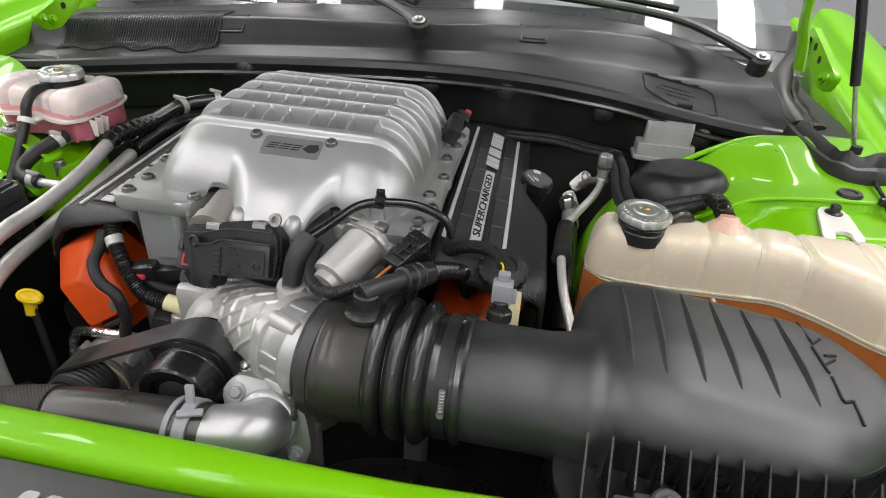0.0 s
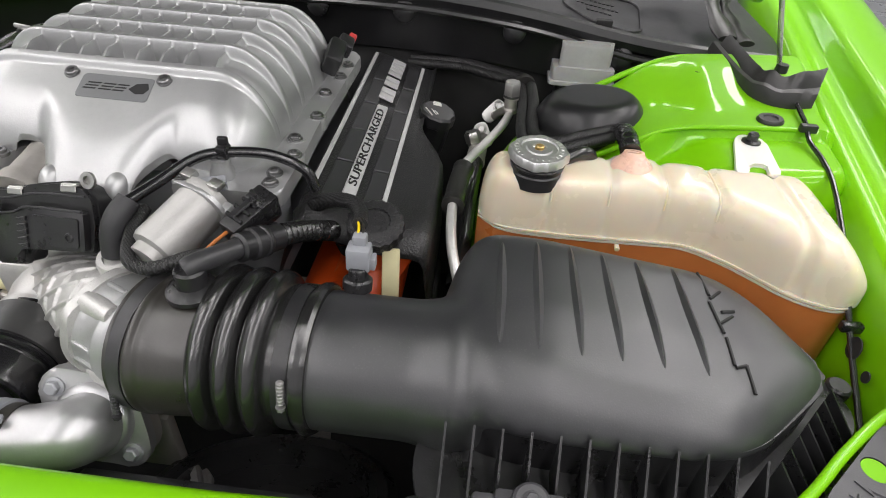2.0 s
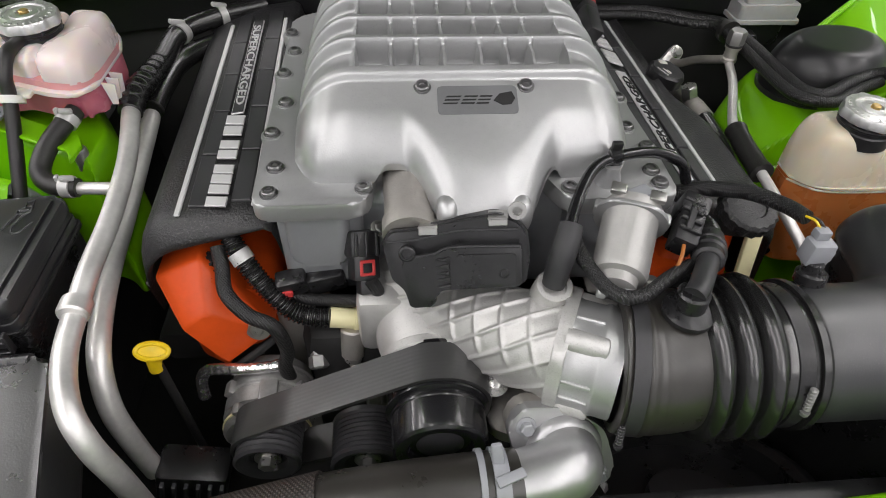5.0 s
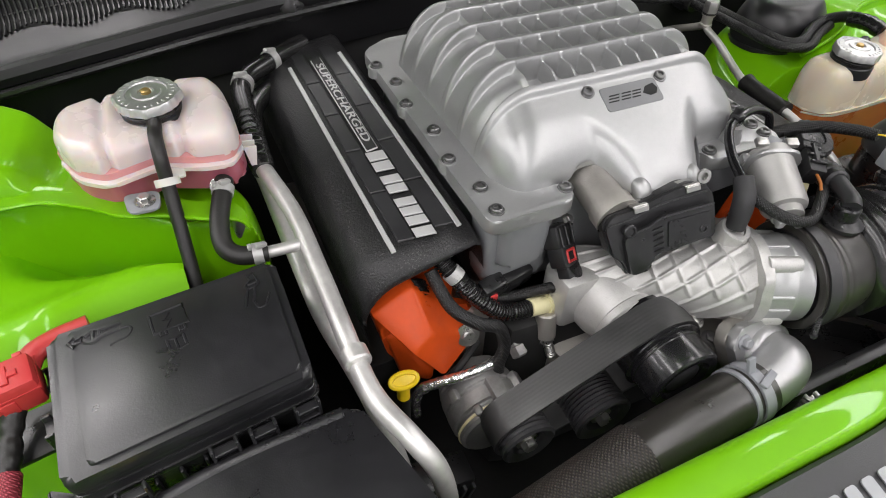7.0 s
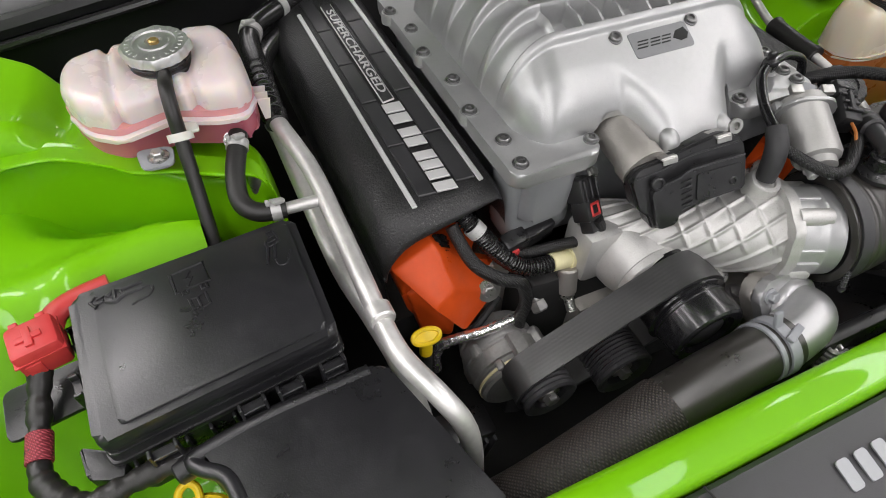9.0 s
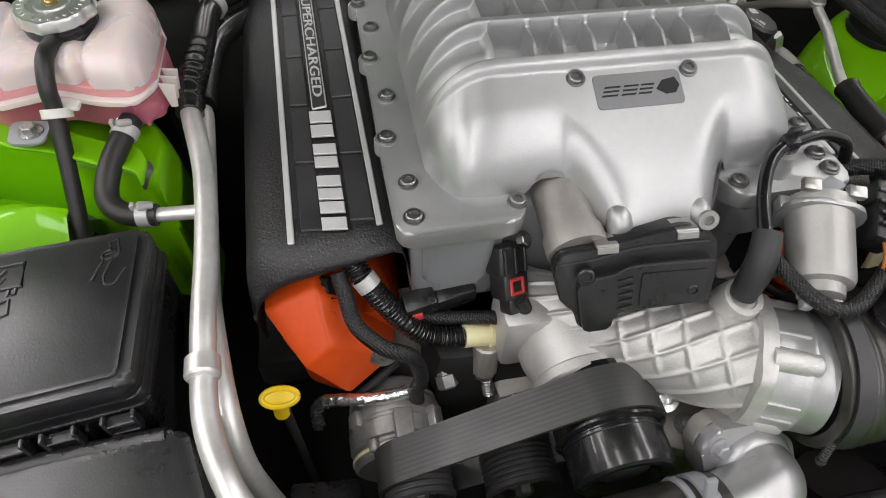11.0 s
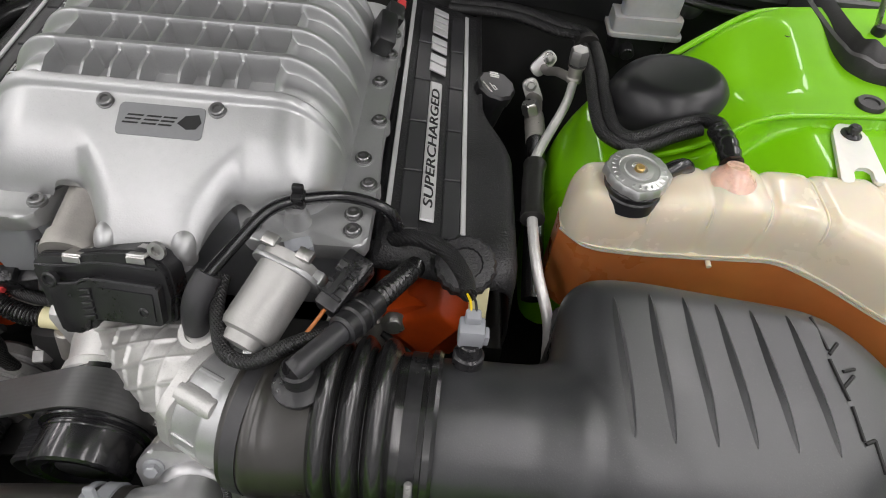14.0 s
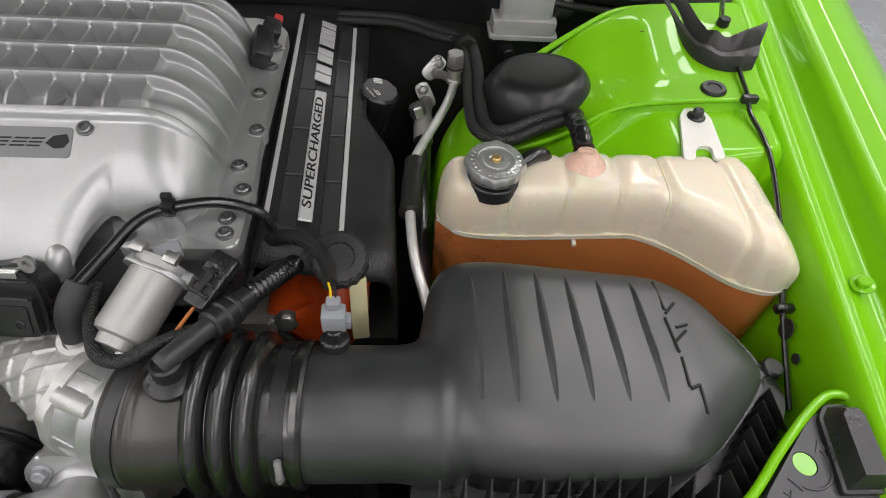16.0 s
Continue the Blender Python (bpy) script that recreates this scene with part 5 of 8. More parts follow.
bm = B()
rbox(bm, (0.431, -0.247, 0.868), (0.050, 0.018, 0.022), 0.004)
for dx in (-0.030, 0.030):
    rbox(bm, (0.431 + dx, -0.246, 0.872), (0.020, 0.010, 0.007), 0.003)
    rbox(bm, (0.431 + dx, -0.246, 0.862), (0.020, 0.010, 0.005), 0.002)
lathe(bm, [(0.014, 0), (0.013, 0.007), (0.011, 0.009), (0, 0.009)], (0.431, -0.247, 0.876), (0, -0.3, 1), 24)
catch = part("catch", bm, COVER_GREY, ab, "dark grey catch with a screw")
bm = B()
hexbolt(bm, (0.431, -0.250, 0.885), (0, -0.3, 1), 0.0055, 0.005, 1.3)
part("screw", bm, COVER_GREY, catch)
for x, y in ((0.352, -0.25), (0.715, -0.085)):
    bm = B()
    lathe(bm, [(0.011, 0), (0.011, 0.008), (0.009, 0.010), (0, 0.010)], (x, y, 0.846), (0, 0, 1), 24)
    part("mounting_ear", bm, BLACK_PLASTIC, ab)
bm = B()
cyl(bm, (0.281, -0.100, 0.918), (0.281, -0.097, 0.930), 0.0125, 24)
part("sensor_socket", bm, BLACK_PLASTIC, ab)

# lower radiator hose and thermostat housing
th = thing("thermostat_housing", (0.055, -0.19, 0.77), "cast alloy thermostat housing elbow with bolts", "thermostat housing")
t1 = Vector((0.060, -0.019, -0.046)).normalized()
tn_ = Vector((-0.05, -0.80, 0.55))
tn_ = (tn_ - t1 * tn_.dot(t1)).normalized()
TM = Matrix.Translation((0.068, -0.184, 0.812)) @ Matrix((t1, tn_.cross(t1), tn_)).transposed().to_4x4()
TP = rounded([(-0.056, 0.010), (-0.050, 0.016), (-0.022, 0.034), (0.018, 0.036), (0.046, 0.018), (0.056, 0.008), (0.056, -0.010), (0.040, -0.018), (0.016, -0.036), (-0.024, -0.034), (-0.046, -0.016), (-0.056, -0.010)], 0.010)
bm = B()
slab(bm, TP, -0.010, 0.001, 0.0025, 2, TM)
part("flange", bm, ALLOY_SMOOTH, th)
bm = B()
slab(bm, [(x * 0.96, y * 0.96) for x, y in TP], -0.026, -0.0115, 0.002, 2, TM)
part("seat", bm, ALLOY_ROUGH, th)
bm = B()
o = TM.translation
sweep(bm, [o - tn_ * 0.004, o + tn_ * 0.008, o + tn_ * 0.020 + Vector((-0.003, 0, -0.001)), o + tn_ * 0.030 + Vector((-0.016, 0.002, -0.006)), (0.026, -0.2145, 0.8175), (0.002, -0.215, 0.818)], lambda u: 0.0286 - 0.0010 * sm(0.35, 0.8, u), 32, 12)
part("elbow", bm, ALLOY_SMOOTH, th)
bm = B()
lathe(bm, [(0.034, 0.0), (0.0340, 0.004), (0.032, 0.008), (0.029, 0.010)], o, tn_, 40)
part("neck_bead", bm, ALLOY_SMOOTH, th)
for x in (-0.043, 0.043):
    bm = B()
    hexbolt(bm, TM @ Vector((x, 0, 0.001)), tn_, 0.0062, 0.007, 1.4)
    part("bolt", bm, ALLOY_GREY, th)

rh = thing("radiator_hose", (-0.14, -0.22, 0.77), "thick black radiator hose with a braided sleeve", "hose")
bm = B()
sweep(bm, [(0.024, -0.214, 0.817), (-0.05, -0.218, 0.817), (-0.13, -0.224, 0.813), (-0.20, -0.232, 0.800), (-0.28, -0.235, 0.77), (-0.36, -0.22, 0.70)], 0.029, 28, 8)
part("hose_body", bm, RUBBER_WARM, rh)
bm = B()
sweep(bm, [(-0.128, -0.224, 0.813), (-0.20, -0.232, 0.800), (-0.28, -0.235, 0.77), (-0.36, -0.22, 0.70)], 0.0315, 28, 8)
part("sleeve", bm, BRAID, rh, "brown black braided fabric sleeve")
bm = B()
lathe(bm, [(0.0285, -0.006), (0.0312, -0.006), (0.0312, 0.006), (0.0285, 0.006)], (0.008, -0.215, 0.818), (1, 0.02, 0), 32)
rbox(bm, (0.006, -0.207, 0.851), (0.009, 0.005, 0.030), 0.002, pose(0, 0, 0, -20, -8, 0))
rbox(bm, (0.014, -0.222, 0.850), (0.024, 0.008, 0.004), 0.0015, pose(0, 0, 0, 8, 0, 20))
lathe(bm, [(0.0285, -0.017), (0.0308, -0.017), (0.0308, -0.012), (0.0285, -0.012)], (0.008, -0.215, 0.818), (1, 0.02, 0), 32)
part("spring_clamp", bm, GREY_PLASTIC, rh, "pale grey spring clamp")

# ---- belt drive ----
def pulley(name, c, r, y0, y1, mat, label, ribs=0):
    p = thing(name, (c[0], (y0 + y1) / 2, c[1] - r), label, "pulley", "belt pulleys")
    bm = B()
    w = y1 - y0
    prof = [(0, w * 0.25), (r * 0.55, w * 0.2), (r * 0.62, 0.004), (r * 0.9, 0.0), (r, 0.002)]
    if ribs:
        for i in range(ribs):
            a = 0.006 + (w - 0.012) * i / ribs
            b = (w - 0.012) / ribs
            prof += [(r * 0.985, a), (r * 0.93, a + b * 0.35), (r * 0.93, a + b * 0.6), (r * 0.985, a + b * 0.95)]
    prof += [(r, w - 0.002), (r * 0.9, w), (0, w)]
    lathe(bm, prof, (c[0], y0, c[1]), (0, 1, 0), 48)
    part("wheel", bm, mat, p)
    bm = B()
    hexbolt(bm, (c[0], y0 + w * 0.2, c[1]), (0, -1, 0), 0.0085, 0.010, 1.5)
    part("nut", bm, STEEL, p)
    return p


SC, TN = (-0.035, 0.812), (-0.194, 0.747)
p = thing("drive_pulley", (SC[0], -0.13, SC[1] - 0.042), "gloss black supercharger drive pulley", "pulley", "belt pulleys")
bm = B()
lathe(bm, [(0, -0.173), (0.026, -0.173), (0.029, -0.178), (0.038, -0.179), (0.0405, -0.177), (0.0415, -0.173), (0.0415, -0.145), (0.0465, -0.143), (0.0465, -0.141), (0.0445, -0.140), (0.0445, -0.095), (0, -0.095)], (SC[0], 0, SC[1]), (0, 1, 0), 56)
part("wheel", bm, GLOSS_BLACK, p)
bm = B()
lathe(bm, [(0.0, -0.1745), (0.019, -0.1745), (0.0205, -0.1735), (0.0205, -0.170)], (SC[0], 0, SC[1]), (0, 1, 0), 40)
part("hub_cap", bm, BLACK_SATIN, p)
bm = B()
lathe(bm, [(0.0415, -0.150), (0.0424, -0.149), (0.0424, -0.147), (0.0415, -0.146)], (SC[0], 0, SC[1]), (0, 1, 0), 56)
part("lip", bm, GLOSS_BLACK, p)
pulley("tensioner_pulley", TN, 0.0315, -0.152, -0.108, BLACK_SATIN, "black tensioner pulley with a bright centre nut", 6)
pulley("idler_pulley", (-0.101, 0.741), 0.035, -0.157, -0.108, BLACK_SATIN, "black ribbed idler pulley below the belt", 8)


def belt_loop(a, ra, b, rb):
    ax, az = a
    bx, bz = b
    d = math.hypot(bx - ax, bz - az)
    base = math.atan2(bz - az, bx - ax)
    off = math.acos((ra - rb) / d)
    pts = []
    for i in range(25):
        t = base + off + (2 * math.pi - 2 * off) * i / 24
        pts.append((ax + ra * math.cos(t), az + ra * math.sin(t)))
    for i in range(25):
        t = base - off + 2 * off * i / 24
        pts.append((bx + rb * math.cos(t), bz + rb * math.sin(t)))
    return pts


belt = thing("drive_belt", (-0.12, -0.13, 0.72), "black ribbed rubber drive belt over the pulleys", "belt")
outer, inner = belt_loop(SC, 0.0490, TN, 0.0355), belt_loop(SC, 0.0450, TN, 0.0318)
bm = B()
rings = []
across = [(-0.139 + 0.037 * i / 36, 0.0 if i % 4 in (0, 1, 3) else 0.05 * 0.4) for i in range(37)]
for (xo, zo), (xi, zi) in zip(outer, inner):
    row = [bm.verts.new((xo + (xi - xo) * k, y, zo + (zi - zo) * k)) for y, k in across]
    row += [bm.verts.new((xi, -0.102, zi)), bm.verts.new((xi, -0.139, zi))]
    rings.append(row)
n = len(rings[0])
for a, b in zip(rings, rings[1:] + rings[:1]):
    for k in range(n):
        bm.faces.new((a[k], a[(k + 1) % n], b[(k + 1) % n], b[k]))
part("band", bm, BELT, belt)

# ---- expansion tank with amber coolant ----
def cap(parent, c, r, axis=(0, 0, 1)):
    """A pressed metal pressure cap with lobes on a black neck."""
    bm = B()
    lathe(bm, [(r * 0.95, -0.034), (r * 0.93, -0.020), (r * 0.88, -0.0185), (r * 0.87, -0.004), (r * 0.70, 0.0)], c, axis, 40)
    lathe(bm, [(r * 0.88, -0.0150), (r * 0.915, -0.0140), (r * 0.915, -0.0125), (r * 0.88, -0.0115)], c, axis, 40)
    part("filler_neck", bm, BLACK_PLASTIC, parent)
    bm = B()
    wob = lambda a: 1 + 0.085 * max(math.cos(4 * a + 0.6), 0) ** 8 + 0.012 * math.cos(20 * a)
    lathe(bm, [(r * 0.93, -0.009), (r * 0.96, -0.008), (r * 0.95, -0.001), (r * 0.90, 0.0015)], c, axis, 120, wob)
    lathe(bm, [(r * 0.90, 0.0012), (r * 0.62, 0.003), (r * 0.58, 0.0005), (r * 0.46, 0.0005), (r * 0.42, 0.003), (r * 0.24, 0.0035), (r * 0.22, 0.001),
               (r * 0.13, 0.001), (r * 0.12, 0.004), (0, 0.0045)], c, axis, 72)
    lid = part("pressure_cap", bm, CAP_METAL, parent, "pressed metal pressure cap with lobes")
    cm = axis_matrix(c, axis)
    bm = B()
    for i in range(26):
        if i % 9 == 8:
            continue
        a = 2 * math.pi * i / 26
        rbox(bm, cm @ Vector((r * 0.76 * math.cos(a), r * 0.76 * math.sin(a), 0.0022)), (r * 0.13, r * 0.07, 0.0009), 0.0003, cm.to_3x3().to_4x4() @ pose(0, 0, 0, 0, 0, 360 * i / 26), 1)
    part("stamped_ring", bm, CAP_METAL, lid)
    bm = B()
    lathe(bm, [(r * 0.15, 0.0), (r * 0.15, 0.0045), (r * 0.11, 0.0055), (0, 0.0050)], c, axis, 20)
    part("rivet", bm, BRASS, lid, "brass rivet")


tank = thing("coolant_tank", (0.56, 0.06, 0.75), "cream translucent coolant tank half full of amber coolant", "coolant tank", "coolant tanks")
TX = (0.376, 0.380, 0.390, 0.410, 0.455, 0.515, 0.600, 0.640, 0.690, 0.728, 0.752, 0.762, 0.766)
TF = (0.095, 0.078, 0.066, 0.060, 0.058, 0.060, 0.064, 0.040, -0.006, -0.018, -0.010, 0.010, 0.040)
TB = (0.105, 0.122, 0.129, 0.133, 0.135, 0.137, 0.142, 0.144, 0.150, 0.150, 0.135, 0.105, 0.055)
GROOVES = (0.450, 0.510, 0.568, 0.620, 0.690)


def strip_shell(name, tx, tf, tb, z0, height, grooves, depth, inset=0.0, power=5.0, bumps=(), ends=0.024):
    """A moulded tank half, built in ribs across its length: tf and tb are its front and back edges, grooves run up and over it."""
    xs = tx[0] + (tx[-1] - tx[0]) * (0.5 - 0.5 * np.cos(np.linspace(0, np.pi, 150)))
    f = np.convolve(np.pad(np.interp(xs, tx, tf), 3, "edge"), np.ones(7) / 7, "valid") + inset
    b = np.convolve(np.pad(np.interp(xs, tx, tb), 3, "edge"), np.ones(7) / 7, "valid") - inset
    end = np.minimum(xs - tx[0], tx[-1] - xs)
    left = xs - tx[0] < tx[-1] - xs
    p = np.where(left, 2.4, 2.4 if ends < 0.03 else 1.35)
    e = (1 - np.clip(1 - end / np.where(left, 0.024, ends), 0, 1) ** p) ** (1 / p)
    g = 1 - sum(depth * np.exp(-((xs - gx) / 0.0048) ** 2) for gx in grooves)
    a = np.linspace(0, np.pi, 60)
    c, s = np.cos(a), np.sin(a)
    cy, cz = np.sign(c) * np.abs(c) ** (2 / power), np.abs(s) ** (2 / power)
    mid, half = (f + b) / 2, np.maximum((b - f) / 2, 0.001)
    X = np.repeat(xs[:, None], len(a), 1)
    Y = mid[:, None] + (half * g)[:, None] * cy[None]
    Z = z0 + height * (e * (1 - (1 - g) * 0.8))[:, None] * cz[None]
    for bx, by, rx, hgt in bumps:
        Z = Z + hgt * np.exp(-(((X - bx) / rx) ** 2 + ((Y - by) / rx) ** 2)) * np.clip((cz[None] - 0.55) / 0.35, 0, 1)
    return grid_mesh(name, X, Y, Z)


def strip_outline(tx, tf, tb, inset=0.0):
    xs = np.linspace(tx[0], tx[-1], 60)
    f = np.convolve(np.pad(np.interp(xs, tx, tf), 2, "edge"), np.ones(5) / 5, "valid") + inset
    b = np.convolve(np.pad(np.interp(xs, tx, tb), 2, "edge"), np.ones(5) / 5, "valid") - inset
    return list(zip(xs, f)) + list(zip(xs[::-1], b[::-1]))


part("upper_shell", strip_shell("upper_shell", TX, TF, TB, 0.884, 0.066, GROOVES, 0.075, 0.003, 5.0, ((0.534, 0.108, 0.026, 0.010), (0.590, 0.112, 0.014, 0.003)), 0.052), TANK, tank, "", 60)
bm = B()
slab(bm, strip_outline(TX, TF, TB, 0.0008), 0.8830, 0.8858, 0.0012, 2)
part("seam", bm, TANK, tank)
bm = B()
slab(bm, strip_outline(TX, TF, TB, 0.0018), 0.8786, 0.8812, 0.0010, 2)
part("seam", bm, TANK, tank)
bm = B()
slab(bm, strip_outline(TX, TF, TB, 0.0035), 0.77, 0.8835, 0.0)
part("lower_shell", bm, TANK_LOW, tank, "lower half full of amber coolant")
for gx in (0.450, 0.510, 0.568, 0.620):
    f, b = float(np.interp(gx, TX, TF)) + 0.0035, float(np.interp(gx, TX, TB)) - 0.0035
    line = []
    for i in range(4, 36):
        a = math.pi * i / 40
        c, h = math.cos(a), math.sin(a)
        line.append((gx, (f + b) / 2 - math.copysign(abs(c) ** 0.4, c) * (b - f) / 2 * 0.925, 0.884 + 0.066 * 0.94 * h ** 0.4))
    bm = B()
    sweep(bm, line, 0.0016, 8, 1, True, False)
    part("baffle_line", bm, TANK_WALL, tank, "amber tinted baffle showing through")
bm = B()
cyl(bm, (0.530, 0.066, 0.876), (0.530, 0.0565, 0.875), 0.0028, 12)
part("level_nib", bm, TANK, tank)
cap(tank, (0.432, 0.089, 0.968), 0.0315, (0, -0.03, 1))
bm = B()
lathe(bm, [(0.0300, -0.020), (0.0285, -0.012), (0.0262, -0.006), (0.0235, -0.001), (0.0200, 0.004), (0.0165, 0.0075), (0.0135, 0.0100), (0.0115, 0.0125), (0.0105, 0.0150), (0, 0.0150)], (0.534, 0.108, 0.951), (0, 0.25, 1), 36)
part("nipple", bm, CORAL, tank, "coral stained hose nipple")
bm = B()
slab(bm, rounded([(0.649, 0.120), (0.664, 0.122), (0.670, 0.145), (0.690, 0.147), (0.686, 0.124), (0.700, 0.126), (0.708, 0.205), (0.696, 0.222), (0.682, 0.220), (0.671, 0.205)], 0.006), 0.944, 0.949, 0.0015)
part("mounting_tab", bm, WHITE_PLASTIC, tank)
bm = B()
lathe(bm, [(0, 0), (0.011, 0), (0.011, 0.002), (0.0065, 0.004), (0.0065, 0.010), (0.005, 0.012), (0, 0.012)], (0.689, 0.200, 0.9485), (0, 0, 1), 20)
part("mounting_bolt", bm, BLACK_PLASTIC, tank)

# black damper cap on the strut tower
dc = thing("strut_cap", (0.507, 0.275, 0.90), "smooth black plastic cap on the green suspension tower", "strut cap")
bm = dome("cap", [(0.510 + 0.0765 * math.cos(a), 0.276 + 0.068 * math.sin(a)) for a in (2 * math.pi * i / 60 for i in range(60))], (0.510, 0.276),
          lambda X, Y: 0.957 + 0.08 * (X - 0.507), 0.88, 0.036, 80, 24, 2.3)
part("cap", bm, GLOSS_CAP, dc)
bm = B()
slab(bm, [(0.510 + 0.0795 * math.cos(a), 0.276 + 0.071 * math.sin(a)) for a in (2 * math.pi * i / 60 for i in range(60))], 0.885, 0.892, 0.002)
part("rim", bm, BLACK_PLASTIC, dc)
bm = B()
rbox(bm, (0.587, 0.268, 0.893), (0.014, 0.012, 0.012), 0.002)
part("tab", bm, BLACK_PLASTIC, dc)

# ---- expansion tank with pink coolant ----
lt = thing("coolant_tank", (-0.47, 0.24, 0.88), "pale translucent coolant tank half full of pink coolant", "coolant tank", "coolant tanks")
LX = (-0.562, -0.557, -0.545, -0.518, -0.470, -0.427, -0.401, -0.388, -0.383)
LF = (0.245, 0.225, 0.200, 0.180, 0.194, 0.176, 0.172, 0.182, 0.205)
LB = (0.262, 0.282, 0.300, 0.316, 0.318, 0.325, 0.318, 0.296, 0.262)
part("upper_shell", strip_shell("upper_shell", LX, LF, LB, 0.957, 0.034, (-0.512, -0.440), 0.16, 0.006, 3.6, ((-0.462, 0.255, 0.040, -0.018), (-0.462, 0.180, 0.022, -0.010))), TANK_PINK, lt, "", 60)
bm = B()
slab(bm, strip_outline(LX, LF, LB, 0.0055), 0.951, 0.9588, 0.0)
part("level_line", bm, TANK_BLUSH, lt, "pink coolant line")
bm = B()
slab(bm, strip_outline(LX, LF, LB, -0.002), 0.9462, 0.9512, 0.0018)
part("seam", bm, TANK_PINK, lt)
bm = B()
slab(bm, strip_outline(LX, LF, LB, 0.010), 0.914, 0.946, 0.007, 3)
part("lower_shell", bm, TANK_RED, lt, "lower half full of pink coolant")
for i in range(3):
    bm = B()
    slab(bm, [(0, 0), (0.014, -0.002), (0.010, -0.026), (0.004, -0.026)], -0.001, 0.001, 0, 1, Matrix.Translation((-0.383, 0.200 + 0.012 * i, 0.948)) @ pose(0, 0, 0, 90, 0, 0))
    part("web", bm, TANK_PINK, lt)
cap(lt, (-0.4615, 0.2555, 1.000), 0.0345, (0, -0.03, 1))

# ---- fuse box and battery cover ----
fb = thing("fuse_box", (-0.49, -0.02, 0.80), "black plastic fuse box with raised symbols on its lid", "fuse box")
bm = B()
FB = rounded([(-0.592, 0.045), (-0.388, 0.064), (-0.386, -0.080), (-0.579, -0.105)], 0.010)
slab(bm, FB, 0.862, 0.8815, 0.002, 2)
slab(bm, [(-0.49 + (x + 0.49) * 0.988, -0.02 + (y + 0.02) * 0.985) for x, y in FB], 0.876, 0.886, 0.0)
t = bmesh.new()
slab(t, [(-0.49 + (x + 0.49) * 0.996, -0.02 + (y + 0.02) * 0.994) for x, y in FB], 0.8835, 0.9035, 0.006, 3)
merge(bm, t)
part("lid", bm, BLACK_SHEEN, fb)
bm = B()
slab(bm, rounded([(-0.5745, 0.0425), (-0.3960, 0.0570), (-0.3940, -0.0740), (-0.5600, -0.0955)], 0.006), 0.897, 0.9065, 0.0035, 3)
part("raised_field", bm, BLACK_SHEEN, fb)
bm = B()
slab(bm, [(-0.49 + (x + 0.49) * 0.985, -0.02 + (y + 0.02) * 0.98) for x, y in FB], 0.80, 0.868, 0.003)
part("base", bm, BLACK_PLASTIC, fb)

bt = thing("battery_cover", (-0.42, -0.18, 0.78), "black plastic cover over the battery beside the fuse box", "battery cover")
bm = B()
slab(bm, rounded([(-0.524, -0.122), (-0.358, -0.100), (-0.310, -0.255), (-0.36, -0.33), (-0.49, -0.33), (-0.494, -0.170), (-0.503, -0.145)], 0.010), 0.79, 0.866, 0.006, 3)
part("cover", bm, BLACK_SHEEN, bt)
bm = B()
sweep(bm, [(-0.372, -0.1035, 0.862), (-0.46, -0.1085, 0.862), (-0.518, -0.1185, 0.862), (-0.524, -0.124, 0.862), (-0.5176, -0.1325, 0.863), (-0.503, -0.1450, 0.864), (-0.4965, -0.166, 0.864), (-0.495, -0.20, 0.864), (-0.49, -0.32, 0.864)], 0.0065, 12, 6)
part("rounded_rim", bm, BLACK_SHEEN, bt)
bm = B()
cyl(bm, (-0.540, -0.121, 0.852), (-0.520, -0.118, 0.854), 0.0120, 24)
part("vent_elbow", bm, BLACK_PLASTIC, bt, "short black vent elbow")

# ---- air-conditioning pipes ----
ac = thing("coolant_pipe", (-0.35, 0.0, 0.80), "bare aluminium coolant pipe with a bracket", "pipe", "aluminium pipes")
bm = B()
sweep(bm, [(-0.367, 0.235, 0.908), (-0.367, 0.21, 0.908), (-0.352, 0.13, 0.897), (-0.348, 0.05, 0.885), (-0.347, -0.02, 0.881), (-0.346, -0.058, 0.875), (-0.342, -0.104, 0.870), (-0.326, -0.149, 0.866), (-0.312, -0.171, 0.842), (-0.303, -0.177, 0.79), (-0.298, -0.180, 0.72)], 0.0100, 18, 8)
part("pipe_body", bm, TUBE_ALU, ac)
bm = B()
cyl(bm, (-0.350, 0.088, 0.890), (-0.397, 0.090, 0.890), 0.0065, 14)
part("branch", bm, TUBE_ALU, ac)
ac2 = thing("coolant_pipe", (-0.34, 0.0, 0.78), "bare aluminium coolant pipe below another pipe", "pipe", "aluminium pipes")
bm = B()
sweep(bm, [(-0.368, 0.255, 0.872), (-0.365, 0.23, 0.870), (-0.360, 0.10, 0.848), (-0.356, 0.026, 0.840), (-0.347, -0.033, 0.838), (-0.339, -0.080, 0.826), (-0.333, -0.108, 0.790), (-0.326, -0.118, 0.74), (-0.320, -0.122, 0.69)], 0.0104, 16, 8)
part("pipe_body", bm, TUBE_ALU, ac2)

# ---- throttle actuator, solenoid and hoses round the intake ----
act = thing("throttle_actuator", (-0.02, -0.06, 0.88), "black plastic throttle actuator with a grey motor", "actuator")
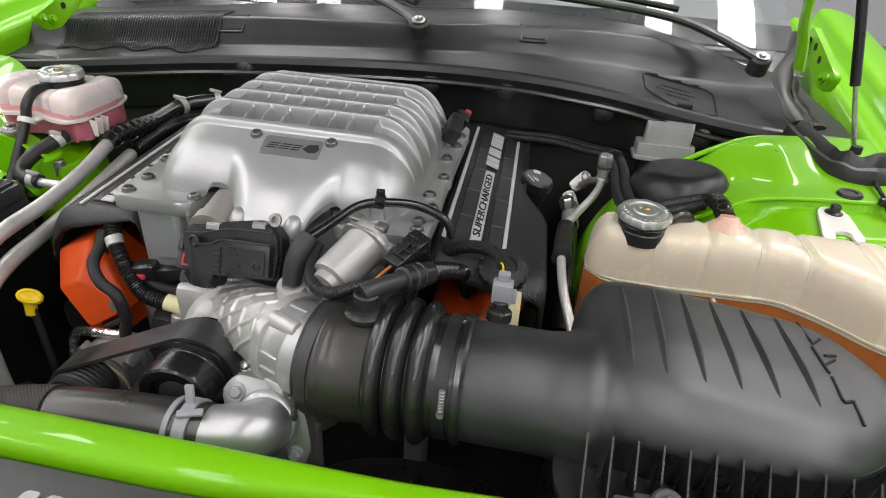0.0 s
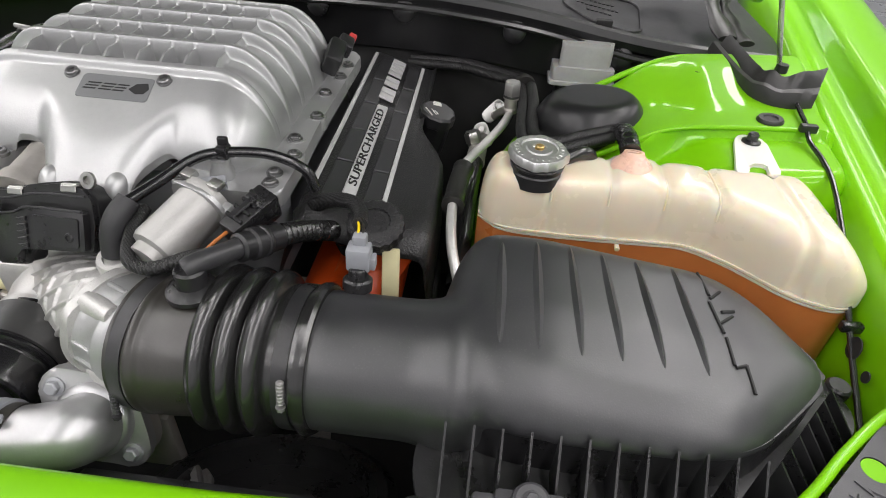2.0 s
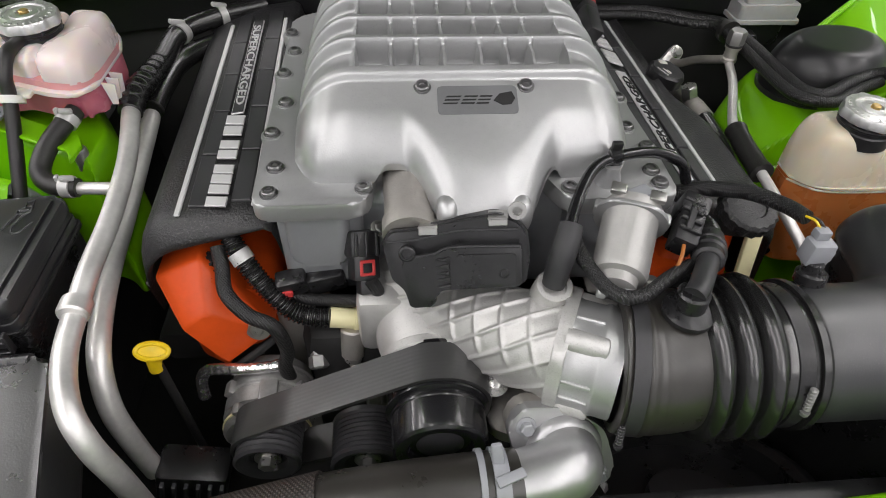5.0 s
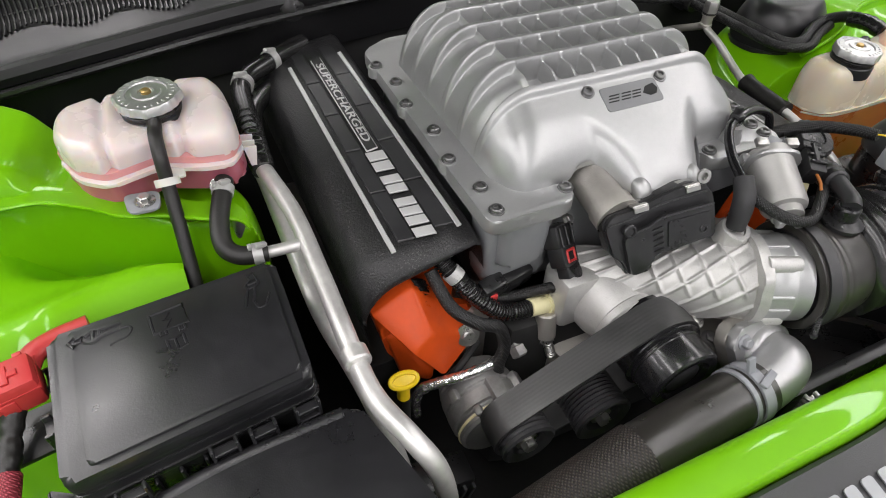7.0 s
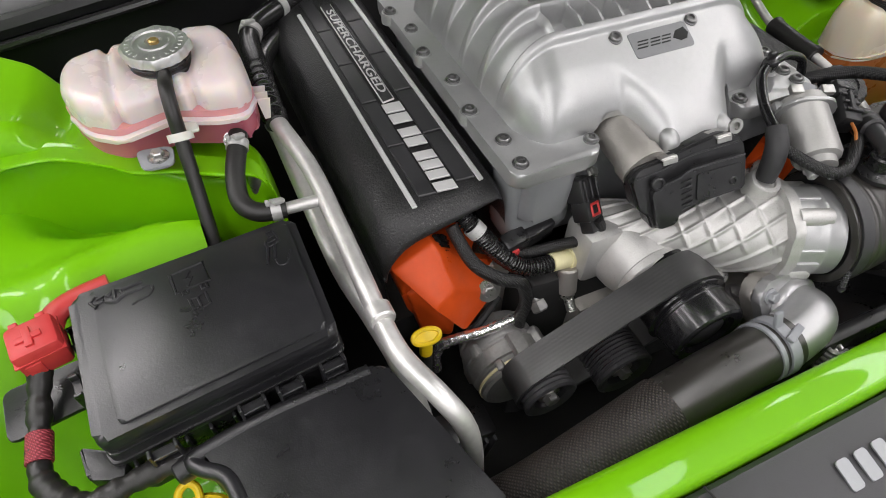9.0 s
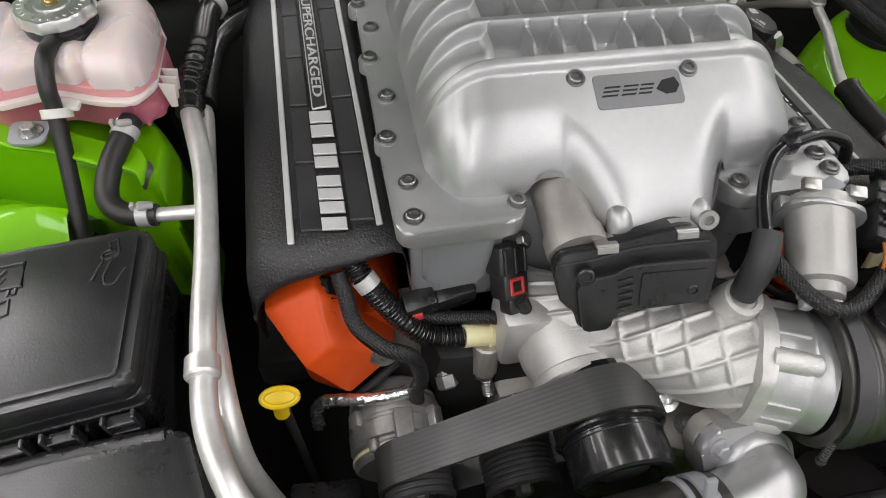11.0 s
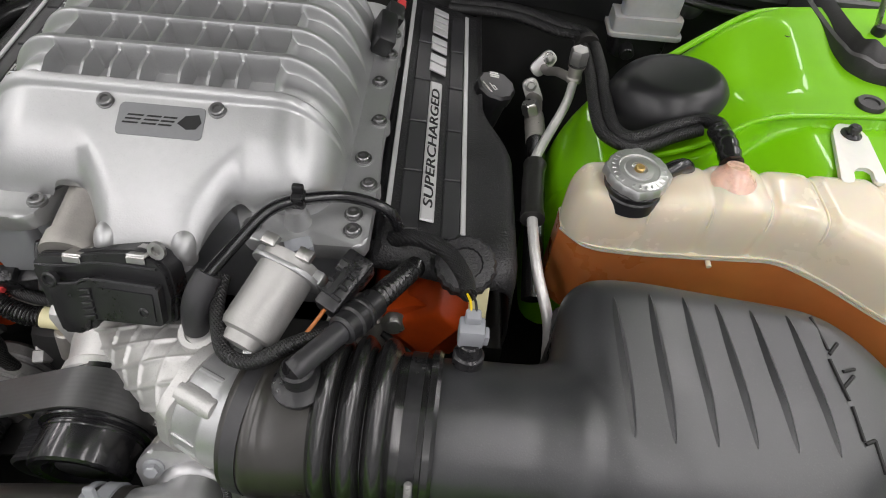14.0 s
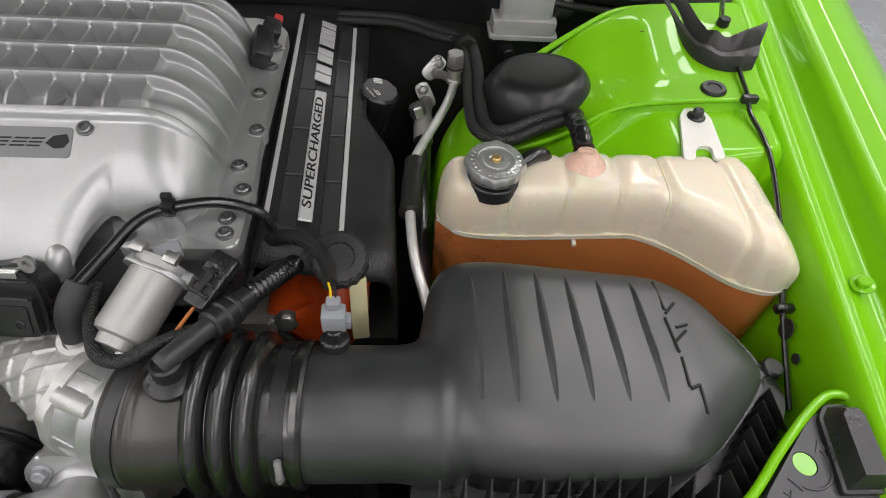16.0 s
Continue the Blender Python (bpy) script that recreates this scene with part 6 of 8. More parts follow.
# its front plate lies in a tilted plane
am = Matrix.Translation((-0.016, -0.066, 0.922)) @ Matrix(((0.985, 0.05, 0.16, 0), (-0.12, 0.42, -0.90, 0), (0.12, 0.906, 0.40, 0), (0, 0, 0, 1))).to_3x3().to_4x4()
q = am.to_3x3()
cx_, cy_ = q.col[0].normalized(), q.col[1]
cy_ = (cy_ - cx_ * cy_.dot(cx_)).normalized()
cz_ = cx_.cross(cy_)
am = Matrix.Translation(am.translation) @ Matrix((cx_, cy_, cz_)).transposed().to_4x4()
bm = B()
AO = [(-0.062, 0.020), (-0.054, 0.030), (-0.030, 0.031), (-0.024, 0.033), (0.006, 0.038), (0.034, 0.041), (0.050, 0.036), (0.058, 0.026), (0.060, 0.004), (0.056, -0.020), (-0.012, -0.022), (-0.018, -0.024),
      (-0.020, -0.037), (-0.042, -0.038), (-0.046, -0.022), (-0.056, -0.012)]
slab(bm, rounded(AO, 0.004), -0.020, 0.004, 0.002, 2, am)
body = part("body", bm, BLACK_PLASTIC, act)
bm = B()
slab(bm, rounded([(x * 1.03 + 0.0004, y * 1.04) for x, y in AO], 0.004), -0.006, -0.001, 0.0012, 1, am)
part("rim", bm, BLACK_PLASTIC, body)
bm = B()
slab(bm, rounded([(-0.046, 0.004), (-0.040, 0.010), (-0.016, 0.012), (-0.002, 0.018), (0.055, 0.017), (0.054, -0.018), (-0.011, -0.020), (-0.018, -0.023), (-0.021, -0.035), (-0.041, -0.036), (-0.044, -0.020)], 0.003), 0.003, 0.011, 0.0015, 2, am)
face = part("face", bm, BLACK_PLASTIC, body)
bm = B()
slab(bm, rounded([(0.002, 0.012), (0.050, 0.011), (0.049, -0.015), (0.000, -0.016)], 0.002), 0.0105, 0.0125, 0.0006, 1, am)
part("panel", bm, BLACK_PLASTIC, body)
bm = B()
sweep(bm, [am @ Vector(p) for p in ((-0.044, 0.010, 0.0115), (-0.018, 0.013, 0.0115), (-0.002, 0.0185, 0.0115), (0.054, 0.0175, 0.0115))], 0.0012, 6, 4)
part("bead", bm, BLACK_SATIN, body)
for i in range(5):
    bm = B()
    slab(bm, [(-0.016, 0.008 - 0.006 * i), (-0.005, 0.010 - 0.006 * i), (-0.005, 0.0055 - 0.006 * i)], 0.0105, 0.0135, 0.0006, 1, am)
    part("rib", bm, BLACK_PLASTIC, body)
bm = B()
sweep(bm, [am @ Vector(p) for p in ((-0.058, 0.022, 0.0045), (-0.030, 0.024, 0.0045), (0.000, 0.030, 0.0045), (0.052, 0.030, 0.0045))], 0.0011, 6, 4)
part("bead", bm, BLACK_SATIN, body)
for x, y, r in ((-0.040, 0.014, 0.007), (0.040, -0.006, 0.0045)):
    bm = B()
    lathe(bm, [(r, 0), (r, 0.004), (r * 0.8, 0.005), (r * 0.62, 0.005), (r * 0.55, 0.003), (0, 0.003)], am @ Vector((x, y, 0.009)), cz_, 20)
    part("boss", bm, BLACK_PLASTIC, body)
for x in (-0.022, 0.036):
    bm = B()
    rbox(bm, am @ Vector((x, 0.0335 + 0.10 * (x + 0.022), -0.006)), (0.017, 0.0030, 0.022), 0.001, am.to_3x3().to_4x4(), 1)
    rbox(bm, am @ Vector((x, 0.0305 + 0.10 * (x + 0.022), 0.0052)), (0.016, 0.006, 0.0016), 0.0006, am.to_3x3().to_4x4(), 1)
    part("clip", bm, STEEL, act, "bright steel clip")
bm = B()
lathe(bm, [(0, 0), (0.019, 0), (0.0215, 0.003), (0.0215, 0.055), (0.024, 0.060), (0.024, 0.075), (0, 0.075)], (-0.056, 0.034, 0.944), (0.02, -1, -0.16), 36)
part("motor", bm, ALLOY_ROUGH, act, "grey cast motor housing")
bm = B()
lathe(bm, [(0.004, 0), (0.0075, 0), (0.0075, 0.003), (0.004, 0.003), (0.004, 0)], am @ Vector((0.052, 0.044, -0.002)), cz_, 20)
part("eyelet", bm, STEEL, act)

sol = thing("vacuum_solenoid", (0.12, -0.08, 0.92), "silver cylinder solenoid with a black connector", "solenoid")
a, b = Vector((0.136, -0.042, 0.956)), Vector((0.106, -0.112, 0.934))
ax = (b - a).normalized()
bm = B()
lathe(bm, [(0, 0), (0.0245, 0), (0.0245, 0.010), (0.0232, 0.012), (0.0228, 0.064), (0.0212, 0.068), (0.016, 0.070), (0.0155, 0.078), (0.012, 0.079), (0, 0.079)], a, ax, 40)
part("canister", bm, SILVER_CAST, sol)
side_v = ax.cross(Vector((0, 0, 1))).normalized()
for k in (-1, 1):
    bm = B()
    rbox(bm, a + ax * 0.006 + side_v * 0.024 * k, (0.016, 0.012, 0.014), 0.003, ax.to_track_quat("Y", "Z").to_matrix().to_4x4())
    part("lug", bm, ALLOY, sol)
    bm = B()
    rbox(bm, b + side_v * 0.010 * k + ax * 0.002, (0.008, 0.016, 0.010), 0.002, ax.to_track_quat("Y", "Z").to_matrix().to_4x4())
    part("foot", bm, ALLOY, sol)
sq = ax.to_track_quat("Z", "Y").to_matrix().to_4x4()
bm = B()
slab(bm, rounded([(-0.030, -0.012), (-0.018, -0.025), (0.018, -0.025), (0.030, -0.012), (0.030, 0.010), (0.018, 0.025), (-0.018, 0.025), (-0.030, 0.010)], 0.006), 0.009, 0.013, 0.001, 1, Matrix.Translation(a) @ sq)
part("clamp_plate", bm, ALLOY, sol)
for k in (-1, 1):
    bm = B()
    rbox(bm, a + ax * 0.004 + side_v * 0.016 * k + Vector((0, 0, 0.022)), (0.013, 0.010, 0.006), 0.001, ax.to_track_quat("Y", "Z").to_matrix().to_4x4())
    part("clip", bm, STEEL, sol)
bm = B()
rbox(bm, a + Vector((0.004, 0.004, 0.012)), (0.022, 0.014, 0.010), 0.002, pose(0, 0, 0, 0, 0, 25))
part("terminal", bm, GREY_PLASTIC, sol)
bm = B()
rbox(bm, (0.178, -0.062, 0.952), (0.020, 0.046, 0.024), 0.003, pose(0, 0, 0, 15, 10, -28))
rbox(bm, (0.186, -0.046, 0.956), (0.024, 0.020, 0.028), 0.003, pose(0, 0, 0, 15, 10, -28))
for k in range(4):
    rbox(bm, Vector((0.172, -0.076, 0.962)).lerp(Vector((0.184, -0.050, 0.969)), k / 3), (0.018, 0.003, 0.004), 0.0006, pose(0, 0, 0, 15, 10, -28), 1)
rbox(bm, (0.176, -0.066, 0.966), (0.006, 0.026, 0.004), 0.001, pose(0, 0, 0, 15, 10, -28), 1)
con = part("connector", bm, BLACK_PLASTIC, sol)
bm = B()
sweep(bm, [(0.168, -0.082, 0.952), (0.162, -0.094, 0.950), (0.155, -0.104, 0.945)], 0.0016, 8, 5)
part("wire", bm, AMBER_WIRE, con)
hose_of("braided_loop_hose", [(0.082, -0.058, 0.948), (0.084, -0.085, 0.944), (0.098, -0.119, 0.941), (0.120, -0.126, 0.940), (0.146, -0.112, 0.944), (0.172, -0.095, 0.94)], 0.0058, BRAID_BLACK, "black braided hose looped beside the solenoid")

vb = thing("breather_hose", (0.10, -0.03, 0.93), "thin black breather hose with a rubber boot", "hose")
bm = B()
sweep(bm, [(0.063, -0.090, 0.918), (0.066, -0.086, 0.938), (0.070, -0.079, 0.952), (0.076, -0.066, 0.962)], lambda u: 0.0098 + 0.0012 * math.sin(3 * u), 18, 8)
part("boot", bm, BOOT_GREY, vb)
bm = B()
sweep(bm, [(0.073, -0.070, 0.960), (0.089, -0.035, 0.964), (0.108, -0.006, 0.972), (0.131, 0.008, 0.974), (0.17, 0.020, 0.970), (0.203, 0.022, 0.956), (0.214, 0.020, 0.935)], 0.0052, 12, 8)
part("tube", bm, GLOSS_BLACK, vb)
bm = B()
rbox(bm, (0.131, 0.008, 0.975), (0.012, 0.014, 0.014), 0.003)
rbox(bm, (0.131, 0.010, 0.985), (0.010, 0.006, 0.009), 0.002)
part("clip", bm, BLACK_PLASTIC, vb)

pc = thing("crankcase_hose", (0.19, -0.08, 0.92), "black plastic crankcase hose with a quick connector", "hose")
bm = B()
cyl(bm, (0.157, -0.135, 0.920), (0.157, -0.133, 0.952), 0.0125, 24)
lathe(bm, [(0.020, 0.0), (0.020, 0.004), (0.014, 0.008)], (0.157, -0.136, 0.930), (0, 0, 1), 24)
part("stub", bm, BLACK_PLASTIC, pc)
bm = B()
sweep(bm, [(0.155, -0.137, 0.952), (0.163, -0.128, 0.954), (0.187, -0.092, 0.947), (0.200, -0.068, 0.94)], 0.0088, 18, 8)
part("elbow", bm, BLACK_SATIN, pc)
bm = B()
a, b = Vector((0.182, -0.100, 0.949)), Vector((0.204, -0.060, 0.936))
lathe(bm, [(0.0100, 0), (0.0125, 0.002), (0.0125, 0.012), (0.0142, 0.014), (0.0142, 0.020), (0.0128, 0.021), (0.0128, 0.024), (0.0142, 0.025), (0.0142, 0.028), (0.0125, 0.030), (0.0125, 0.044), (0.0095, 0.046)], a, b - a, 24)
part("coupling", bm, BLACK_PLASTIC, pc)
bm = B()
sweep(bm, [(0.202, -0.064, 0.938), (0.213, -0.040, 0.927), (0.226, -0.005, 0.905), (0.234, 0.025, 0.88), (0.236, 0.05, 0.84)], lambda u: 0.0095 + 0.0012 * math.sin(u * 150), 16, 30)
part("corrugated_tube", bm, RUBBER_DARK, pc)

# sensor, its plug and harness
sn = thing("air_sensor", (0.281, -0.098, 0.925), "grey air temperature sensor plug with thin wires", "sensor")
bm = B()
cyl(bm, (0.281, -0.0975, 0.922), (0.281, -0.094, 0.938), 0.008, 20)
part("stem", bm, BLACK_PLASTIC, sn)
bm = B()
rbox(bm, (0.281, -0.089, 0.946), (0.020, 0.016, 0.022), 0.002)
rbox(bm, (0.2925, -0.089, 0.942), (0.005, 0.010, 0.012), 0.001)
rbox(bm, (0.281, -0.084, 0.960), (0.012, 0.010, 0.010), 0.002)
part("plug", bm, GREY_PLASTIC, sn, "grey plastic plug")
for dx, mt in ((-0.002, YELLOW), (0.002, RUBBER)):
    bm = B()
    sweep(bm, [(0.281 + dx, -0.082, 0.964), (0.280 + dx, -0.074, 0.966), (0.277 + dx, -0.064, 0.963)], 0.0011, 6, 5)
    part("wire", bm, mt, sn)
hose_of("wiring_sleeve", [(0.190, 0.030, 0.895), (0.222, 0.022, 0.922), (0.255, -0.005, 0.942), (0.272, -0.040, 0.955), (0.277, -0.066, 0.962)], lambda u: 0.0085 - 0.002 * u, BRAID_BLACK, "black cloth wrapped wiring sleeve", "wiring")
bm = B()
lathe(bm, [(0.024, -0.014), (0.028, -0.010), (0.028, 0.002), (0.025, 0.005), (0.015, 0.006), (0.014, 0.004), (0, 0.004)], (0.277, 0.0, 0.916), (0.05, -0.35, 1), 72, lambda a: 1 + 0.03 * math.cos(18 * a))
solo("serrated_cap", bm, BLACK_GRAIN, "round black cap with a serrated rim", "cap")
bm = B()
rbox(bm, (0.294, -0.012, 0.848), (0.018, 0.006, 0.085), 0.002, pose(0, 0, 0, -12, 0, 6))
solo("cream_bracket", bm, CREAM, "cream plastic bracket behind the intake tube", "bracket")

# oil filler cap with white bars of small print
oc = thing("oil_cap", (0.306, 0.31, 0.88), "black oil filler cap with white print", "oil cap")
bm = B()
lathe(bm, [(0.022, -0.05), (0.022, -0.004), (0.025, -0.002), (0.025, 0.012), (0.022, 0.015), (0, 0.015)], (0.304, 0.302, 0.889), (0.25, -0.1, 1), 40, lambda a: 1 + 0.03 * math.cos(10 * a))
part("lid", bm, GLOSS_CAP, oc)
om = axis_matrix((0.304, 0.302, 0.889), (0.25, -0.1, 1)) @ pose(0, 0, 0.0155, 0, 0, 0)
bm = B()
for i, w in enumerate((0.012, 0.013, 0.011)):
    rbox(bm, om @ pose(0, 0, 0, 0, 0, -60) @ Vector((-0.002, 0.012 + 0.0034 * i, 0)), (w, 0.0022, 0.0006), 0, om.to_3x3().to_4x4() @ pose(0, 0, 0, 0, 0, -60))
part("print", bm, WHITE_PLASTIC, oc, "white bars of print")
text("ENGINE OIL", 0.0036, om @ pose(-0.0145, 0.008, 0, 0, 0, 62), WHITE_PLASTIC, oc, "lettering", 0.0003)
bm = B()
for dx, dy, sx, sy in ((0, 0, 0.0075, 0.0012), (0, 0.0036, 0.0075, 0.0012), (-0.0034, 0.0018, 0.0012, 0.0042), (0.0034, 0.0018, 0.0012, 0.0042), (0.0062, 0.0030, 0.0050, 0.0010)):
    q = pose(0, 0, 0, 0, 0, 62)
    rbox(bm, om @ Vector((-0.0090, 0.0010, 0)) + om.to_3x3() @ (q.to_3x3() @ Vector((dx - 0.001, dy - 0.002, 0))), (sx, sy, 0.0006), 0, om.to_3x3().to_4x4() @ q)
part("oil_can_mark", bm, WHITE_PLASTIC, oc, "white oil can symbol")

# ---- refrigerant fittings beside the amber tank ----
rf = thing("refrigerant_pipe", (0.37, 0.15, 0.85), "thin bare aluminium refrigerant pipe with a service valve", "pipe", "aluminium pipes")
bm = B()
sweep(bm, [(0.407, 0.3325, 0.915), (0.407, 0.328, 0.898), (0.393, 0.280, 0.893), (0.352, 0.181, 0.887), (0.348, 0.13, 0.886), (0.347, 0.085, 0.884), (0.352, 0.035, 0.872), (0.366, -0.008, 0.845), (0.372, -0.03, 0.80)], 0.0058, 14, 8)
part("pipe_body", bm, TUBE_ALU, rf)
bm = B()
sweep(bm, [(0.353, 0.176, 0.887), (0.349, 0.14, 0.886), (0.347, 0.092, 0.885)], lambda u: 0.012 + (0.0012 if u > 0.9 or u < 0.1 else 0), 16, 8)
part("foam_sleeve", bm, RUBBER, rf)
vp, va = (0.407, 0.3325, 0.915), (-0.02, 0.0, 1)
bm = B()
lathe(bm, [(0.0075, -0.018), (0.0105, -0.017), (0.0105, -0.012), (0.0090, -0.010), (0.0090, 0.002), (0.0112, 0.003), (0.0112, 0.006), (0.009, 0.007)], vp, va, 24)
part("valve_body", bm, ALLOY_ROUGH, rf)
bm = B()
lathe(bm, [(0.0112, 0.0055), (0.0118, 0.0065), (0.0118, 0.0080), (0.0112, 0.0090)], vp, va, 24)
part("o_ring", bm, RUBBER, rf, "black rubber ring")
bm = B()
lathe(bm, [(0.0122, 0.009), (0.0122, 0.024), (0.0105, 0.0275), (0, 0.0275)], vp, va, 6)
part("service_valve", bm, STEEL, rf, "bright hexagonal valve cap")
bm = B()
sweep(bm, [(0.388, 0.4515, 0.836), (0.390, 0.432, 0.843), (0.396, 0.395, 0.868), (0.403, 0.352, 0.890), (0.407, 0.334, 0.900)], 0.0062, 14, 8)
part("branch_pipe", bm, ALLOY_ROUGH, rf)
for p, up in (((0.3865, 0.456, 0.8405), (0.02, 0.010, 0.020)), ((0.3735, 0.420, 0.813), (-0.01, 0.010, 0.018))):
    ax = Vector((0.05, -0.85, 0.5)).normalized()
    fm = axis_matrix(p, ax)
    u = fm.to_3x3().inverted() @ Vector(up)
    turn = math.degrees(math.atan2(u.y, u.x)) - 90
    fm = fm @ pose(0, 0, 0, 0, 0, turn)
    bm = B()
    slab(bm, rounded([(-0.0115, -0.021), (0.0115, -0.021), (0.0115, 0.021), (-0.0115, 0.021)], 0.010, 6), -0.004, 0.004, 0.0015, 2, fm)
    fl = part("flange_plate", bm, TUBE_ALU, rf)
    bm = B()
    hexbolt(bm, fm @ Vector((0, 0.0105, 0.004)), ax, 0.0065, 0.006, 1.4)
    part("bolt", bm, STEEL, fl)
bm = B()
lathe(bm, [(0.0085, -0.034), (0.0085, -0.012), (0.0100, -0.010), (0.0100, -0.004), (0.0120, -0.002), (0.0120, 0.011), (0.0100, 0.014), (0, 0.014)], (0.360, 0.3185, 0.854), (-0.35, 0.1, 1), 6)
part("valve_cap", bm, STEEL, rf)
bm = B()
sweep(bm, [(0.368, 0.330, 0.836), (0.3665, 0.300, 0.842), (0.366, 0.268, 0.844)], lambda u: 0.0132 + 0.0004 * math.sin(u * 80), 20, 14)
part("crimp_collar", bm, ALLOY_ROUGH, rf, "knurled crimp collar")
bm = B()
sweep(bm, [(0.3745, 0.412, 0.806), (0.374, 0.385, 0.822), (0.370, 0.350, 0.834), (0.368, 0.325, 0.837)], 0.0105, 16, 8)
part("lower_pipe", bm, ALLOY_ROUGH, rf)
hose_of("refrigerant_hose", [(0.3665, 0.300, 0.842), (0.366, 0.28, 0.844), (0.362, 0.18, 0.84), (0.360, 0.05, 0.80)], 0.012, RUBBER_DARK, "thick black refrigerant hose under the pipe")

hn = thing("harness_hose", (0.43, 0.30, 0.90), "pair of braided black hoses curving round the strut cap", "hose")
HL = [(0.24, 0.490, 0.900), (0.33, 0.475, 0.905), (0.394, 0.437, 0.908), (0.424, 0.412, 0.913), (0.4315, 0.341, 0.915), (0.4275, 0.240, 0.920), (0.433, 0.198, 0.922), (0.458, 0.182, 0.925), (0.498, 0.201, 0.929), (0.528, 0.209, 0.936), (0.5345, 0.195, 0.948), (0.534, 0.165, 0.958), (0.534, 0.128, 0.958)]
for off, r, last in ((-0.0065, 0.0082, 13), (0.0075, 0.0070, 10)):
    line = [Vector(p) for p in HL[:last]]
    out = []
    for k, p in enumerate(line):
        d = (line[min(k + 1, len(line) - 1)] - line[max(k - 1, 0)]).normalized()
        out.append(p + Vector((d.y, -d.x, 0)) * off * (0.15 if k > 10 else 1) + Vector((0, 0, 0.002 if off < 0 else 0)))
    bm = B()
    sweep(bm, out, r, 14, 8)
    part("conduit", bm, BRAID_BLACK, hn)
bm = B()
sweep(bm, [(0.5345, 0.178, 0.955), (0.534, 0.150, 0.960), (0.534, 0.124, 0.957)], lambda u: 0.0112 - 0.0006 * math.sin(u * 30), 18, 8)
part("end_boot", bm, RUBBER_DARK, hn, "black rubber end boot")
bm = B()
lathe(bm, [(0.0102, -0.005), (0.0165, -0.005), (0.0165, 0.005), (0.0102, 0.005)], (0.427, 0.392, 0.914), (0.1, -1, 0), 20)
part("tape", bm, RUBBER, hn)

hose_of("overflow_hose", [(0.455, 0.100, 0.950), (0.478, 0.112, 0.957), (0.492, 0.120, 0.948), (0.494, 0.122, 0.92)], 0.0078, RUBBER_DARK, "short black overflow hose behind the tank cap")
rs = thing("brake_reservoir", (0.518, 0.472, 0.862), "pale translucent brake fluid reservoir", "reservoir")
bm = B()
slab(bm, rounded([(0.470, 0.447), (0.566, 0.447), (0.566, 0.500), (0.470, 0.500)], 0.006), 0.905, 0.928, 0.004, 2)
slab(bm, rounded([(0.478, 0.452), (0.560, 0.456), (0.553, 0.500), (0.484, 0.500)], 0.008), 0.922, 0.966, 0.008, 3)
part("bottle", bm, PALE_GREY, rs)
bm = B()
slab(bm, rounded([(0.466, 0.443), (0.570, 0.443), (0.570, 0.504), (0.466, 0.504)], 0.006), 0.900, 0.9065, 0.002, 2)
part("rim", bm, PALE_GREY, rs)
bm = B()
slab(bm, rounded([(0.480, 0.455), (0.556, 0.455), (0.556, 0.498), (0.480, 0.498)], 0.01), 0.862, 0.9005, 0.004, 2)
cyl(bm, (0.500, 0.470, 0.880), (0.500, 0.440, 0.876), 0.010, 16)
part("cylinder", bm, BLACK_PLASTIC, rs)

# rubber boot at the wing, cable along the wing
ls = thing("rubber_seal", (0.73, 0.3, 0.96), "bent black rubber end seal on the wing", "rubber seal")
SO = np.array([(0.700, 0.47), (0.700, 0.40), (0.703, 0.335), (0.712, 0.304), (0.732, 0.285), (0.757, 0.277), (0.784, 0.282)])
SI = np.array([(0.735, 0.47), (0.734, 0.40), (0.733, 0.348), (0.738, 0.333), (0.750, 0.324), (0.776, 0.328), (0.822, 0.357)])
su = np.linspace(0, 6, 61)
cut = np.array([(0.0, -0.024), (0.0, 0.002), (0.10, 0.013), (0.24, 0.015), (0.34, 0.010), (0.44, 0.010), (0.56, 0.021), (0.72, 0.026), (0.82, 0.020), (0.90, 0.021), (1.0, 0.012), (1.0, -0.02)])


def seal_line(pts, k):
    v = np.interp(su, np.arange(7), pts[:, k])
    return np.convolve(np.pad(v, 3, "reflect", reflect_type="odd"), np.ones(7) / 7, "valid")


ox, oy, ix, iy = seal_line(SO, 0), seal_line(SO, 1), seal_line(SI, 0), seal_line(SI, 1)
lift = 0.968 + 0.010 * sm(4.2, 6.0, su)[:, None] * cut[None, :, 0]
fold = 1 + 0.10 * np.sin(su * 4.1)[:, None] * sm(2.0, 3.0, su)[:, None]
X = ox[:, None] + (ix - ox)[:, None] * cut[None, :, 0]
Y = oy[:, None] + (iy - oy)[:, None] * cut[None, :, 0]
Z = lift + fold * cut[None, :, 1]
X, Y, Z = np.vstack([X, X[-1:]]), np.vstack([Y, Y[-1:] + 0.004]), np.vstack([Z, np.minimum(Z[-1:] - 0.02, 0.955)])
part("moulding", grid_mesh("moulding", X, Y, Z), RUBBER, ls, "", 40)
cb = thing("release_cable", (0.757, 0.1, 0.90), "thin black cable clipped along the wing", "cable")
bm = B()
sweep(bm, [(0.768, 0.315, 0.972), (0.760, 0.26, 0.9685), (0.7545, 0.222, 0.966), (0.754, 0.20, 0.9565), (0.756, 0.16, 0.952), (0.757, 0.12, 0.940), (0.748, 0.04, 0.910), (0.738, -0.04, 0.868), (0.730, -0.12, 0.83)], 0.0029, 10, 8)
part("sheath", bm, RUBBER_DARK, cb)
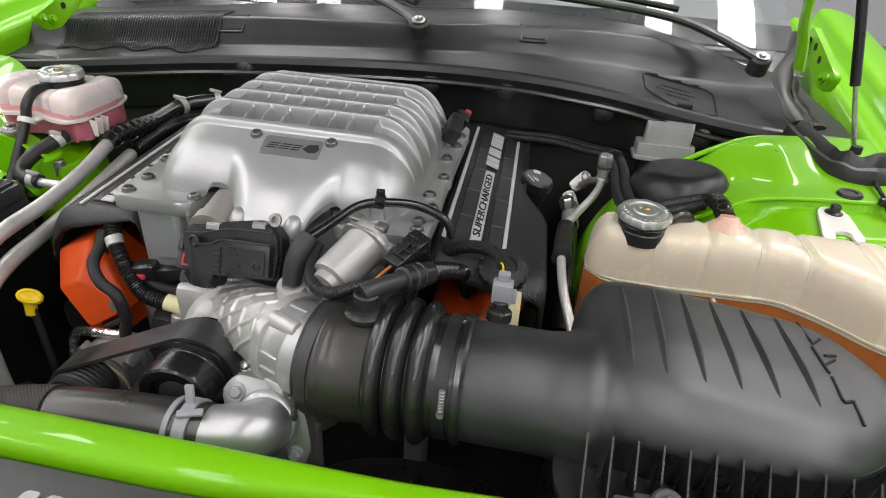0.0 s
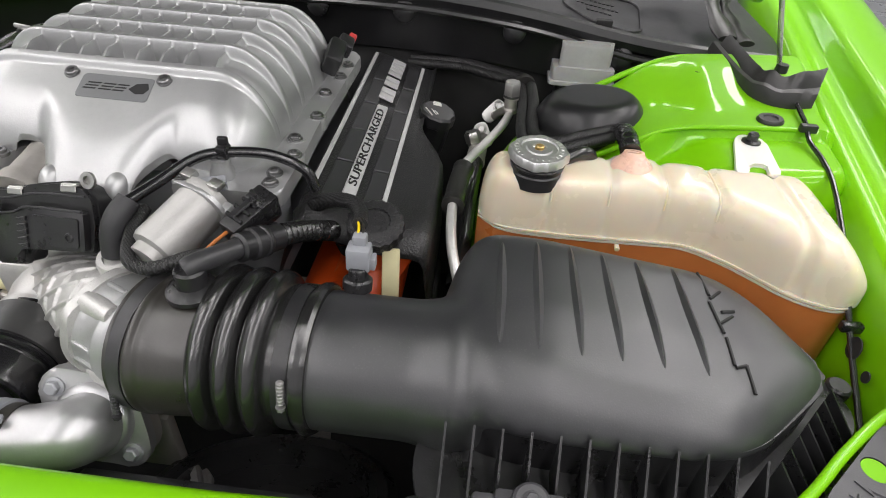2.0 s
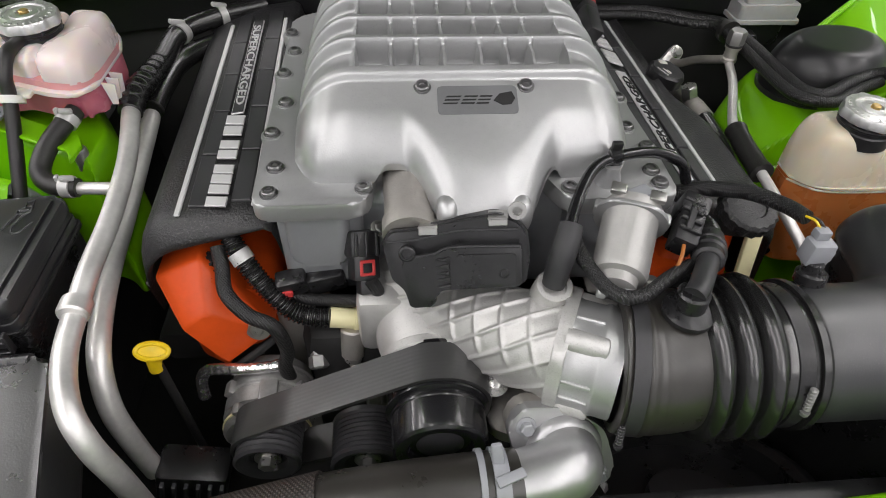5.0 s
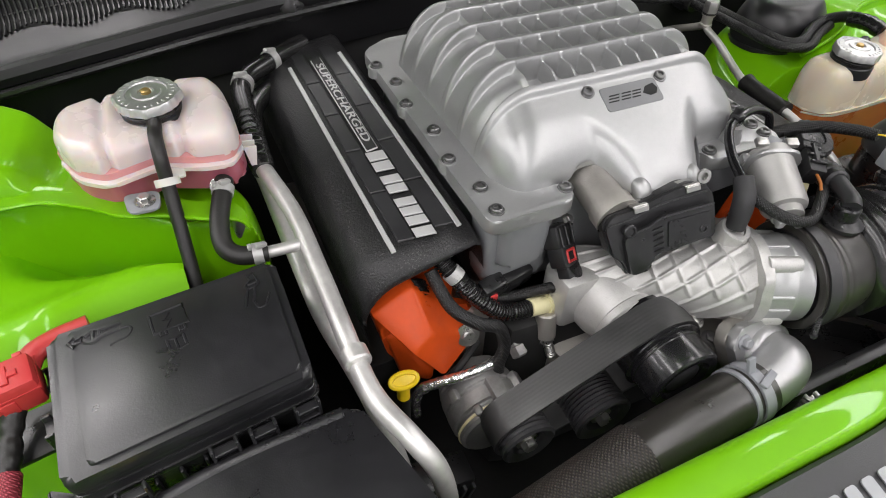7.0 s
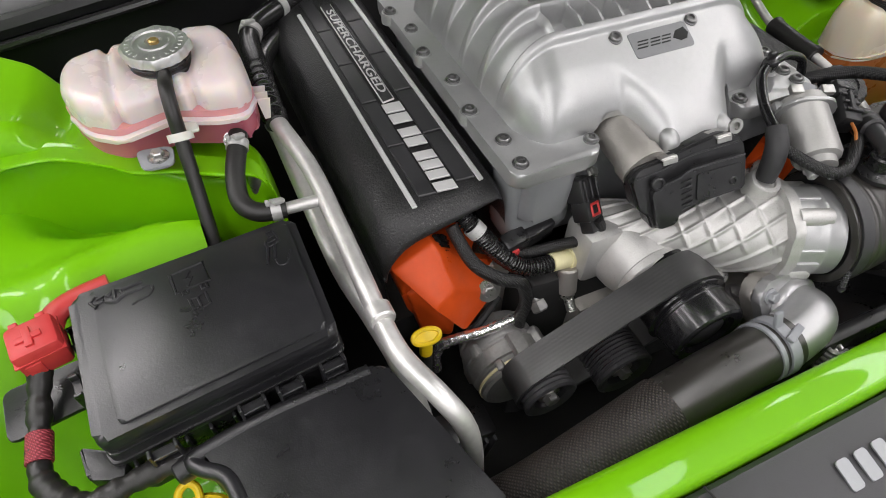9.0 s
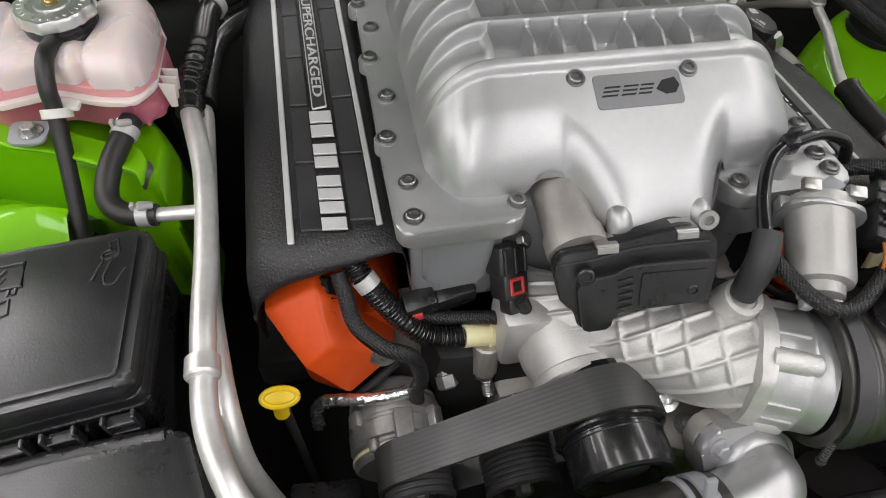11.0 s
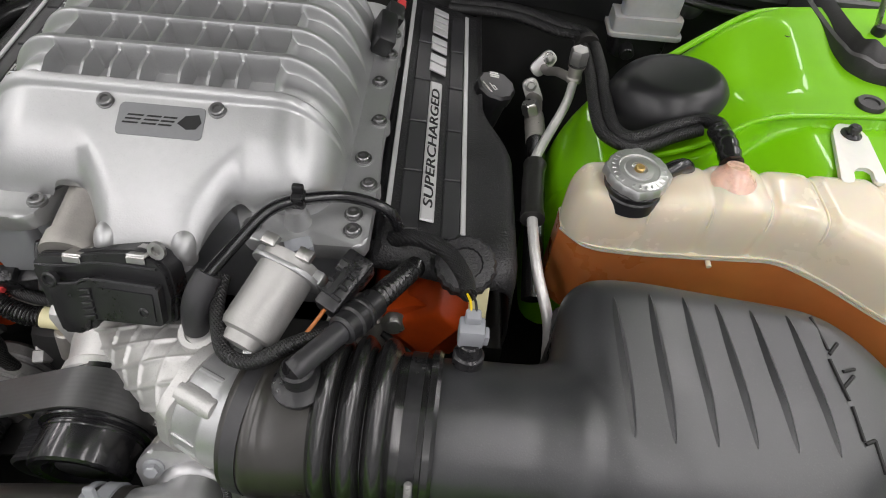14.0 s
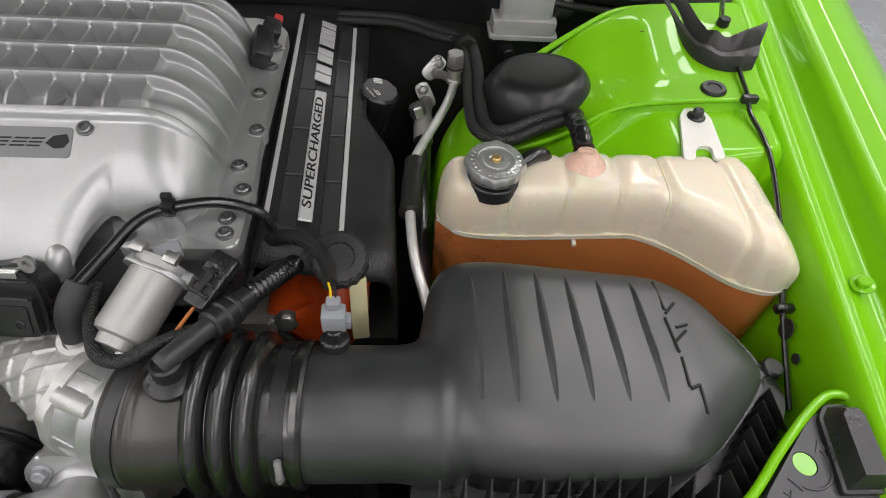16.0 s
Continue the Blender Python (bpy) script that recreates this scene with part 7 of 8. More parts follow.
for p in ((0.7545, 0.216, 0.966), (0.740, -0.028, 0.876)):
    bm = B()
    rbox(bm, p, (0.020, 0.009, 0.010), 0.002)
    part("clip", bm, BLACK_PLASTIC, cb)

# ---- beside the pink tank ----
oh = thing("drain_hose", (-0.468, 0.15, 0.85), "black drain hose from the tank neck with a white strap", "hose")
bm = B()
sweep(bm, [(-0.4615, 0.238, 0.982), (-0.462, 0.216, 0.984), (-0.463, 0.196, 0.983), (-0.464, 0.178, 0.968), (-0.4651, 0.169, 0.946), (-0.467, 0.135, 0.897), (-0.470, 0.090, 0.835)], 0.0072, 16, 8)
part("tube", bm, RUBBER, oh)
bm = B()
lathe(bm, [(0.0085, -0.004), (0.0125, -0.004), (0.0125, 0.004), (0.0085, 0.004)], (-0.4651, 0.172, 0.9452), (0, -0.55, -0.8), 24)
rbox(bm, (-0.455, 0.180, 0.9475), (0.018, 0.016, 0.005), 0.002)
part("strap", bm, WHITE_PLASTIC, oh, "white plastic strap")
tb = thing("tank_bracket", (-0.49, 0.165, 0.925), "grey steel bracket tab with a bolt under the tank", "bracket")
bm = B()
slab(bm, rounded([(-0.512, 0.185), (-0.476, 0.180), (-0.478, 0.150), (-0.508, 0.152)], 0.008), 0.929, 0.932, 0.001)
part("tab", bm, GREY_PLASTIC, tb)
bm = B()
hexbolt(bm, (-0.491, 0.166, 0.932), (0, 0, 1), 0.0065, 0.007, 1.6)
part("bolt", bm, STEEL, tb)
for p in ((-0.418, 0.182, 0.918),):
    bm = B()
    hexbolt(bm, p, (0, -0.8, 0.5), 0.0065, 0.007, 1.6)
    solo("tank_bolt", bm, STEEL, "dark steel bolt under the pink tank", "bolt")
ch = thing("coolant_hose", (-0.42, 0.12, 0.88), "short bent black coolant hose with pale spring clamps", "hose")
bm = B()
sweep(bm, [(-0.412, 0.180, 0.925), (-0.418, 0.160, 0.922), (-0.428, 0.130, 0.912), (-0.430, 0.105, 0.900), (-0.416, 0.092, 0.893), (-0.390, 0.089, 0.891)], 0.0100, 18, 8)
part("tube", bm, RUBBER, ch)
for p, ax in (((-0.416, 0.166, 0.923), (-0.3, -0.8, -0.3)), ((-0.400, 0.090, 0.892), (1, -0.1, 0))):
    bm = B()
    lathe(bm, [(0.0098, -0.005), (0.0116, -0.005), (0.0116, 0.005), (0.0098, 0.005)], p, ax, 24)
    rbox(bm, Vector(p) + Vector((0.004, -0.003, 0.0130)), (0.013, 0.006, 0.005), 0.0015, pose(0, 0, 0, 0, 20, 30))
    rbox(bm, Vector(p) + Vector((-0.007, 0.0, 0.0105)), (0.004, 0.006, 0.008), 0.0012)
    part("spring_clamp", bm, CLAMP_GREY, ch, "pale grey spring clamp")
bm = B()
lathe(bm, [(0.008, -0.05), (0.008, 0.012), (0.0065, 0.015), (0, 0.015)], (-0.409, 0.149, 0.885), (0.1, -0.1, 1), 18)
solo("threaded_stud", bm, STEEL, "bare steel stud on the green tower", "stud")
hh = thing("heater_hose", (-0.35, 0.35, 0.88), "black ribbed heater hose with pale clamps", "hose", "heater hoses")
bm = B()
sweep(bm, [(-0.367, 0.205, 0.908), (-0.368, 0.235, 0.914), (-0.366, 0.27, 0.912), (-0.363, 0.33, 0.908), (-0.354, 0.40, 0.914), (-0.305, 0.439, 0.920), (-0.25, 0.475, 0.92)], lambda u: 0.0135 + (0.0014 if int(u * 40) % 2 and u < 0.35 else 0.0), 18, 12)
part("tube", bm, RUBBER_DARK, hh)
for p, ax in (((-0.354, 0.398, 0.914), (0.35, 1, 0.1)), ((-0.305, 0.439, 0.920), (0.8, 0.6, 0.0))):
    bm = B()
    lathe(bm, [(0.0130, -0.005), (0.0152, -0.005), (0.0152, 0.005), (0.0130, 0.005)], p, ax, 24)
    rbox(bm, Vector(p) + Vector((0.0, -0.003, 0.0165)), (0.022, 0.007, 0.006), 0.002, pose(0, 0, 0, 0, 20, 40))
    part("spring_clamp", bm, CLAMP_GREY, hh, "pale grey spring clamp")
hose_of("heater_hose", [(-0.366, 0.262, 0.878), (-0.362, 0.31, 0.885), (-0.35, 0.37, 0.89), (-0.31, 0.42, 0.89), (-0.24, 0.47, 0.89)], 0.014, RUBBER_DARK, "black heater hose below another hose", group="heater hoses")
bm = B()
lathe(bm, [(0.0132, -0.007), (0.0132, 0.007), (0.0116, 0.009)], (-0.3455, -0.062, 0.878), (0.05, -1, 0), 20)
solo("pipe_clip", bm, TUBE_ALU, "folded aluminium bracket round the coolant pipe", "bracket")

# fuse box: raised symbols, latches
def symbol(pts, r=0.0013, smooth=1):
    bm = B()
    sweep(bm, [(x, y, 0.9066) for x, y in pts], r * 1.25, 6, 4 if smooth else 1, True, bool(smooth))
    part("symbol", bm, BLACK_SHEEN, fb)


# jump-lead clamp, battery with a flash, open book, and a second clamp
symbol([(-0.573, 0.029), (-0.568, 0.034), (-0.567, 0.030), (-0.562, 0.031), (-0.562, 0.026), (-0.567, 0.025), (-0.568, 0.021), (-0.573, 0.029)], 0.0012, 0)
symbol([(-0.560, 0.031), (-0.553, 0.036), (-0.546, 0.034), (-0.530, 0.036)], 0.0018)
symbol([(-0.560, 0.025), (-0.553, 0.022), (-0.546, 0.027), (-0.531, 0.029)], 0.0018)
symbol([(-0.553, 0.035), (-0.553, 0.023)], 0.0016, 0)
symbol([(-0.548, 0.033), (-0.547, 0.026)], 0.0012, 0)
symbol([(-0.531, 0.029), (-0.524, 0.029), (-0.522, 0.024), (-0.526, 0.018), (-0.534, 0.016), (-0.540, 0.013)], 0.0010)
symbol([(-0.507, 0.033), (-0.478, 0.037), (-0.475, 0.014), (-0.504, 0.010), (-0.507, 0.033)], 0.0013, 0)
symbol([(-0.490, 0.031), (-0.495, 0.023), (-0.489, 0.023), (-0.494, 0.014)], 0.0011, 0)
for x in (-0.499, -0.483):
    symbol([(x, 0.011), (x + 0.0005, 0.006), (x + 0.005, 0.0065), (x + 0.0045, 0.012)], 0.0012, 0)
symbol([(-0.495, 0.000), (-0.488, -0.001), (-0.481, 0.002), (-0.479, -0.011), (-0.486, -0.014), (-0.493, -0.012), (-0.495, 0.000)], 0.0012, 0)
symbol([(-0.488, -0.001), (-0.486, -0.014)], 0.0010, 0)
symbol([(-0.417, 0.049), (-0.411, 0.051), (-0.4095, 0.043), (-0.4155, 0.041), (-0.417, 0.049)], 0.0010, 0)
symbol([(-0.4155, 0.041), (-0.4205, 0.036), (-0.4195, 0.030), (-0.4225, 0.018), (-0.4245, 0.010)], 0.0012)
symbol([(-0.4095, 0.043), (-0.4085, 0.036), (-0.4125, 0.031), (-0.4150, 0.020), (-0.4165, 0.014)], 0.0012)
symbol([(-0.4195, 0.031), (-0.4130, 0.032)], 0.0010, 0)
symbol([(-0.4185, 0.036), (-0.4105, 0.038)], 0.0010, 0)
symbol([(-0.4165, 0.014), (-0.4140, 0.006), (-0.4080, 0.006), (-0.4040, 0.013), (-0.4010, 0.020)], 0.0009)
for x, y, turn in ((-0.470, -0.099, 7), (-0.438, -0.095, 7), (-0.400, -0.089, 7), (-0.540, -0.1085, 7), (-0.592, -0.030, -80), (-0.498, 0.0605, 5), (-0.592, 0.020, -80)):
    lm = Matrix.Translation((x, y, 0.873)) @ pose(0, 0, 0, 0, 0, turn)
    bm = B()
    for dx, dz, sx, sz in ((-0.010, 0, 0.003, 0.022), (0.010, 0, 0.003, 0.022), (0, -0.0095, 0.022, 0.003), (0, 0.003, 0.020, 0.0025)):
        rbox(bm, lm @ Vector((dx, -0.005, dz)), (sx, 0.007, sz), 0.0007, pose(0, 0, 0, 0, 0, turn), 1)
    rbox(bm, lm @ Vector((0, -0.002, -0.002)), (0.018, 0.006, 0.010), 0.001, pose(0, 0, 0, 0, 0, turn), 1)
    part("latch", bm, BLACK_SHEEN, fb)
for i in range(9):
    x = -0.565 + 0.0195 * i
    y = -0.1065 + 0.1345 * (x + 0.580) * 1.0
    bm = B()
    rbox(bm, (x, y - 0.002, 0.846), (0.003, 0.006, 0.034), 0.0008, pose(0, 0, 0, 0, 0, 8), 1)
    part("side_rib", bm, BLACK_SHEEN, fb)
bm = B()
slab(bm, [(-0.49 + (x + 0.49) * 1.02, -0.02 + (y + 0.02) * 1.025) for x, y in FB], 0.866, 0.871, 0.001)
part("rim", bm, BLACK_PLASTIC, fb)

rt = thing("battery_terminal", (-0.617, 0.02, 0.86), "red plastic terminal cover with a raised cross", "terminal")
bm = B()
rbox(bm, (-0.618, 0.012, 0.893), (0.038, 0.036, 0.034), 0.005, pose(0, 0, 0, 0, 0, 12))
cv = part("cover", bm, RED, rt)
bm = B()
rbox(bm, (-0.619, 0.010, 0.9108), (0.020, 0.006, 0.002), 0.0006, pose(0, 0, 0, 0, 0, 12))
rbox(bm, (-0.619, 0.010, 0.9110), (0.006, 0.020, 0.0026), 0.0006, pose(0, 0, 0, 0, 0, 12))
part("raised_cross", bm, RED, cv)
bm = B()
rbox(bm, (-0.618, 0.012, 0.8985), (0.0395, 0.0375, 0.002), 0.0006, pose(0, 0, 0, 0, 0, 12))
for dx in (-0.010, 0.010):
    rbox(bm, (-0.618 + dx - 0.004, 0.012 + 0.019 + dx * 0.2, 0.902), (0.007, 0.005, 0.012), 0.001, pose(0, 0, 0, 0, 0, 12))
rbox(bm, (-0.622, -0.007, 0.889), (0.012, 0.004, 0.014), 0.001, pose(0, 0, 0, 0, 0, 12))
part("lid_line", bm, RED, cv)
bm = B()
sweep(bm, [(-0.614, 0.025, 0.888), (-0.607, 0.045, 0.889), (-0.590, 0.056, 0.888), (-0.562, 0.062, 0.888)], 0.012, 12, 8, True, True, 0.6)
part("arm", bm, RED, rt)
pcb = thing("power_cable", (-0.62, -0.08, 0.84), "taped black power cable with a red braided stretch", "cable")
bm = B()
sweep(bm, [(-0.624, 0.000, 0.880), (-0.6302, -0.0225, 0.868), (-0.6334, -0.050, 0.861), (-0.635, -0.077, 0.858), (-0.6298, -0.096, 0.857), (-0.6137, -0.1155, 0.857), (-0.5936, -0.1215, 0.857), (-0.5718, -0.1178, 0.857), (-0.546, -0.1153, 0.857), (-0.525, -0.117, 0.855)], lambda u: 0.0090 + 0.0007 * math.sin(u * 46) + 0.0006 * math.sin(u * 103) + 0.0022 * math.exp(-((u - 0.52) / 0.06) ** 2), 14, 10)
part("taped_cable", bm, RUBBER, pcb)
bm = B()
sweep(bm, [(-0.6334, -0.050, 0.861), (-0.6349, -0.074, 0.8585)], 0.0100, 14, 6)
part("braid", bm, BRAID_RED, pcb, "red braided stretch")
bm = B()
slab(bm, rounded([(-0.668, 0.010), (-0.600, 0.020), (-0.592, -0.030), (-0.662, -0.042)], 0.008), 0.846, 0.850, 0.001)
solo("black_bracket", bm, BLACK_PLASTIC, "flat black steel bracket beside the fuse box", "bracket")
bm = B()
slab(bm, rounded([(-0.605, -0.075), (-0.57, -0.095), (-0.575, -0.115), (-0.60, -0.105)], 0.004), 0.846, 0.862, 0.002)
solo("black_clip", bm, BLACK_PLASTIC, "black plastic clip under the fuse box", "clip")
yc = thing("washer_cap", (-0.535, -0.155, 0.80), "yellow washer fluid cap with a lifting loop", "cap")
bm = B()
lathe(bm, [(0.020, -0.02), (0.021, 0.0), (0.029, 0.002), (0.029, 0.007), (0.026, 0.010), (0, 0.011)], (-0.535, -0.160, 0.812), (0, 0, 1), 36)
part("lid", bm, YELLOW, yc)
bm = B()
sweep(bm, [(-0.548, -0.142, 0.820), (-0.548, -0.128, 0.826), (-0.540, -0.122, 0.828), (-0.533, -0.128, 0.826), (-0.533, -0.142, 0.820)], 0.0035, 10, 6)
part("loop", bm, YELLOW, yc)

# ---- front of the engine, one side ----
dp = thing("dipstick", (-0.300, -0.066, 0.78), "yellow oil dipstick handle", "dipstick")
dm = Matrix.Translation((-0.301, -0.063, 0.812)) @ pose(0, 0, 0, 30, 6, 0) @ Matrix.Scale(0.80, 4)
bm = B()
slab(bm, rounded([(-0.020, -0.004), (-0.014, -0.010), (0.014, -0.010), (0.020, -0.004), (0.020, 0.004), (0.014, 0.010), (-0.014, 0.010), (-0.020, 0.004)], 0.004), -0.0035, 0.0035, 0.002, 2, dm)
hd = part("handle", bm, YELLOW, dp)
bm = B()
sweep(bm, [dm @ Vector((0.0185 * math.cos(a), 0.0095 * math.sin(a), 0.003)) for a in (2 * math.pi * i / 24 for i in range(25))], 0.0026, 8, 1, False, False)
part("rim", bm, YELLOW, hd)
bm = B()
cyl(bm, (-0.300, -0.066, 0.60), (-0.300, -0.066, 0.806), 0.0045, 12)
part("stem", bm, BLACK_DULL, dp)
bm = B()
cyl(bm, (-0.303, -0.067, 0.788), (-0.302, -0.065, 0.809), 0.0070, 14)
part("collar", bm, YELLOW, dp)
cg = thing("corrugated_hose", (-0.17, -0.02, 0.80), "black corrugated hose with a white band and cream connector", "hose")
bm = B()
sweep(bm, [(-0.228, 0.018, 0.886), (-0.2205, 0.006, 0.875), (-0.2120, -0.003, 0.864), (-0.1965, -0.014, 0.8423), (-0.1732, -0.026, 0.8200), (-0.150, -0.031, 0.8140), (-0.134, -0.031, 0.8130)], lambda u: 0.0095 + 0.0012 * math.sin(u * 220), 16, 34)
part("tube", bm, RUBBER_DARK, cg)
bm = B()
sweep(bm, [(-0.2200, 0.005, 0.8743), (-0.2140, -0.001, 0.8667)], 0.0110, 16, 6)
part("band", bm, CLAMP_GREY, cg, "white printed band")
bm = B()
sweep(bm, [(-0.136, -0.031, 0.813), (-0.118, -0.030, 0.809), (-0.094, -0.0275, 0.801)], 0.0108, 14, 6)
lathe(bm, [(0.013, -0.003), (0.013, 0.003)], (-0.110, -0.029, 0.807), (1, 0.1, -0.25), 20)
part("connector", bm, CREAM, cg, "cream plastic connector")
bm = B()
cyl(bm, (-0.096, -0.0275, 0.802), (-0.075, -0.024, 0.797), 0.0062, 14)
part("spigot", bm, STEEL, cg)
hose_of("wiring_loom", [(-0.240, 0.012, 0.876), (-0.236, -0.004, 0.862), (-0.2301, -0.028, 0.852), (-0.2098, -0.046, 0.840), (-0.1867, -0.052, 0.8277), (-0.1787, -0.056, 0.7949), (-0.184, -0.058, 0.768), (-0.178, -0.055, 0.72), (-0.165, -0.05, 0.69)], 0.0072, BRAID_BLACK, "black cloth wrapped wiring loom", "wiring")
hose_of("wiring_loom", [(-0.215, 0.004, 0.840), (-0.1654, -0.010, 0.821), (-0.1246, -0.020, 0.8254), (-0.0950, -0.034, 0.840), (-0.086, -0.038, 0.855), (-0.092, -0.036, 0.872)], 0.0065, BRAID_BLACK, "black cloth wrapped wiring loom", "wiring")
hose_of("foil_pipe", [(-0.282, -0.048, 0.705), (-0.281, -0.043, 0.728), (-0.272, -0.042, 0.745), (-0.250, -0.049, 0.757), (-0.228, -0.055, 0.764), (-0.205, -0.056, 0.767), (-0.186, -0.053, 0.766)], lambda u: 0.0063 + 0.00022 * math.sin(u * 95) + 0.0002 * math.sin(u * 41), FOIL, "small pipe wrapped in crinkled foil", "pipe", 12, 14)
bm = B()
cyl(bm, (-0.259, 0.004, 0.832), (-0.253, 0.030, 0.846), 0.0150, 20)
for k in range(4):
    p0 = Vector((-0.259, 0.004, 0.832)).lerp(Vector((-0.253, 0.030, 0.846)), 0.1 + 0.2 * k)
    lathe(bm, [(0.0168, -0.0015), (0.0168, 0.0015)], p0, (0.22, 1, 0.45), 20)
solo("ribbed_boot", bm, RUBBER_DARK, "black ribbed rubber boot under the engine cover", "boot")
cn = thing("wiring_connector", (-0.15, 0.0, 0.82), "black wiring connectors with a red lock", "connector", "connectors")
bm = B()
rbox(bm, (-0.140, 0.004, 0.836), (0.040, 0.024, 0.026), 0.003, pose(0, 0, 0, 10, -8, 8))
rbox(bm, (-0.172, -0.006, 0.840), (0.030, 0.020, 0.022), 0.003, pose(0, 0, 0, 10, -8, 8))
part("housing", bm, BLACK_PLASTIC, cn)
bm = B()
rbox(bm, (-0.176, -0.016, 0.835), (0.010, 0.006, 0.007), 0.001)
part("lock", bm, RED, cn, "red lock tab")
cn = thing("wiring_connector", (-0.09, -0.035, 0.86), "black wiring connector with a square red lock", "connector", "connectors")
bm = B()
m4 = Matrix.Translation((-0.0945, -0.0305, 0.8825)) @ pose(0, 0, 0, -38, 14, 18)
q4 = m4.to_3x3().to_4x4()
rbox(bm, m4 @ Vector((0, 0.010, 0.0)), (0.026, 0.022, 0.024), 0.003, q4)
rbox(bm, m4 @ Vector((0, 0.012, 0.022)), (0.030, 0.024, 0.026), 0.004, q4)
rbox(bm, m4 @ Vector((0.002, 0.011, -0.018)), (0.016, 0.016, 0.016), 0.002, q4)
for dx in (-0.010, 0.0, 0.010):
    rbox(bm, m4 @ Vector((dx, -0.001, 0.022)), (0.003, 0.004, 0.022), 0.0008, q4, 1)
part("housing", bm, BLACK_PLASTIC, cn)
bm = B()
hexbolt(bm, m4 @ Vector((0.014, 0.004, 0.036)), m4.to_3x3() @ Vector((0, -1, 0.3)), 0.0052, 0.005, 1.5)
part("bolt", bm, STEEL, cn)
bm = B()
for dx, dz, sx, sz in ((-0.006, 0, 0.003, 0.015), (0.006, 0, 0.003, 0.015), (0, -0.006, 0.015, 0.003), (0, 0.006, 0.015, 0.003)):
    rbox(bm, m4 @ Vector((dx, 0, dz)), (sx, 0.005, sz), 0.0008, m4.to_3x3().to_4x4(), 1)
part("lock", bm, RED, cn, "square red lock")
cmp_ = thing("compressor", (-0.206, -0.07, 0.668), "grey cast compressor behind its pulley with a pale band", "compressor")
ca = (-0.206, -0.106, 0.715)
bm = B()
lathe(bm, [(0, 0), (0.040, 0.0), (0.0435, 0.003), (0.0440, 0.012), (0.0425, 0.0135), (0.0425, 0.0165), (0.0460, 0.018), (0.0465, 0.034), (0.0440, 0.036), (0.0440, 0.0385), (0.0460, 0.040), (0.0455, 0.054),
           (0.0425, 0.057), (0.0425, 0.060), (0.0440, 0.062), (0.0400, 0.074), (0.028, 0.082), (0, 0.084)], ca, (0, 1, 0), 52)
part("housing", bm, CAST_DARK, cmp_)
bm = B()
lathe(bm, [(0.0430, 0.0072), (0.0449, 0.0072), (0.0449, 0.0102), (0.0430, 0.0102)], ca, (0, 1, 0), 52)
part("band", bm, CREAM, cmp_, "pale yellow band")
for deg, size, y in ((82, (0.018, 0.030, 0.012), -0.084), (118, (0.009, 0.012, 0.009), -0.097), (140, (0.012, 0.016, 0.010), -0.066), (40, (0.014, 0.022, 0.014), -0.075)):
    bm = B()
    a = radians(deg)
    rbox(bm, (-0.206 + 0.047 * math.cos(a), y, 0.715 + 0.047 * math.sin(a)), size, 0.0025, pose(0, 0, 0, 0, 90 - deg, 0))
    part("lug", bm, CAST_DARK, cmp_)
tn = thing("alternator", (-0.28, -0.12, 0.62), "dark ribbed alternator housing low beside the belt", "alternator")
bm = B()
rbox(bm, (-0.285, -0.12, 0.675), (0.07, 0.04, 0.05), 0.006, pose(0, 0, 0, 0, 15, 0))
part("housing", bm, BLACK_PLASTIC, tn)
for i in range(6):
    bm = B()
    rbox(bm, (-0.312 + 0.011 * i, -0.142, 0.679 - 0.003 * i), (0.004, 0.008, 0.044), 0.001, pose(0, 0, 0, 0, 15, 0))
    part("cooling_rib", bm, COVER_GREY, tn)
pl = thing("sender_plug", (-0.150, -0.028, 0.72), "bright hexagonal sender plug", "plug", "plugs")
bm = B()
lathe(bm, [(0.008, -0.03), (0.008, 0.0), (0.0105, 0.001), (0.0105, 0.012), (0.008, 0.014), (0, 0.014)], (-0.153, -0.042, 0.764), (0.1, -0.75, -0.45), 6)
part("hexagon", bm, CAST_DARK, pl)
st = thing("pipe_union", (-0.115, -0.05, 0.74), "alloy union with a threaded bolt", "union")
bm = B()
cyl(bm, (-0.116, -0.046, 0.768), (-0.114, -0.036, 0.802), 0.0125, 20)
part("barrel", bm, ALLOY_ROUGH, st)
bm = B()
sweep(bm, [(-0.112, -0.060, 0.745), (-0.116, -0.046, 0.772)], lambda u: 0.0058 + 0.0006 * math.sin(u * 60), 12, 30)
lathe(bm, [(0.0105, 0), (0.0105, 0.008)], (-0.1155, -0.048, 0.762), (-0.1, 0.4, 0.9), 6)
part("threaded_bolt", bm, STEEL, st)
fc = thing("front_casting", (-0.05, -0.03, 0.65), "rough cast alloy front housing of the engine", "engine part")
for c, size, bev, turn in (((-0.085, -0.012, 0.762), (0.07, 0.05, 0.07), 0.008, (0, 0, 15)), ((-0.050, -0.030, 0.700), (0.12, 0.05, 0.10), 0.010, (8, 0, 8)), ((0.03, -0.055, 0.765), (0.14, 0.06, 0.10), 0.012, (10, 0, -10))):
    bm = B()
    rbox(bm, c, size, bev, pose(0, 0, 0, *turn))
    part("housing", bm, ALLOY_ROUGH, fc)
bm = B()
rbox(bm, (-0.062, -0.022, 0.775), (0.072, 0.040, 0.050), 0.006, pose(0, 0, 0, 12, 6, 10))
part("housing", bm, ALLOY_ROUGH, fc)
bm = B()
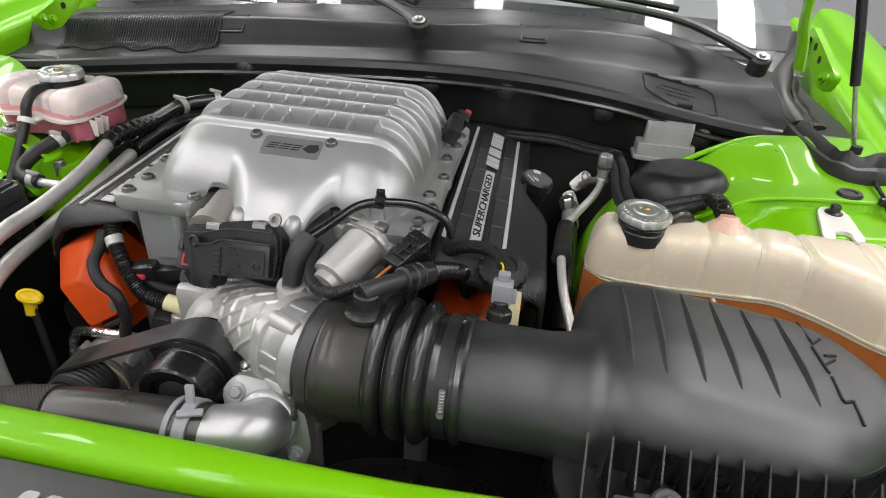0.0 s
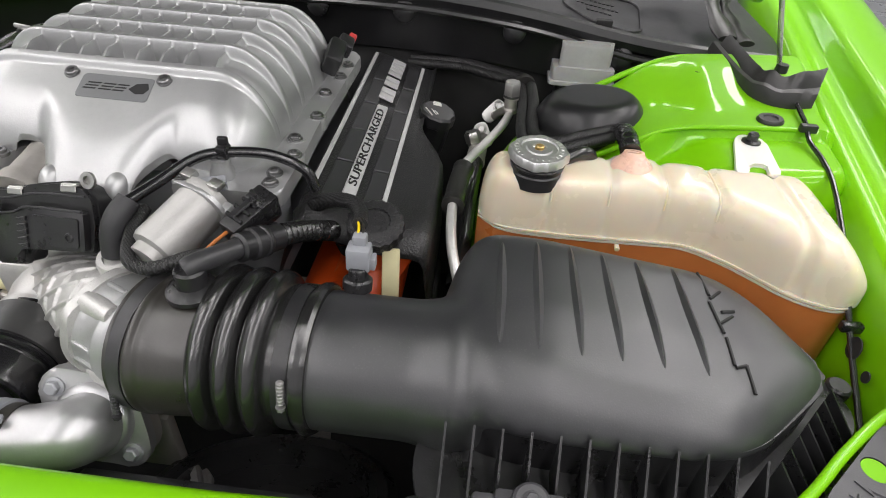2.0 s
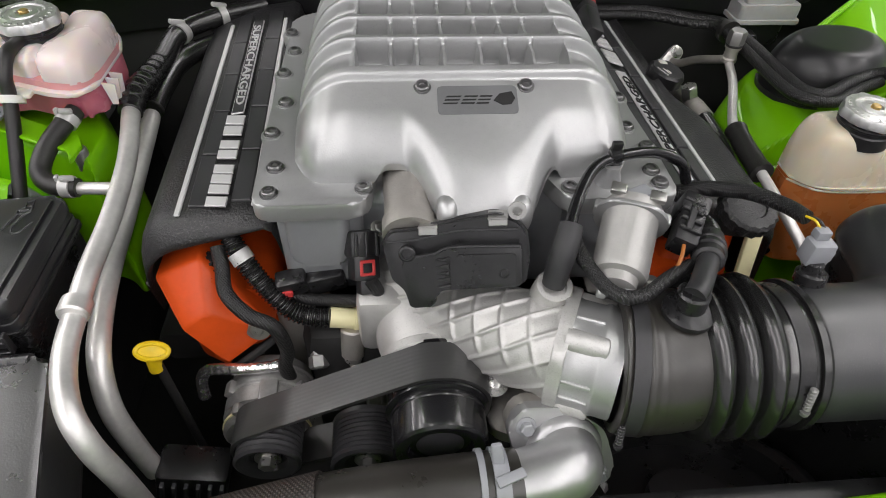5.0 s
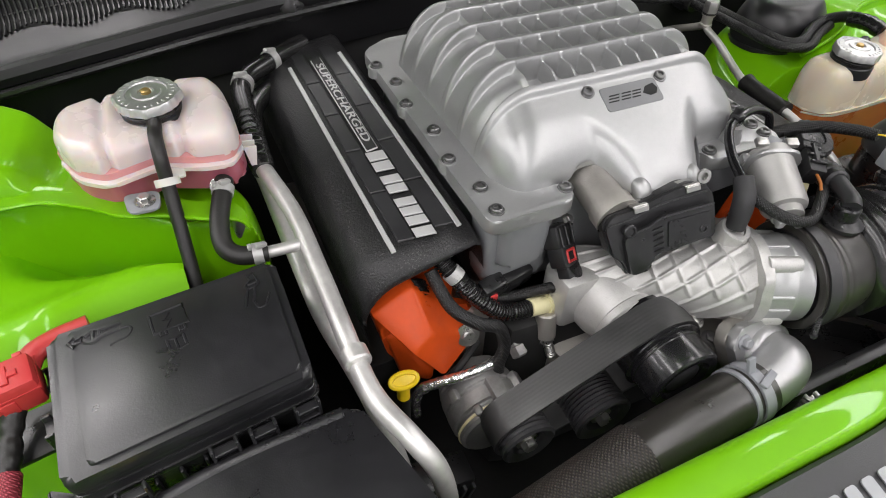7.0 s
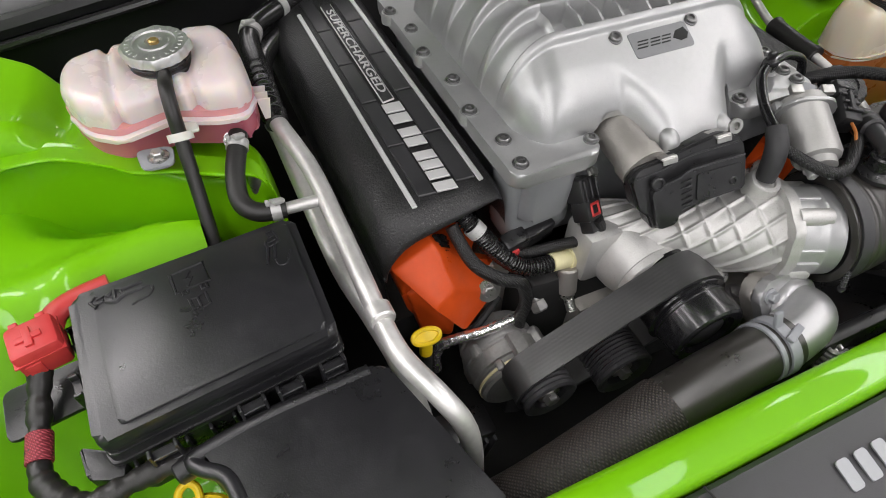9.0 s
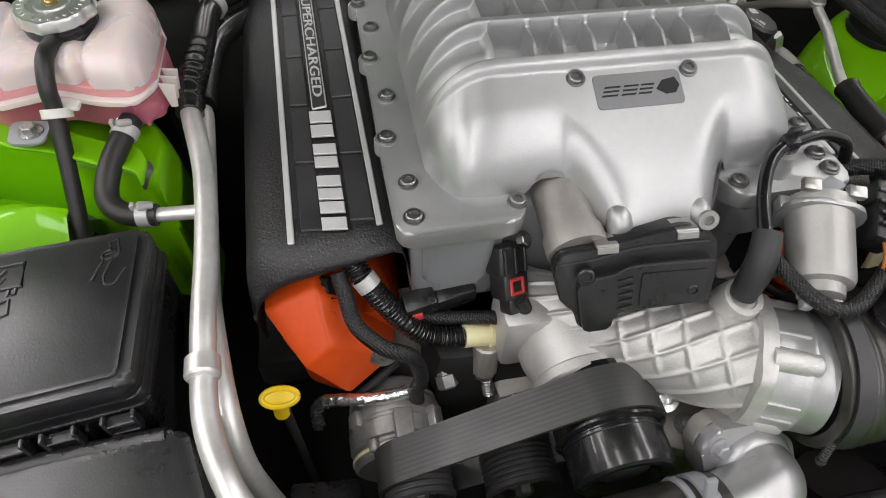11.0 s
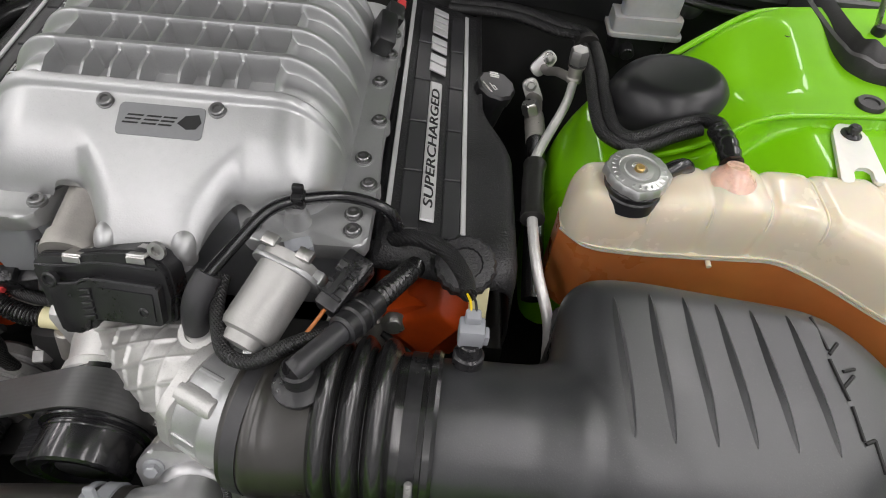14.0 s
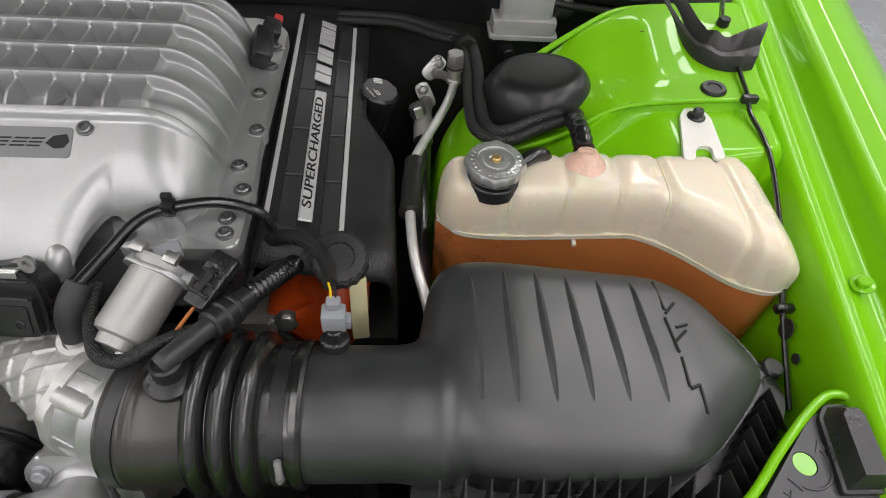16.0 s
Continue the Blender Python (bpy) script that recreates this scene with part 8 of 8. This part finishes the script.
slab(bm, [(-0.090, 0.818), (-0.078, 0.822), (-0.046, 0.772), (-0.058, 0.764)], 0.030, 0.052, 0.002, 1, Matrix(((1, 0, 0, 0), (0, 0, -1, 0), (0, 1, 0, 0), (0, 0, 0, 1))))
part("web", bm, ALLOY_BRIGHT, fc)
for k in range(4):
    bm = B()
    rbox(bm, (-0.088 + 0.024 * k, -0.057 - 0.003 * k, 0.702), (0.006, 0.012, 0.085), 0.002, pose(0, 0, 0, 8, 0, 8))
    part("rib", bm, ALLOY_ROUGH, fc)
bm = B()
slab(bm, rounded([(0.0, -0.10), (0.10, -0.115), (0.115, -0.05), (0.0, -0.04)], 0.02), 0.72, 0.825, 0.008)
solo("pump_housing", bm, ALLOY_ROUGH, "rough cast alloy pump housing below the intake", "engine part")
bm = B()
slab(bm, rounded([(0.008, -0.150), (0.030, -0.162), (0.060, -0.160), (0.105, -0.152), (0.112, -0.10), (0.02, -0.095)], 0.010), 0.782, 0.797, 0.003)
rbox(bm, (0.075, -0.150, 0.74), (0.07, 0.012, 0.08), 0.003)
solo("pump_plate", bm, ALLOY_ROUGH, "rough cast alloy plate beside the drive pulley", "engine part")
bm = B()
hexbolt(bm, (0.040, -0.140, 0.797), (0, -0.1, 1), 0.0070, 0.005, 1.6)
solo("plate_bolt", bm, CAST_DARK, "dark steel bolt in the alloy plate", "bolt")
bm = B()
hexbolt(bm, (0.018, -0.122, 0.822), (-0.1, -0.4, 1), 0.0075, 0.006, 1.7)
solo("housing_bolt", bm, STEEL, "steel bolt in the pump housing", "bolt")

# cooling fan shroud and spring low in front
fs = thing("fan_shroud", (0.2, -0.2, 0.55), "black round cooling fan shroud low in front", "fan shroud")
bm = B()
lathe(bm, [(0.105, 0), (0.115, 0.004), (0.115, 0.03), (0.105, 0.034), (0.095, 0.03), (0.095, 0.004)], (0.215, -0.195, 0.70), (0, 0.5, 0.86), 48)
part("rim", bm, BLACK_PLASTIC, fs)
bm = B()
lathe(bm, [(0, 0.012), (0.04, 0.012), (0.045, 0.0), (0.10, -0.006)], (0.215, -0.195, 0.70), (0, 0.5, 0.86), 40)
part("hub", bm, BLACK_SATIN, fs)
bm = B()
rbox(bm, (0.27, -0.225, 0.77), (0.40, 0.018, 0.05), 0.006)
part("crossbar", bm, BLACK_PLASTIC, fs)
bm = B()
sweep(bm, [(0.096 + 0.0085 * math.cos(a), -0.236 + 0.0085 * math.sin(a), 0.752 + 0.0013 * a) for a in (i * 0.5 for i in range(0, 62))], 0.0030, 8, 2)
solo("coil_spring", bm, STEEL, "short steel coil spring below the hose", "spring")
bm = B()
lathe(bm, [(0.024, -0.03), (0.024, 0.0), (0.020, 0.003)], (0.116, -0.170, 0.692), (0, -0.2, 1), 28)
lathe(bm, [(0.0200, 0.002), (0.0200, 0.014), (0.017, 0.017), (0.010, 0.017), (0.009, 0.012), (0, 0.012)], (0.116, -0.170, 0.692), (0, -0.2, 1), 6)
solo("hexagon_cap", bm, CAST_DARK, "grey cast hexagon cap low in front", "cap")
